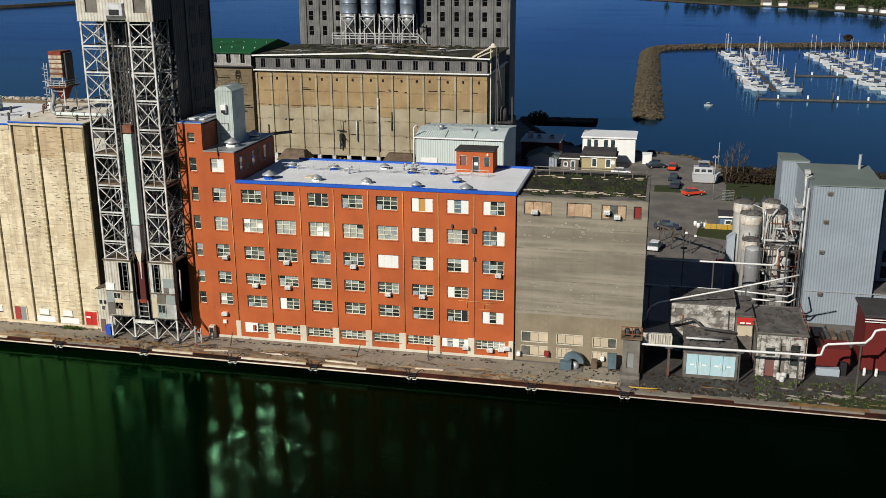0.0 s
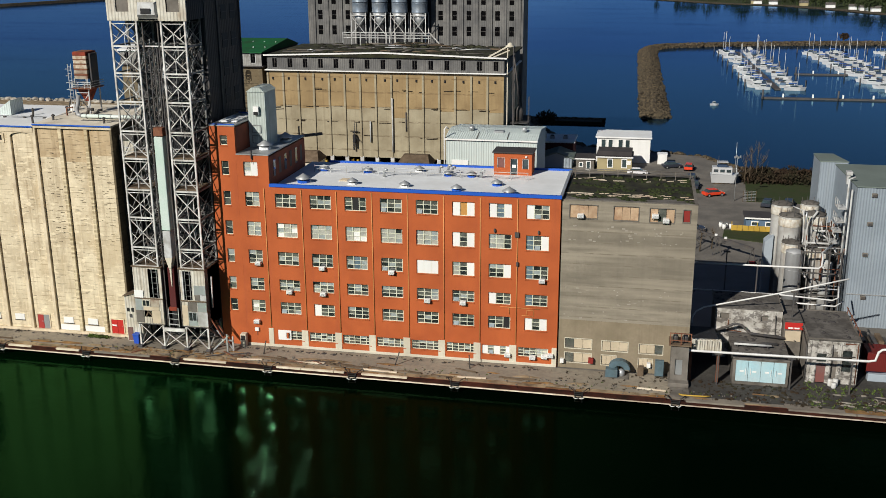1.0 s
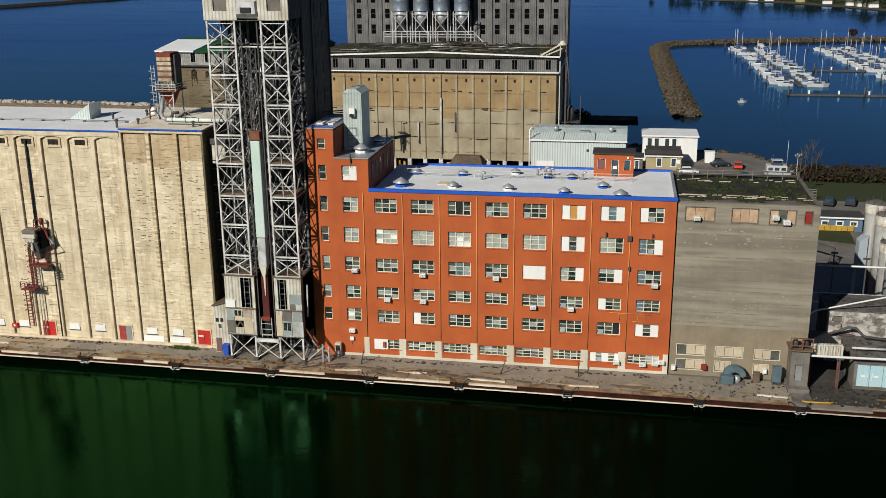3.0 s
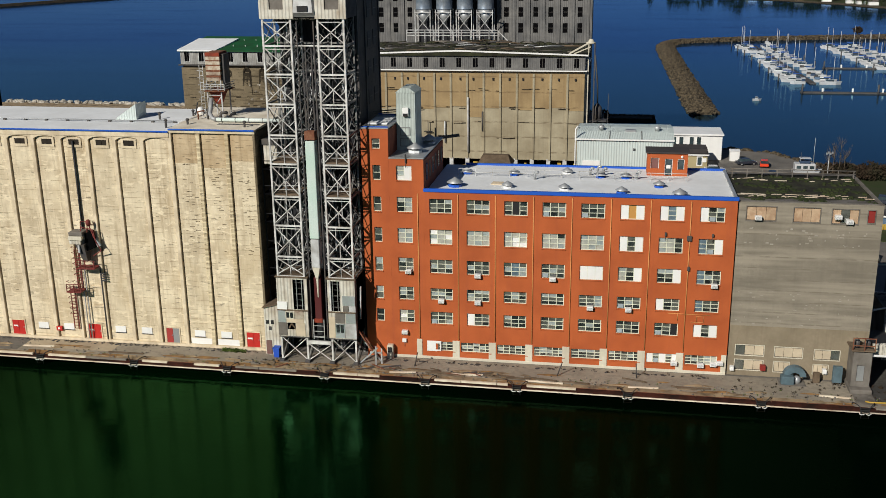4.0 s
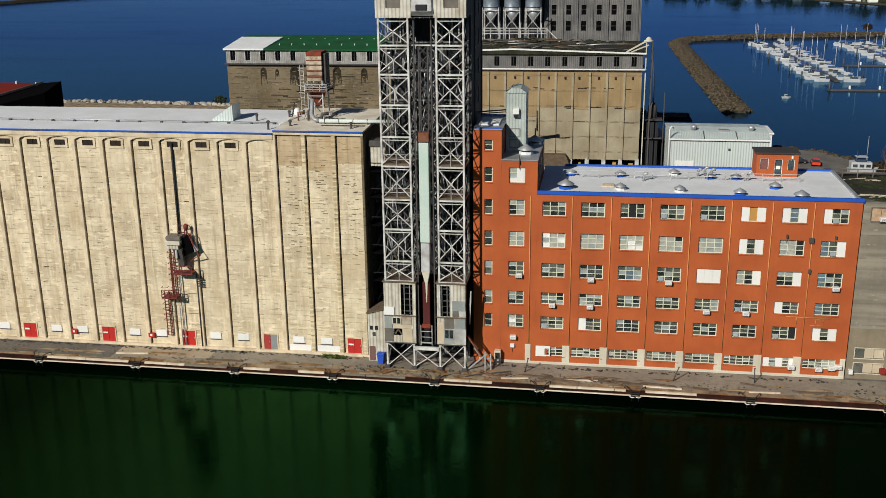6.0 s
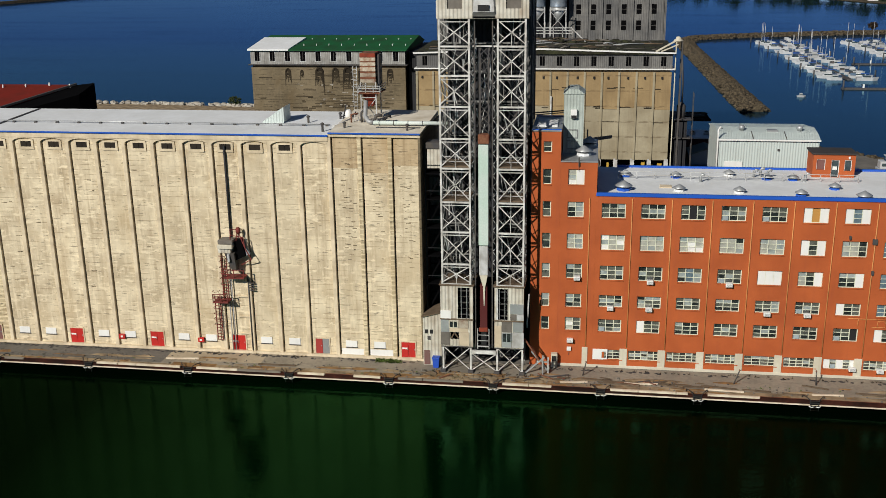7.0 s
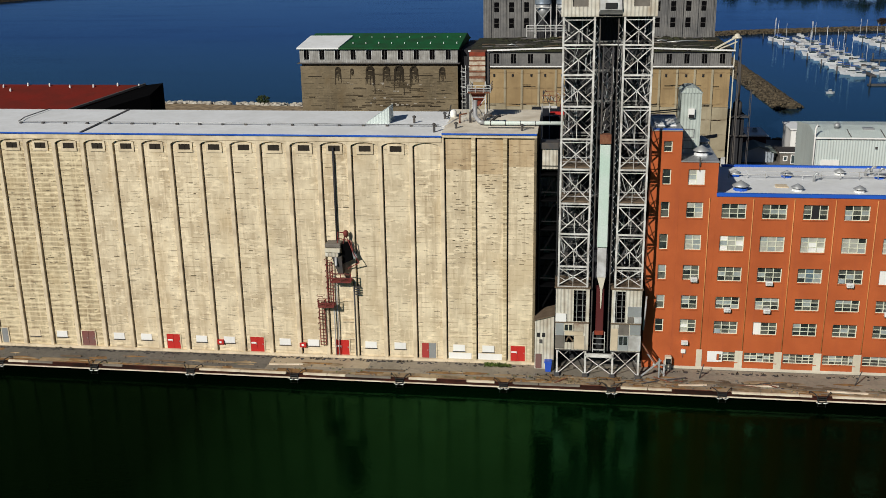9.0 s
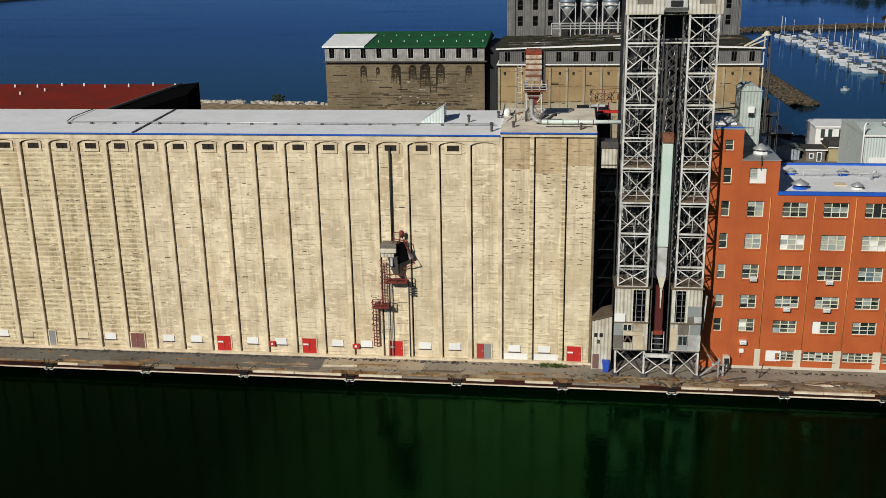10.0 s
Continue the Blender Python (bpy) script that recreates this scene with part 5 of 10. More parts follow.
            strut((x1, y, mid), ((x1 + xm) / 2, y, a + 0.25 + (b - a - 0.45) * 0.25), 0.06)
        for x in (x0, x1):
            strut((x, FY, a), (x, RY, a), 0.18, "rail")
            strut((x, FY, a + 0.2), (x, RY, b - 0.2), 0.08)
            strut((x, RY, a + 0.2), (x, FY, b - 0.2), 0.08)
        # ladders, hangers and conduits inside the shaft
        for j in range(5):
            px, py = random.uniform(x0 + 0.3, x1 - 0.3), random.uniform(-1.8, 0.6)
            za = a + random.uniform(0, 1.2)
            strut((px, py, za), (px + random.choice((0, 0, 0.5, -0.5)), py, za + random.uniform(0.9, b - a)), random.choice((0.06, 0.09, 0.12)), "hanger", random.choice(("white_steel", "steel", "truss_back")))
        # zig-zag stair inside, dim behind the braces
        up = (x0 + 0.5, x1 - 0.5) if k % 2 else (x1 - 0.5, x0 + 0.5)
        bm = B()
        beam(bm, (up[0], -0.4, a + 0.1), (up[1], -0.4, b - 0.1), 0.12, 0.2)
        beam(bm, (up[0], 0.4, a + 0.1), (up[1], 0.4, b - 0.1), 0.12, 0.2)
        n = 9
        for i in range(n):
            u = (i + 0.5) / n
            beam(bm, (up[0] + (up[1] - up[0]) * u, -0.4, a + (b - a) * u), (up[0] + (up[1] - up[0]) * u, 0.4, a + (b - a) * u), 0.22, 0.05)
        beam(bm, (up[0], -0.4, a + 1.1), (up[1], -0.4, b + 0.9), 0.05)
        part("stair_flight", bm, M["dark_steel"], tower)
        if k in (3, 4):
            bm = B()
            soft_box(bm, x0 + 0.1, x1 - 0.1, FY + 0.1, RY, a + 0.1, a + 0.28, 0.02)
            d = part("landing", bm, M["timber"], tower, "weathered timber landing")
            for h in (0.6, 1.1):
                strut((x0, FY + 0.15, a + h + 0.2), (x1, FY + 0.15, a + h + 0.2), 0.06, "rail", "white_steel", d)
            strut(((x0 + x1) / 2, FY + 0.15, a + 0.2), ((x0 + x1) / 2, FY + 0.15, a + 1.3), 0.06, "post", "white_steel", d)
# links between the two shafts
for a in (20.3, 30.9, 34.2, 37.3):
    strut((LX1, RY, a), (RX0, RY, a), 0.2, "rail")
    strut((LX1, FY + 0.4, a), (RX0, FY + 0.4, a), 0.14, "rail") if a > 36 else None
# feet
for x0, x1, top in ((LX0, LX1, 3.2), (RX0, RX1, 3.2), (LX1, RX0, 2.5)):
    for y in (FY, RY):
        strut((x0, y, 0.15), (x1, y, top - 0.1), 0.085)
        strut((x1, y, 0.15), (x0, y, top - 0.1), 0.085)
        strut((x0, y, top), (x1, y, top), 0.2, "rail")
for x in (LX0, LX1, RX0, RX1):
    strut((x, FY, 0.2), (x, RY, 3.0), 0.16)
    strut((x, RY, 0.2), (x, FY, 3.0), 0.16)
    bm = B()
    soft_box(bm, x - 0.32, x + 0.32, FY - 0.5, FY + 0.5, 0.0, 0.3, 0.04)
    part("foot", bm, M["dark_steel"], tower)
# cabs at the foot
CAB_SHEETS = (((0.0, 1.05, 3.3, 4.9, "concrete"), (0.02, 0.95, 4.92, 6.4, "steel"), (1.1, 3.15, 4.96, 5.42, "board"), (2.05, 3.2, 5.44, 6.42, "striped_rust"), (2.15, 3.3, 3.3, 4.94, "board"),
               (3.34, 3.72, 3.3, 6.4, "cab_metal"), (0.0, 1.2, 6.55, 7.55, "white"), (1.08, 2.1, 3.3, 4.0, "cab_metal")),
              ((1.78, 3.3, 7.4, 8.6, "steel"), (1.8, 2.5, 6.64, 7.36, "concrete"), (2.54, 3.34, 6.64, 7.38, "white_steel"), (0.02, 0.8, 3.3, 5.9, "board"), (2.1, 3.3, 5.2, 6.42, "steel"),
               (2.0, 3.36, 3.3, 5.16, "white_steel"), (0.85, 2.0, 5.15, 6.4, "concrete"), (0.84, 1.95, 3.3, 3.86, "steel")))
for side, x0, x1 in ((0, LX0 - 0.25, LX1 + 0.3), (1, RX0 - 0.3, RX1 + 0.1)):
    y0 = FY - 0.12
    door = (x1 - 1.75, x1 - 0.4, 6.62, 10.35) if side == 0 else (x0 + 0.2, x0 + 1.5, 6.62, 10.35)
    hole = (x0 + 1.1, x0 + 2.1, 4.05, 4.9) if side == 0 else (x0 + 0.9, x0 + 1.9, 3.95, 5.05)
    bm = B()
    wall_with_openings(bm, x0, x1, 3.2, 10.55, y0, y0 + 0.1, [door, hole])
    part("cab_front", bm, M["cab_metal"], tower, "ribbed metal cab front with open bays")
    # solid near-black block stands for the cab's unlit inside
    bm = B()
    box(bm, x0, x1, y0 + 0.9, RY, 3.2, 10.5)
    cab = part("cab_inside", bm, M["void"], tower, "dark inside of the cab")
    bm = B()
    box(bm, x0, x0 + 0.1, y0 + 0.104, RY, 3.2, 10.55)
    box(bm, x1 - 0.1, x1, y0 + 0.104, RY, 3.2, 10.55)
    part("cab_side", bm, M["grey_clad"], tower)
    bm = B()
    soft_box(bm, x0 - 0.15, x1 + 0.15, y0 - 0.15, RY + 0.1, 10.56, 10.72, 0.03)
    part("cab_roof", bm, M["timber"], tower)
    bm = B()
    soft_box(bm, x0, x1, y0 - 0.02, RY, 3.05, 3.19, 0.02)
    part("cab_floor", bm, M["dark_steel"], tower)
    # sheets of odd metal and board over the lower front
    for u0, u1, v0, v1, m in CAB_SHEETS[side]:
        bm = B()
        soft_box(bm, x0 + u0, x0 + u1, y0 - 0.06 - (0.05 if m == "white" else 0), y0 - 0.004, v0, v1, 0.01)
        part("patch_sheet", bm, M[m], tower)
    a, b, c, d = (0.95, 2.0, 5.45, 6.35) if side == 0 else (0.85, 1.95, 3.9, 5.1)
    bm = B()
    wall_with_openings(bm, x0 + a, x0 + b, c, d, y0 - 0.12, y0 - 0.062, [(x0 + a + 0.09, x0 + (a + b) / 2 - 0.04, c + 0.09, d - 0.09), (x0 + (a + b) / 2 + 0.04, x0 + b - 0.09, c + 0.09, d - 0.09)])
    w = part("window", bm, M["cream" if side == 0 else "steel"], tower)
    bm = B()
    box(bm, x0 + a + 0.06, x0 + b - 0.06, y0 - 0.085, y0 - 0.061, c + 0.06, d - 0.06)
    part("pane", bm, M["pane_dark"], w)
    bm = B()
    soft_box(bm, x0 - 0.05, x1 + 0.05, y0 - 0.14, y0 - 0.004, 6.46, 6.6, 0.02)
    part("ledge", bm, M["timber"], tower)
    # racks in the open bay
    for k in range(5):
        bm = B()
        beam(bm, (door[0], y0 + 0.5, 6.95 + 0.72 * k), (door[1], y0 + 0.5, 6.95 + 0.72 * k), 0.06 if k % 2 else 0.12)
        part("rack_bar", bm, M["dark_steel"], tower)
    for x in (door[0] + 0.35, door[1] - 0.35):
        bm = B()
        beam(bm, (x, y0 + 0.3, 6.6), (x, y0 + 0.3, 10.3), 0.07)
        part("rack_post", bm, M["steel"], tower)
    bm = B()
    beam(bm, (hole[0] + 0.1, y0 + 0.25, 4.1), (hole[0] + 0.45, y0 + 0.25, 4.75), 0.16, 0.16)
    beam(bm, (hole[0] + 0.45, y0 + 0.25, 4.75), (hole[1] - 0.1, y0 + 0.25, 4.1), 0.16, 0.16)
    part("machine", bm, M["timber"], tower)
# the leg itself: pale casing, dark red boot, dark upper lattice
bm = B()
soft_box(bm, -67.95, -66.85, FY - 0.1, FY + 1.0, 15.4, 26.8, 0.05)
part("leg_casing", bm, M["pale_green"], tower, "pale green steel leg casing")
bm = B()
soft_box(bm, -67.9, -66.9, FY - 0.1, FY + 1.0, 11.9, 15.3, 0.05)
part("leg_casing", bm, M["white_steel"], tower)
bm = B()
prism(bm, [(-67.4, FY + 0.1, 8.2), (-67.32, FY + 0.1, 8.2), (-67.32, FY + 0.19, 8.2), (-67.4, FY + 0.19, 8.2)],
      [(-67.48, FY + 0.05, 10.6), (-67.22, FY + 0.05, 10.6), (-67.22, FY + 0.19, 10.6), (-67.48, FY + 0.19, 10.6)])
prism(bm, [(-67.5, FY - 0.05, 10.6), (-67.2, FY - 0.05, 10.6), (-67.2, FY + 0.6, 10.6), (-67.5, FY + 0.6, 10.6)],
      [(-67.85, FY - 0.1, 11.9), (-66.95, FY - 0.1, 11.9), (-66.95, FY + 0.9, 11.9), (-67.85, FY + 0.9, 11.9)])
part("boot", bm, M["cream"], tower)
bm = B()
soft_box(bm, -67.85, -67.0, FY + 0.2, FY + 1.2, 5.2, 10.6, 0.05)
part("leg_trunk", bm, M["dark_red"], tower, "dark red lower trunk")
bm = B()
soft_box(bm, -67.75, -67.1, FY + 0.3, FY + 0.9, 3.3, 5.1, 0.04)
part("tail_pulley", bm, M["black"], tower)
bm = B()
soft_box(bm, -67.95, -66.95, FY + 0.05, FY + 0.3, 5.0, 5.5, 0.03)
part("tail_yoke", bm, M["red_rust"], tower)
for x in (-68.1, -66.8):
    strut((x, FY + 0.1, 2.9), (x, FY + 0.1, 5.4), 0.08, "cage_post", "white_steel")
for z in (3.2, 3.9, 4.6):
    strut((-68.1, FY + 0.1, z), (-66.8, FY + 0.1, z), 0.06 if z > 3.5 else 0.12, "cage_bar", "white_steel")
bm = B()
soft_box(bm, -68.8, -65.9, FY - 0.25, FY + 0.1, 2.35, 2.75, 0.03)
part("cross_beam", bm, M["truss_front"], tower)
# added near-black sheet gives the shade behind the leg trunk
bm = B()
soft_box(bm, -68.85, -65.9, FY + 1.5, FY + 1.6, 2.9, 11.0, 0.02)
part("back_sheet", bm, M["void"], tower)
bm = B()
soft_box(bm, -68.0, -66.8, FY - 0.05, FY + 0.95, 26.9, 27.9, 0.04)
part("head_pulley", bm, M["rust"], tower)
for x in (-68.35, -66.45):
    strut((x, FY + 0.3, 3.0), (x, FY + 0.3, 40), 0.12, "guide_rail", "dark_steel")
for x in (-67.9, -66.9):
    for y in (FY + 0.6, FY + 1.6):
        strut((x, y, 27.9), (x, y, 37.3), 0.12, "guide_post", "dark_steel")
for k in range(9):
    z = 28.0 + 1.03 * k
    strut((-67.9, FY + 0.6, z), (-66.9, FY + 0.6, z + 1.0), 0.09, "brace", "dark_steel")
    strut((-66.9, FY + 0.6, z), (-67.9, FY + 0.6, z + 1.0), 0.07, "brace", "dark_steel")
for k in range(40):
    px, za = random.uniform(-68.7, -66.1), random.uniform(27.5, 36)
    strut((px, random.uniform(-1.9, 0.3), za), (px + random.choice((0, 0, 0.25)), -1.2, za + random.uniform(0.5, 2.2)), random.choice((0.05, 0.08)), "hanger", random.choice(("white_steel", "steel", "truss_back")))
for x, m in ((-68.6, "steel"), (-66.2, "white_steel")):
    bm = B()
    for k in range(22):
        z = 12 + 1.25 * k
        beam(bm, (x - 0.2, FY + 0.9, z), (x + 0.2, FY + 0.9, z + 0.5), 0.07)
        beam(bm, (x + 0.2, FY + 0.9, z + 0.5), (x - 0.2, FY + 0.9, z + 1.1), 0.06)
    part("chain_ladder", bm, M[m], tower)
# crawl gear and props beside the right cab
for a, b in (((-62.7, -2.6, 4.2), (-60.7, -2.9, 1.3)), ((-62.6, -1.6, 3.6), (-60.2, -2.2, 0.6)), ((-62.6, -2.8, 0.1), (-60.4, -2.9, 2.2)),
             ((-60.6, -2.9, 0.0), (-60.6, -2.9, 2.4)), ((-60.0, -2.5, 0.0), (-60.0, -2.5, 2.0)), ((-61.3, -2.8, 1.6), (-59.9, -2.7, 1.5)),
             ((-62.5, -2.2, 5.5), (-62.3, -2.4, 9.6)), ((-61.9, -2.8, 2.8), (-59.9, -2.5, 0.2))):
    strut(a, b, 0.16, "prop", random.choice(("white_steel", "rust", "steel")))
# head house
bm = B()
wall_with_openings(bm, -72.35, -62.6, 40.2, 52, FY - 0.2, FY + 0.05, [(-68.5, -66.1, 40.21, 42.3), (-71.2, -69.6, 41.2, 43.2), (-65.0, -63.4, 41.2, 43.2)])
part("head_house_front", bm, M["cab_metal"], tower, "stained cream ribbed metal front of the head house")
bm = B()
box(bm, -72.3, -62.65, FY + 0.3, 1.5, 40.25, 52)
part("head_house_body", bm, M["dark_metal"], tower)
for x in (-71.2, -65.0):
    bm = B()
    box(bm, x, x + 1.6, FY - 0.05, FY, 41.2, 43.2)
    w = part("window", bm, M["concrete"], tower, "boarded grey window")
    bm = B()
    for u in (0.0, 1.0):
        beam(bm, (x + 1.6 * u, FY - 0.1, 41.2), (x + 1.6 * u, FY - 0.1, 43.2), 0.08)
        beam(bm, (x, FY - 0.1, 41.2 + 2 * u), (x + 1.6, FY - 0.1, 41.2 + 2 * u), 0.08)
    part("window_bars", bm, M["concrete"], w)
bm = B()
prism(bm, [(-68.4, FY - 0.6, 40.9), (-66.2, FY - 0.6, 40.9), (-66.0, FY, 40.4), (-68.6, FY, 40.4)], [(-68.3, FY - 0.5, 42.2), (-66.3, FY - 0.5, 42.2), (-66.1, FY, 42.4), (-68.5, FY, 42.4)])
part("hood", bm, M["white_steel"], tower)
bm = B()
soft_box(bm, -67.9, -66.7, FY - 0.7, FY - 0.602, 41.0, 41.6, 0.02)
part("hood_opening", bm, M["black"], tower)
# dark enclosed workhouse behind the lattice
work = thing("work_tower", (-67, 7, 0), "tall dark panelled metal work tower standing behind the lattice", "tower")
bm = B()
box(bm, -71.9, -62.9, 1.9, 12.6, 0, 56)
part("tower_body", bm, M["dark_metal"], work)
for k in range(8):
    z = 29.5 + 3.4 * k
    for y in (6.8, 9.6):
        bm = B()
        soft_box(bm, -62.858, -62.8, y, y + 1.5, z, z + 1.8, 0.02)
        w = part("window", bm, M["black"], work)
        bm = B()
        beam(bm, (-62.77, y, z + 0.9), (-62.77, y + 1.5, z + 0.9), 0.06)
        part("window_bar", bm, M["dark_steel"], w)
for k in range(8):                                     # dull brown sheets added to brighten the end wall; the body stays near-black
    for y0, y1 in ((2.12, 5.48), (5.72, 12.38)):
        bm = B()
        box(bm, -62.895, -62.86, y0, y1, 24.0 + 4.0 * k, 27.97 + 4.0 * k)
        part("wall_sheet", bm, M["work_sheet"], work)
for y in (2.0, 5.6, 12.5):
    bm = B()
    beam(bm, (-62.8, y, 27), (-62.8, y, 56), 0.2)
    part("corner_strip", bm, M["dark_steel"], work)
bm = B()
beam(bm, (-63.0, 8.5, 28.4), (-57.0, 10.5, 28.6), 0.14)
beam(bm, (-63.0, 9.5, 28.0), (-57.0, 11.5, 28.2), 0.1)
part("cable_bridge", bm, M["dark_steel"], work)
# small store between silo and tower
hut = thing("quay_hut", (-73.9, -1.2, 0), "small cream ribbed metal hut squeezed between silo and tower", "hut")
bm = B()
prism(bm, [(-74.7, -1.6, 0), (-72.5, -1.6, 0), (-72.5, 1.5, 0), (-74.7, 1.5, 0)], [(-74.7, -1.6, 6.0), (-72.5, -1.6, 6.6), (-72.5, 1.5, 6.6), (-74.7, 1.5, 6.0)])
part("hut_body", bm, M["cab_metal"], hut)
bm = B()
prism(bm, [(-74.85, -1.8, 6.02), (-72.45, -1.8, 6.7), (-72.45, 1.6, 6.7), (-74.85, 1.6, 6.02)], [(-74.85, -1.8, 6.14), (-72.45, -1.8, 6.82), (-72.45, 1.6, 6.82), (-74.85, 1.6, 6.14)])
part("hut_roof", bm, M["timber"], hut)
for x, z, m in ((-74.3, 4.0, "black"), (-73.7, 4.0, "black"), (-74.0, 3.2, "dark_steel")):
    bm = B()
    soft_box(bm, x - 0.18, x + 0.18, -1.66, -1.6, z, z + 0.5, 0.02)
    part("vent", bm, M[m], hut)
bm = B()
soft_box(bm, -74.6, -73.9, -1.68, -1.6, 0.1, 1.9, 0.02)
part("hut_door", bm, M["brown_door"], hut)
bin_ = thing("waste_bin", (-73.1, -2.2, 0), "bright blue plastic waste bin on the quay", "waste bin")
bm = B()
prism(bm, [(-73.4, -2.5, 0.05), (-72.8, -2.5, 0.05), (-72.8, -1.9, 0.05), (-73.4, -1.9, 0.05)], [(-73.5, -2.6, 1.2), (-72.7, -2.6, 1.2), (-72.7, -1.8, 1.2), (-73.5, -1.8, 1.2)])
part("bin_body", bm, M["blue_paint"], bin_)
bm = B()
soft_box(bm, -73.55, -72.65, -2.65, -1.75, 1.2, 1.32, 0.03)
part("lid", bm, M["blue_paint"], bin_)
# stair block in the gap behind
gap = thing("stair_block", (-73.4, 6, 0), "pale panelled stair block in the gap behind the lattice tower", "stair block")
for k in range(7):
    z = 3.6 * k
    bm = B()
    soft_box(bm, -74.6, -72.1, 4.2, 9, z, z + 3.5, 0.03)
    s = part("storey", bm, M["dark_metal"] if k < 5 else M["grey_clad"], gap)
    bm = B()
    soft_box(bm, -74.2, -73.2, 4.12, 4.2, z + 1.2, z + 2.4, 0.02)
    part("window", bm, M["glass"], s)

gal = thing("gap_gallery", (-73.3, 1.2, 0), "stacked steel landings with a cream ribbed box in the gap", "gallery")
bm = B()
soft_box(bm, -74.2, -72.45, 0.5, 2.2, 23.3, 25.6, 0.04)
part("duct_box", bm, M["cab_metal"], gal)
bm = B()
soft_box(bm, -74.3, -72.4, 0.3, 2.3, 25.6, 26.3, 0.04)
part("duct_hood", bm, M["dark_steel"], gal)
for x in (-74.4, -72.4):
    bm = B()
    beam(bm, (x, 0.4, 0), (x, 0.4, 26.2), 0.14)
    part("post", bm, M["black"], gal)
# landings and flights near-black, the gap's shade put into their colour
for z in (9.4, 12.8, 16.2, 19.6, 22.6):
    bm = B()
    soft_box(bm, -74.5, -72.3, 0.35, 2.2, z, z + 0.18, 0.02)
    d = part("landing", bm, M["void"], gal)
    bm = B()
    beam(bm, (-74.4, 0.42, z + 1.1), (-72.4, 0.42, z + 1.1), 0.07)
    part("rail", bm, M["black"], d)
    bm = B()
    beam(bm, (-74.2, 1.0, z - 3.0), (-72.6, 1.0, z), 0.12, 0.2)
    part("stair_flight", bm, M["void"], gal)

# ---- red brick mill ----
ROWS_Z = [(18.1, 19.8), (14.35, 16.15), (10.8, 12.5), (7.5, 8.95), (4.45, 6.0)]
COL_X = [-54.45 + 4.341 * k for k in range(8)]
COL_W = 2.65
TOWER_Z = [(25.5, 26.7), (21.85, 23.6), (18.1, 19.9), (14.4, 16.2), (10.85, 12.6), (7.35, 9.0), (4.5, 6.1)]
STATES = ["ggg ggg gdg ggg ggg wow wbw wgg", "ppp ppp ppp ppp ppp wgw ppg bgw", "ggg ggg gbg ggg www pgw ggw bgg",
          "ggg pgg ggg ggg ggg ggg wgg bgg", "ggg wgg ggg ggg ggg ggg ggd wgw"]
PANES = {"g": "pane_grey", "p": "curtain", "w": "white", "o": "orange_board", "b": "blue_glass", "d": "black"}
mill = thing("brick_mill", (-40, 8, 0), "six-storey orange-red painted brick mill with flat pale blue-edged roof", "mill building")


def mill_window(parent, x0, x1, z0, z1, sashes, y=0.0, rows=3):
    """A steel window in sashes; every pane is a sheet of its own, set a little out of true."""
    n = len(sashes)
    w = (x1 - x0) / n
    y += 0.075
    cells = []
    for k, s in enumerate(sashes):
        n_r = rows if s in "gpb" else 1
        h = (z1 - z0 - 0.10) / n_r
        for r in range(n_r):
            cells.append((x0 + w * k + (0.09 if k == 0 else 0.04), x0 + w * (k + 1) - (0.09 if k == n - 1 else 0.04), z0 + 0.05 + h * r + 0.025, z0 + 0.05 + h * (r + 1) - 0.025, s, r))
    bm = B()
    wall_with_openings(bm, x0 + 0.003, x1 - 0.003, z0 + 0.003, z1 - 0.003, y + 0.09, y + 0.158, [c[:4] for c in cells])
    win = part("window", bm, M["frame_pale"], parent)
    for a, b, c, d, s, r in cells:
        bm = B()
        if s in "gpb":
            q = [y + 0.16 + random.uniform(-0.02, 0.02) for v in range(4)]
            prism(bm, [(a - 0.02, q[0], c - 0.02), (b + 0.02, q[1], c - 0.02), (b + 0.02, y + 0.2, c - 0.02), (a - 0.02, y + 0.2, c - 0.02)],
                  [(a - 0.02, q[2], d + 0.02), (b + 0.02, q[3], d + 0.02), (b + 0.02, y + 0.2, d + 0.02), (a - 0.02, y + 0.2, d + 0.02)])
            # pale panes carry painted sky reflection; bottom lights lean to dark glass
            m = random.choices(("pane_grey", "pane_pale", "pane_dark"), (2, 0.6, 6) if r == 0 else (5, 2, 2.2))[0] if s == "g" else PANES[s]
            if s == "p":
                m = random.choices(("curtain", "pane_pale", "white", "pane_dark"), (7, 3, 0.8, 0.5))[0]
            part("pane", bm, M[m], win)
        else:
            e = 0.08 if s == "w" else 0.0
            box(bm, a - 0.02, b + 0.02, y + 0.162 - e, y + 0.19, c - 0.02, d + 0.02)
            part("pane" if s == "d" else "board", bm, M[PANES[s]], win)
    if "g" in sashes and random.random() < 0.3:            # a light pushed open
        k = sashes.index("g")
        c = x0 + w * (k + 0.5)
        bm = B()
        prism(bm, [(c - w * 0.36, y - 0.06, z0 + 0.12), (c + w * 0.36, y - 0.06, z0 + 0.12), (c + w * 0.36, y - 0.03, z0 + 0.12), (c - w * 0.36, y - 0.03, z0 + 0.12)],
              [(c - w * 0.36, y + 0.06, z0 + 0.55), (c + w * 0.36, y + 0.06, z0 + 0.55), (c + w * 0.36, y + 0.085, z0 + 0.55), (c - w * 0.36, y + 0.085, z0 + 0.55)])
        part("open_light", bm, M["pane_pale"], win)
    bm = B()
    soft_box(bm, x0 - 0.05, x1 + 0.05, y - 0.15, y + 0.09, z0 - 0.10, z0 - 0.003, 0.015)
    part("window_sill", bm, M["brick"], win)
    return win


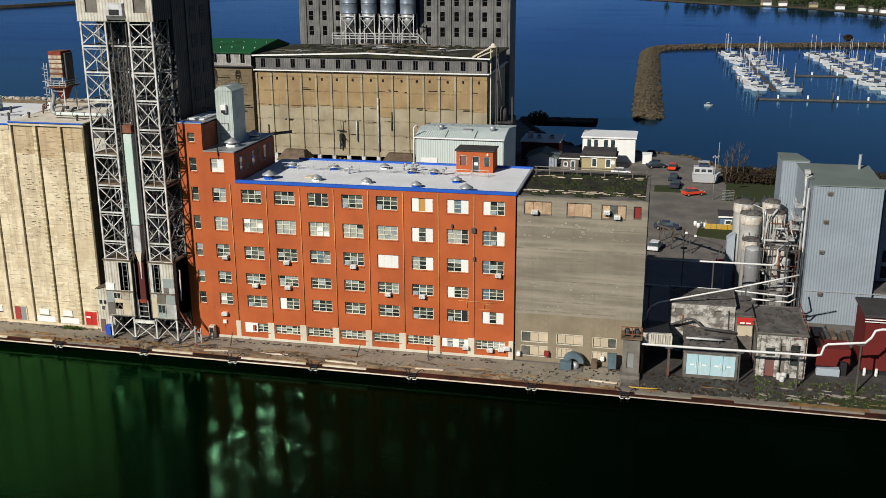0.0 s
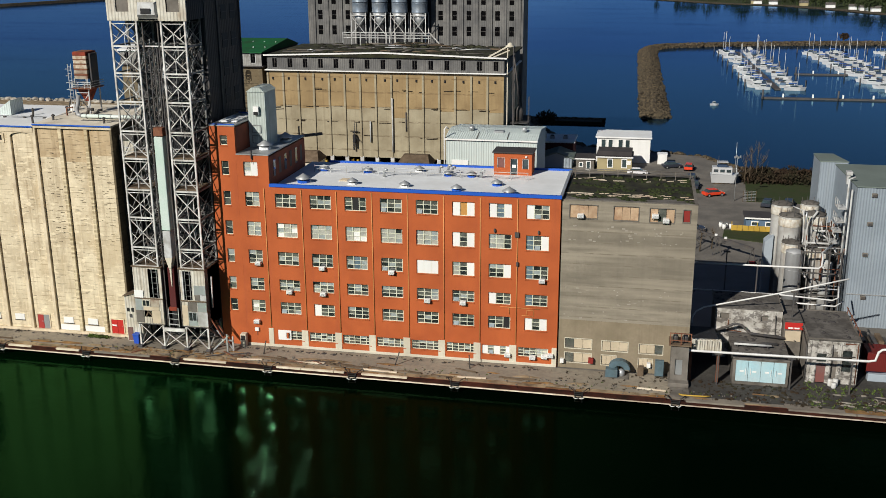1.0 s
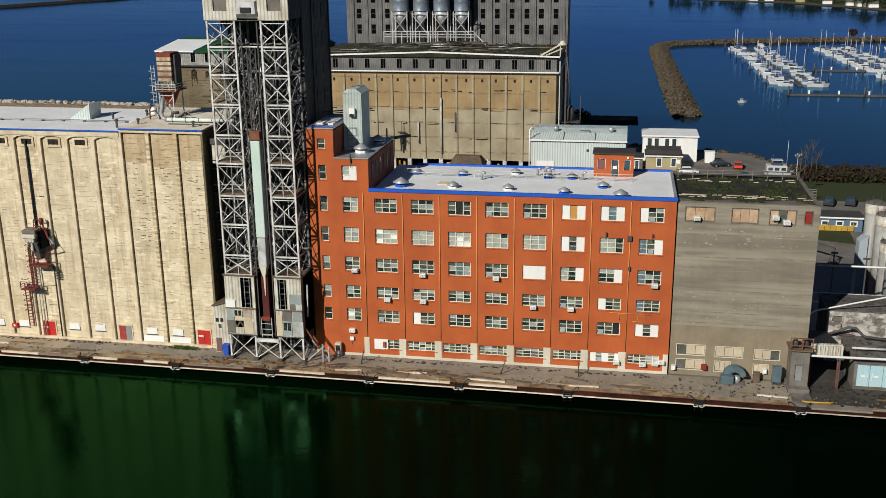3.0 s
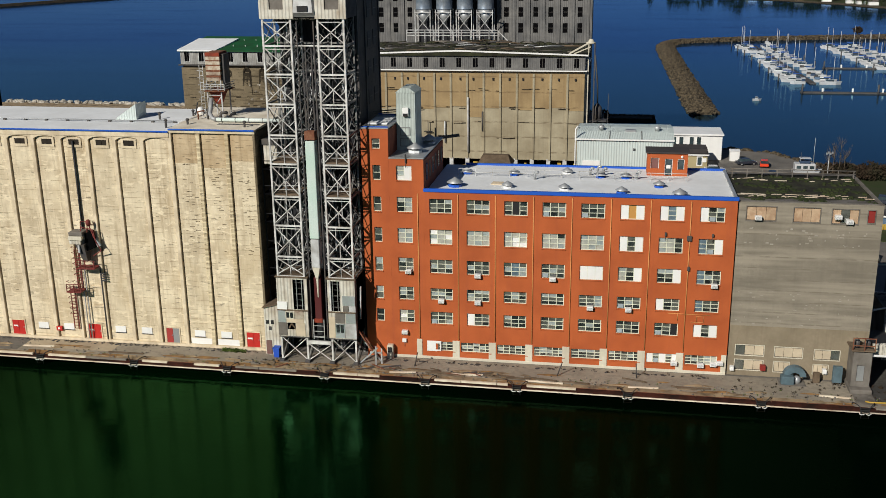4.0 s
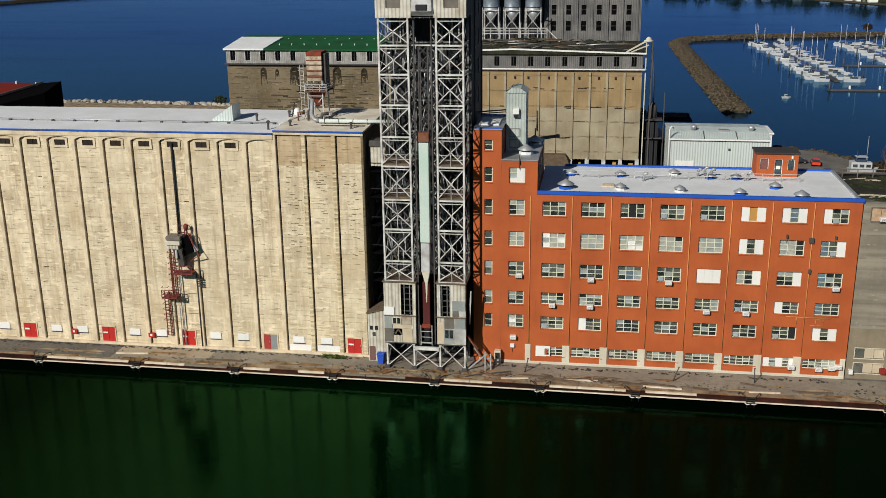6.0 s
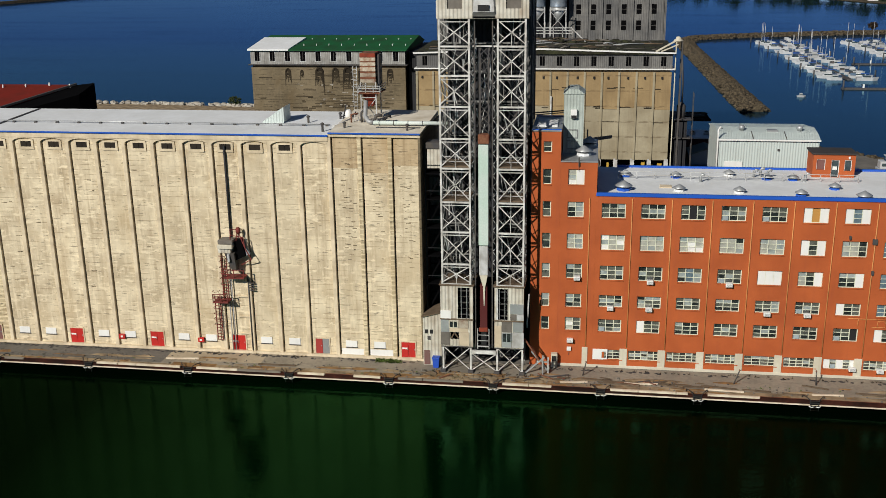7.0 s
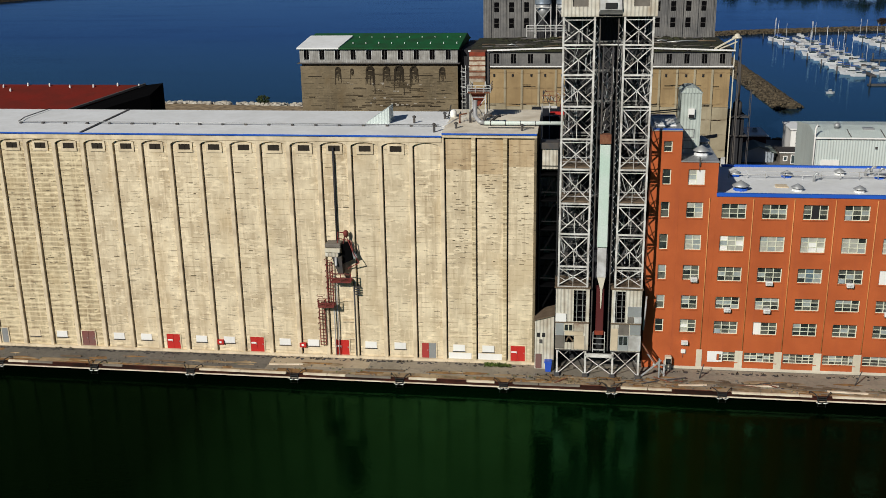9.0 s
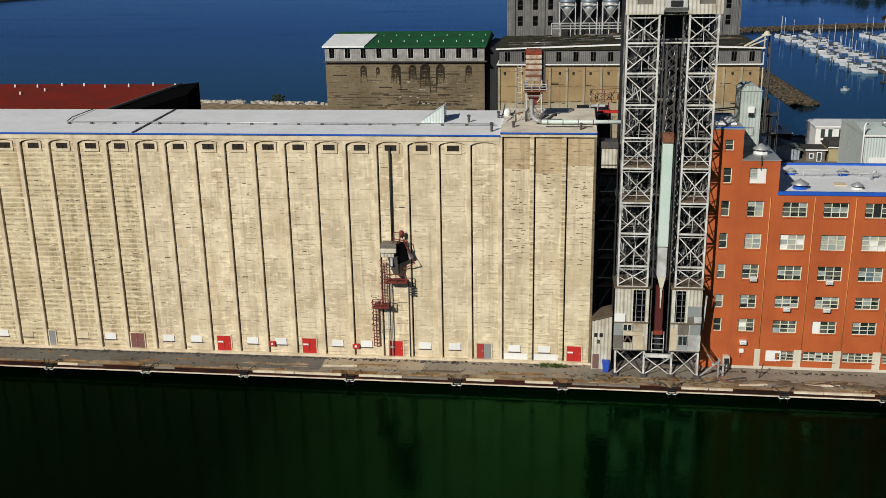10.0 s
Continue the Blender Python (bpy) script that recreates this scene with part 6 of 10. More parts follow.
def air_conditioner(cx, z, y=0.0):
    e = thing("air_conditioner", (cx, y, z), "white window air conditioner hanging from a mill window", "air conditioner", "air conditioners of the mill")
    bm = B()
    soft_box(bm, cx - 0.36, cx + 0.36, y - 0.5, y + 0.13, z, z + 0.44, 0.03)
    c = part("case", bm, M["white"], e)
    bm = B()
    for k in range(5):
        beam(bm, (cx - 0.29, y - 0.505, z + 0.07 + 0.07 * k), (cx + 0.29, y - 0.505, z + 0.07 + 0.07 * k), 0.02, 0.03)
    part("grille", bm, M["steel"], c)
    bm = B()
    beam(bm, (cx - 0.3, y - 0.42, z - 0.02), (cx - 0.3, y - 0.02, z - 0.25), 0.05)
    beam(bm, (cx + 0.3, y - 0.42, z - 0.02), (cx + 0.3, y - 0.02, z - 0.25), 0.05)
    part("bracket", bm, M["dark_steel"], e)


random.seed(21)
# front walls with their openings
low = []
for k in range(8):
    a, b = COL_X[k] - 1.0 + 0.25, COL_X[k] + 3.341 - 0.45
    low.append((a + (1.55 if k == 0 else 0), b, 1.05, 2.25))
main_holes = [(x, x + COL_W, z0, z1) for x in COL_X for z0, z1 in ROWS_Z] + low
bm = B()
wall_with_openings(bm, -55.05, -20.15, 0, 20.8, 0, 0.38, main_holes)
part("front_wall", bm, M["brick"], mill)
side_holes = [(-58.25, -56.45, z0, z1) for z0, z1 in TOWER_Z[1:]]
bm = B()
wall_with_openings(bm, -59.1, -55.054, 0, 24.4, 0.002, 0.38, side_holes)
part("front_wall", bm, M["brick"], mill)
tower_holes = [(-61.03, -60.1, z0, z1) for z0, z1 in TOWER_Z]
bm = B()
wall_with_openings(bm, -62.3, -59.104, 0, 27.8, 0, 0.38, tower_holes)
part("front_wall", bm, M["brick"], mill)
for x0, x1, y1, z1 in ((-55.05, -20.15, 15.8, 20.35), (-59.1, -55.054, 13.2, 24.2), (-62.3, -59.104, 9.2, 27.6)):
    bm = B()
    box(bm, x0, x1, 0.39, y1, 0, z1)
    part("building_body", bm, M["brick_dark"] if x1 < -50 else M["brick"], mill)
for r, line in enumerate(STATES):
    for k, s in enumerate(line.split()):
        mill_window(mill, COL_X[k], COL_X[k] + COL_W, *ROWS_Z[r], s)
for i, (z0, z1) in enumerate(TOWER_Z[1:]):
    mill_window(mill, -58.25, -56.45, z0, z1, ("pw", "pp", "pp", "gg", "gg", "pg")[i])
for z0, z1 in TOWER_Z:
    mill_window(mill, -61.03, -60.1, z0, z1, "g", rows=2)
LOW_STATES = ["gg", "ggggg", "ggggg", "ggggg", "gggg", "ggggg", "wgwgw", "gggpp"]
for k, h in enumerate(low):
    mill_window(mill, *h, LOW_STATES[k], rows=3)
for r, k, dx in ((2, 1, 0.5), (2, 3, 0.5), (2, 7, 0.75), (3, 0, 0.5), (3, 1, 0.5), (3, 4, 0.5), (3, 5, 0.5)):
    air_conditioner(COL_X[k] + COL_W * dx, ROWS_Z[r][0] - 0.25)
for cx, z in ((-57.0, 10.75), (-57.6, 3.1), (-26.0, 1.0), (-23.0, 0.9), (-21.6, 1.1), (-20.9, 1.3)):
    air_conditioner(cx, z)
# drainpipes between the bays, cream pilasters and plinth on the ground floor
for k in range(8):
    x = COL_X[k] - 1.0 + (0.0 if k else -0.35)
    bm = B()
    tube(bm, [(x, -0.06, 2.6), (x, -0.06, 20.4)], 0.055, 6)
    part("drainpipe", bm, M["orange_line"], mill, "thin ochre drainpipe")
for k in range(9):
    x = COL_X[0] - 1.75 + 4.341 * k if k else -56.2
    x1 = x + (0.85 if k else 0.65)
    if k == 8:
        x, x1 = -20.75, -20.17
    bm = B()
    soft_box(bm, x, x1, -0.06, 0.2, 0.3, 2.45, 0.02)
    part("pilaster", bm, M["cream"], mill, "cream-painted ground-floor pilaster")
bm = B()
soft_box(bm, -59.0, -20.16, -0.1, 0.3, 0, 0.34, 0.03)
part("plinth", bm, M["cream"], mill, "cream plinth")
bm = B()
wall_with_openings(bm, -54.95, -53.25, 1.0, 2.3, -0.05, -0.004, [(-53.9, -53.4, 1.2, 2.0)])
part("panel", bm, M["white"], mill)
# roof
bm = B()
box(bm, -54.95, -20.2, 0.3, 15.7, 20.36, 20.5)
part("roof", bm, M["roof_white"], mill, "pale grey membrane roof")
bm = B()
soft_box(bm, -55.1, -20.05, -0.1, 0.32, 20.62, 21.0, 0.02)
part("flashing", bm, M["blue"], mill, "bright blue edge flashing")
bm = B()
soft_box(bm, -52.5, -20.1, 15.6, 15.95, 20.5, 20.75, 0.02)
part("flashing", bm, M["blue"], mill, "bright blue edge flashing")
bm = B()
soft_box(bm, -20.4, -20.06, 0.33, 15.58, 20.5, 20.72, 0.02)
part("flashing", bm, M["steel"], mill)
for x0, x1, y1, z in ((-59.1, -55.0, 13.2, 24.4), (-62.35, -59.05, 9.3, 27.8)):
    bm = B()
    soft_box(bm, x0, x1, -0.08, y1, z, z + 0.14, 0.02)
    part("coping", bm, M["steel"], mill)
bm = B()
soft_box(bm, -61.9, -59.6, 2.0, 6.5, 27.95, 28.12, 0.02)
part("roof_sheet", bm, M["roof_white"], mill, "pale sheet on the tower roof")
for y in (0.06, 9.1):
    bm = B()
    soft_box(bm, -62.3, -59.1, y, y + 0.12, 27.945, 28.06, 0.02)
    part("flashing", bm, M["blue"], mill, "bright blue edge flashing")
for k in range(6):                                     # tall narrow windows on the step's side wall
    y = 1.5 + 1.95 * k
    bm = B()
    soft_box(bm, -55.06, -54.98, y, y + 0.7, 21.6, 23.6, 0.01)
    part("window", bm, M["concrete"] if k % 2 else M["pane_grey"], mill)

# conduit boxes and lamps on the wall
for x, z, w, h, m in ((-25.1, 15.9, 0.5, 0.6, "dark_steel"), (-27.7, 16.4, 0.2, 0.4, "dark_steel"), (-22.6, 16.45, 0.2, 0.35, "dark_steel"), (-25.0, 12.4, 0.25, 0.5, "dark_steel"),
                      (-57.1, 24.0, 0.12, 1.0, "dark_steel"), (-57.7, 2.0, 0.5, 0.45, "white")):
    e = thing("wall_box", (x, 0, z), "small metal box fixed to the brick wall", "wall box", "boxes on the mill wall")
    bm = B()
    soft_box(bm, x - w / 2, x + w / 2, -0.25, 0, z, z + h, 0.02)
    part("case", bm, M[m], e)
    bm = B()
    tube(bm, [(x, -0.05, z), (x, -0.05, z - 0.6)], 0.03, 5)
    part("cable", bm, M["dark_steel"], e)
e = thing("gas_pipe", (-24, 0, 7), "thin orange gas pipe with a square loop on the brick wall", "pipe")
for pts in ([(-27.0, -0.05, 7.25), (-22.3, -0.05, 7.2)], [(-24.4, -0.05, 6.3), (-23.0, -0.05, 6.3), (-23.0, -0.05, 7.0), (-23.8, -0.05, 7.0), (-23.8, -0.05, 6.3)], [(-25.9, -0.05, 7.2), (-25.9, -0.05, 6.4)]):
    bm = B()
    tube(bm, pts, 0.04, 5)
    part("pipe", bm, M["orange_line"], e)

# mushroom vents on the roof
FANS = ((-52.0, 3.6, "blue", 0.85), (-45.8, 3.7, "roof_white", 0.62), (-39.2, 3.4, "roof_white", 0.6), (-32.7, 2.5, "blue", 0.62), (-26.3, 1.5, "blue", 0.75),
        (-51.6, 10.6, "blue", 0.62), (-45.7, 10.4, "blue", 0.62), (-39.3, 12.0, "roof_white", 0.6), (-35.2, 10.3, "blue", 0.6), (-32.2, 10.2, "blue", 0.6), (-28.4, 6.0, "blue", 0.62))


def mushroom(x, y, z, s=1.0, base="blue"):
    e = thing("roof_fan", (x, y, z), "mushroom roof fan with a grey metal cap" + (" on a blue base" if base == "blue" else ""), "roof fan", "roof fans of the mill")
    bm = B()
    lathe(bm, x, y, [(0.95 * s, z), (0.95 * s, z + 0.28 * s), (0.8 * s, z + 0.36 * s)], 8)
    part("curb", bm, M[base], e)
    bm = B()
    lathe(bm, x, y, [(0.6 * s, z + 0.36 * s), (0.6 * s, z + 0.6 * s)], 12)
    part("throat", bm, M["dark_steel"], e)
    bm = B()
    lathe(bm, x, y, [(1.15 * s, z + 0.6 * s), (1.15 * s, z + 0.68 * s), (0.35 * s, z + 1.15 * s), (0.05 * s, z + 1.35 * s)], 16)
    part("cap", bm, M["steel"], e)


for x, y, b, k in FANS:
    mushroom(x, y, 20.5, k, b)
bm = B()
for k in range(5):
    soft_box(bm, -47.9 + 0.02 * k, -46.5, 4.9 + 0.27 * k, 5.12 + 0.27 * k, 20.5, 20.62, 0.01)
tagged(part("pallet", bm, M["board"]), "weathered plywood pallet lying on the mill roof", "pallet")
mushroom(-56.6, 3.2, 24.55, 0.85, "roof_white")
mushroom(-56.0, 8.8, 24.55, 0.85, "steel")
# roof edge railing at the back
e = thing("roof_railing", (-37, 9.4, 20.5), "pale metal railing along the back of the mill roof", "railing")
for k in range(14):
    x = -52.5 + 2.11 * k
    bm = B()
    beam(bm, (x, 9.4, 20.5), (x, 9.4, 21.4), 0.06)
    part("post", bm, M["white_steel"], e)
for z in (20.95, 21.4):
    bm = B()
    beam(bm, (-52.5, 9.4, z), (-25.0, 9.4, z), 0.06)
    part("rail", bm, M["white_steel"], e)
for x, y in ((-36.5, 11.3), (-35.6, 12.3), (-34.9, 11.4), (-30.9, 9.8), (-43.0, 8.3)):
    e = thing("roof_pipe", (x, y, 20.5), "short grey roof pipe with a cowl", "roof pipe", "pipes on the mill roof")
    bm = B()
    tube(bm, [(x, y, 20.5), (x, y, 21.2), (x + 0.15, y - 0.1, 21.45), (x + 0.45, y - 0.2, 21.4)], 0.16, 8)
    part("cowl", bm, M["steel"], e)
# brick roof house
e = thing("roof_house", (-27.3, 13.5, 20.5), "small red brick stair house on the mill roof", "roof house")
bm = B()
wall_with_openings(bm, -29.7, -24.9, 20.5, 23.25, 12.1, 12.4, [(-29.3, -28.3, 21.4, 22.7), (-27.6, -26.7, 20.52, 22.6), (-26.1, -25.3, 21.3, 22.6)])
part("wall", bm, M["brick"], e)
bm = B()
box(bm, -29.7, -24.9, 12.5, 15.4, 20.5, 23.2)
part("wall", bm, M["brick"], e)
bm = B()
soft_box(bm, -29.9, -24.7, 11.9, 15.5, 23.26, 23.45, 0.03)
part("roof", bm, M["dark_roof"], e)
for x0, x1, z0, z1, m in ((-29.3, -28.3, 21.4, 22.7, "brown_door"), (-27.6, -26.7, 20.55, 22.6, "glass"), (-26.1, -25.3, 21.3, 22.6, "glass")):
    bm = B()
    box(bm, x0, x1, 12.3, 12.45, z0, z1)
    p = part("door" if z0 < 21 else "window", bm, M[m], e)
    bm = B()
    for x in (x0, x1):
        beam(bm, (x, 12.2, z0), (x, 12.2, z1), 0.1)
    beam(bm, (x0, 12.2, z1), (x1, 12.2, z1), 0.1)
    part("casing", bm, M["white"], p)
bm = B()
soft_box(bm, -27.4, -26.9, 12.22, 12.29, 21.4, 21.8, 0.01)
part("notice", bm, M["white"], e)
bm = B()
lathe(bm, -25.6, 12.06, [(0.12, 22.75), (0.14, 22.95), (0.04, 23.05)], 8)
part("lamp", bm, M["white"], e)
# metal penthouse
e = thing("penthouse", (-57.8, 6, 24.5), "tall pale ribbed metal lift penthouse on the stepped roof", "penthouse")
bm = B()
prism(bm, [(-59.0, 4.3, 24.5), (-56.75, 4.3, 24.5), (-56.75, 8.0, 24.5), (-59.0, 8.0, 24.5)], [(-59.0, 4.3, 31.3), (-56.75, 4.3, 31.3), (-56.75, 8.0, 31.3), (-59.0, 8.0, 31.3)])
part("body", bm, M["pale_teal"], e)
bm = B()
prism(bm, [(-59.1, 4.2, 31.31), (-56.65, 4.2, 31.31), (-56.65, 8.1, 31.31), (-59.1, 8.1, 31.31)], [(-58.4, 4.22, 31.85), (-57.4, 4.22, 31.85), (-57.4, 8.08, 31.85), (-58.4, 8.08, 31.85)])
part("roof", bm, M["pale_teal"], e)
bm = B()
soft_box(bm, -58.2, -57.5, 3.9, 4.3, 28.6, 29.6, 0.03)
part("hood", bm, M["white"], e)
bm = B()
soft_box(bm, -58.15, -57.55, 3.86, 3.9, 28.6, 28.95, 0.01)
part("hood_mouth", bm, M["black"], e)
for z in (25.0, 26.3):
    bm = B()
    wall_with_openings(bm, -58.6, -57.4, z, z + 1.0, 4.2, 4.29, [(-58.52, -57.48, z + 0.08, z + 0.92)])
    part("panel_trim", bm, M["grey_door"], e)
e = thing("roof_boom", (-53.8, 15.4, 20.5), "dark timber boom leaning over the mill roof on a post", "boom")
bm = B()
beam(bm, (-57.5, 14.6, 23.9), (-53.3, 15.5, 24.4), 0.35)
part("boom", bm, M["dark_steel"], e)
bm = B()
beam(bm, (-56.3, 14.8, 20.3), (-56.3, 14.8, 25.4), 0.16)
part("post", bm, M["dark_steel"], e)

# ---- grey rendered mill ----
grey = thing("grey_mill", (-12.5, 8, 0), "grey-brown rendered mill block with boarded windows and a mossy flat roof", "mill building")
gy = 0.25
holes = [(-19.15, -16.05, 18.45, 20.0), (-14.2, -11.45, 18.4, 20.0), (-10.2, -7.5, 18.35, 19.95), (-6.55, -5.8, 18.5, 19.9),
         (-19.2, -16.1, 2.55, 3.75), (-14.9, -11.9, 2.5, 3.7), (-10.6, -7.9, 2.45, 3.6), (-19.2, -16.1, 0.75, 1.95), (-14.9, -13.2, 0.7, 1.9), (-10.6, -9.0, 0.7, 1.8)]
bm = B()
wall_with_openings(bm, -20.0, -5.0, 0, 20.5, gy, gy + 0.35, holes)
part("front_wall", bm, M["grey_render"], grey)
low_holes = [h for h in holes if h[2] < 5]
bm = B()
wall_with_openings(bm, -19.98, -5.02, 0.02, 6.1, gy - 0.03, gy - 0.004, low_holes)
part("lower_render", bm, M["tan_render"], grey, "tan rendered lower wall")
random.seed(14)
for k in range(80):                                    # flecks of pale plaster in the bands below the top windows and at the old floor line
    x = random.uniform(-19.6, -6.0)
    w = random.uniform(0.06, 0.4)
    z = random.choice((random.uniform(15.6, 17.6), random.uniform(6.2, 10.2)))
    bm = B()
    soft_box(bm, x, min(x + w, -5.1), gy - 0.008 - 0.0002 * k, gy + 0.02, z, z + random.uniform(0.05, 0.2), 0.003)
    part("plaster_patch", bm, M["plaster"], grey)
bm = B()
box(bm, -20.0, -5.0, gy + 0.354, 15.3, 0, 20.2)
part("building_body", bm, M["grey_render"], grey)
for i, (x0, x1, z0, z1) in enumerate(holes):
    n = 1 if x1 - x0 < 1 else 3
    w = (x1 - x0) / n
    for k in range(n):
        m = "dull_red" if n == 1 else "board_brown" if i < 3 else "board"
        if i == 4 and k == 0 or i == 6 and k == 2 or i == 7 and k == 0 or i == 2 and k == 1:
            m = "pane_grey"
        bm = B()
        box(bm, x0 + w * k + 0.02, x0 + w * (k + 1) - 0.02, gy + 0.1, gy + 0.16, z0 + 0.03, z1 - 0.03)
        b = part("door" if n == 1 else "window_board" if m.startswith("board") else "pane", bm, M[m], grey)
    bm = B()
    wall_with_openings(bm, x0 - 0.08, x1 + 0.08, z0 - 0.1, z1 + 0.08, gy - 0.05, gy - 0.002, [(x0, x1, z0, z1)])
    part("window_surround", bm, M["concrete"] if i < 4 else M["cream"], grey)
for x, z in ((-17.9, 18.55), (-9.6, 18.9), (-8.4, 18.4)):
    air_conditioner(x, z, gy)
bm = B()
box(bm, -19.8, -5.2, gy + 0.4, 15.1, 20.21, 20.34)
part("roof", bm, M["moss"], grey, "mossy gravel roof")
bm = B()
ring = [(-19.78, gy + 0.42), (-5.38, gy + 0.42), (-5.38, 2.6), (-7.5, 3.3), (-10.2, 2.5), (-13.4, 3.1), (-16.0, 2.3), (-19.78, 3.0)]
slab(bm, ring, 20.3, 20.352)
part("gravel_strip", bm, M["flat_roof"], grey, "bare dark gravel along the roof edge")
bm = B()
soft_box(bm, -20.02, -4.98, gy - 0.02, gy + 0.38, 20.5, 20.6, 0.02)
part("coping", bm, M["concrete"], grey)
bm = B()
soft_box(bm, -5.35, -4.98, gy + 0.384, 15.3, 20.2, 20.55, 0.02)
part("parapet", bm, M["concrete"], grey)
bm = B()
soft_box(bm, -20.0, -5.36, 15.0, 15.35, 20.2, 20.5, 0.02)
part("parapet", bm, M["dark_steel"], grey)
e = thing("roof_walkway", (-12.5, 13.2, 20.3), "pipe rail on short posts across the mossy roof", "pipe rail")
for k in range(9):
    bm = B()
    beam(bm, (-19.5 + 1.75 * k, 13.4, 20.3), (-19.5 + 1.75 * k, 13.4, 21.4), 0.1)
    part("post", bm, M["concrete"], e)
for z in (20.95, 21.35):
    bm = B()
    tube(bm, [(-19.8, 13.4, z), (-5.3, 13.4, z)], 0.07, 6)
    part("pipe", bm, M["concrete"], e)
# moss and rubble on that roof
random.seed(8)
bm = B()
for k in range(700):
    x, y = random.uniform(-19.4, -5.6), random.uniform(1.0, 14.4)
    if noise.noise((x * 0.3, y * 0.5, 3)) < 0.04:
        continue
    r = random.uniform(0.1, 0.42)
    h = random.uniform(0.04, 0.16)
    lathe(bm, x, y, [(r, 20.34), (r * 0.8, 20.34 + h), (r * 0.2, 20.36 + h * 1.3)], 5)
tagged(part("moss", bm, M["dark_moss"]), "clumps of moss and weeds on the flat roof", "moss", kind="stuff")
bm = B()
for k in range(46):
    x, y = random.uniform(-19.4, -5.6), random.choice((random.uniform(3.2, 4.6), random.uniform(3.2, 4.6), random.uniform(11.4, 13.2)))
    s = random.uniform(0.08, 0.3)
    a = random.uniform(-0.35, 0.35)
    c, d = math.cos(a) * s * 2.6, math.sin(a) * s * 2.6
    beam(bm, (x - c, y - d, 20.38), (x + c, y + d, 20.42), s * 0.5, 0.07)
tagged(part("roof_debris", bm, M["kerb_white"]), "loose pale boards and rubble on the flat roof", "debris", kind="stuff")

# ---- rear silos ----
def rear_silo(name, x0, x1, y0, y1, label, wall, roof_m, z_foot, bays, skin, clad, gable=True):
    e = thing(name, ((x0 + x1) / 2, (y0 + y1) / 2, 0), label, "grain silo")
    bm = B()
    box(bm, x0 + 0.3, x1 - 0.3, y0 + 0.35, y1, z_foot, 22.8)
    part("silo_body", bm, M[wall], e)
    w = (x1 - x0) / bays
    for k in range(bays):
        bm = B()
        a, b = x0 + w * k, x0 + w * (k + 1)
        cut = 15.4 if bays < 10 else 15.2 + 0.35 * math.sin(k * 2.1) - (1.6 if k in (8,) else 0)
        gap = 0.05 if bays > 10 else 0.0
        box(bm, a + gap, b - gap, y0 + 0.16, y0 + 0.5, z_foot, cut)
        part("wall_panel", bm, M[wall], e)
        bm = B()
        box(bm, a + gap, b - gap, y0 + 0.14, y0 + 0.5, cut + 0.05, 22.4)
        part("wall_panel", bm, M[skin], e)
        if bays > 10:
            bm = B()
            soft_box(bm, a - 0.22, a + 0.22, y0 - 0.1, y0 + 0.3, z_foot, 22.4, 0.05)
            part("pilaster", bm, M[wall], e)
        if bays > 10:
            bm = B()
            lathe(bm, (a + b) / 2 + random.uniform(-0.6, 0.6), y0 + 0.12, [(0.22, 21.0), (0.22, 21.5)], 8)
            part("port", bm, M["black"], e)
    bm = B()
    soft_box(bm, x0 - 0.5, x1 + 0.5, y0 - 0.45, y1, 22.88, 23.12, 0.05)
    part("cornice", bm, M["white" if gable else "dark_steel"], e)
    # gallery with windows
    holes = ([(x0 + w * (k + 0.5) - 0.5, x0 + w * (k + 0.5) + 0.5, 23.6, 25.5) for k in range(bays)] if gable
             else [(-127.85 + 3.37 * k, -126.75 + 3.37 * k, 23.75, 25.75) for k in range(10)])
    bm = B()
    wall_with_openings(bm, x0, x1, 23.15, 26.0, y0, y0 + 0.3, holes)
    part("gallery_wall", bm, M[clad], e)
    for h in holes:
        bm = B()
        box(bm, h[0], h[1], y0 + 0.12, y0 + 0.18, h[2], h[3])
        g = part("window", bm, M["void"], e)
        bm = B()
        beam(bm, ((h[0] + h[1]) / 2, y0 + 0.1, h[2]), ((h[0] + h[1]) / 2, y0 + 0.1, h[3]), 0.08)
        part("window_bar", bm, M["dark_steel"], g)
        if not gable:
            bm = B()
            wall_with_openings(bm, h[0] - 0.14, h[1] + 0.14, h[2] - 0.12, h[3] + 0.12, y0 - 0.05, y0 - 0.004, [h])
            part("window_frame", bm, M["white_steel"], g)
    bm = B()
    box(bm, x0, x1, y0 + 0.304, y1, 23.15, 25.9)
    part("gallery_body", bm, M["dark_metal"], e)
    mid = (x0 + x1) / 2
    if gable:
        ridge = 27.0
        bm = B()
        prism(bm, [(x0 - 0.6, y0 - 0.5, 25.95), (mid, y0 - 0.5, 25.96), (x1 + 0.6, y0 - 0.5, 25.95), (x1 + 0.6, y1, 25.95), (x0 - 0.6, y1, 25.95)],
              [(x0 - 0.6, y0 - 0.5, 26.15), (mid, y0 - 0.5, ridge), (x1 + 0.6, y0 - 0.5, 26.25), (x1 + 0.6, y1, 26.25), (x0 - 0.6, y1, 26.25)])
        part("roof", bm, M[roof_m], e)
        for a, b in (((x0 - 0.6, 26.05), (mid, 26.9)), ((mid, 26.9), (x1 + 0.6, 26.1))):
            bm = B()
            beam(bm, (a[0], y0 - 0.55, a[1] + 0.1), (b[0], y0 - 0.55, b[1] + 0.1), 0.2, 0.3)
            part("verge_board", bm, M["white"], e)
    else:
        bm = B()
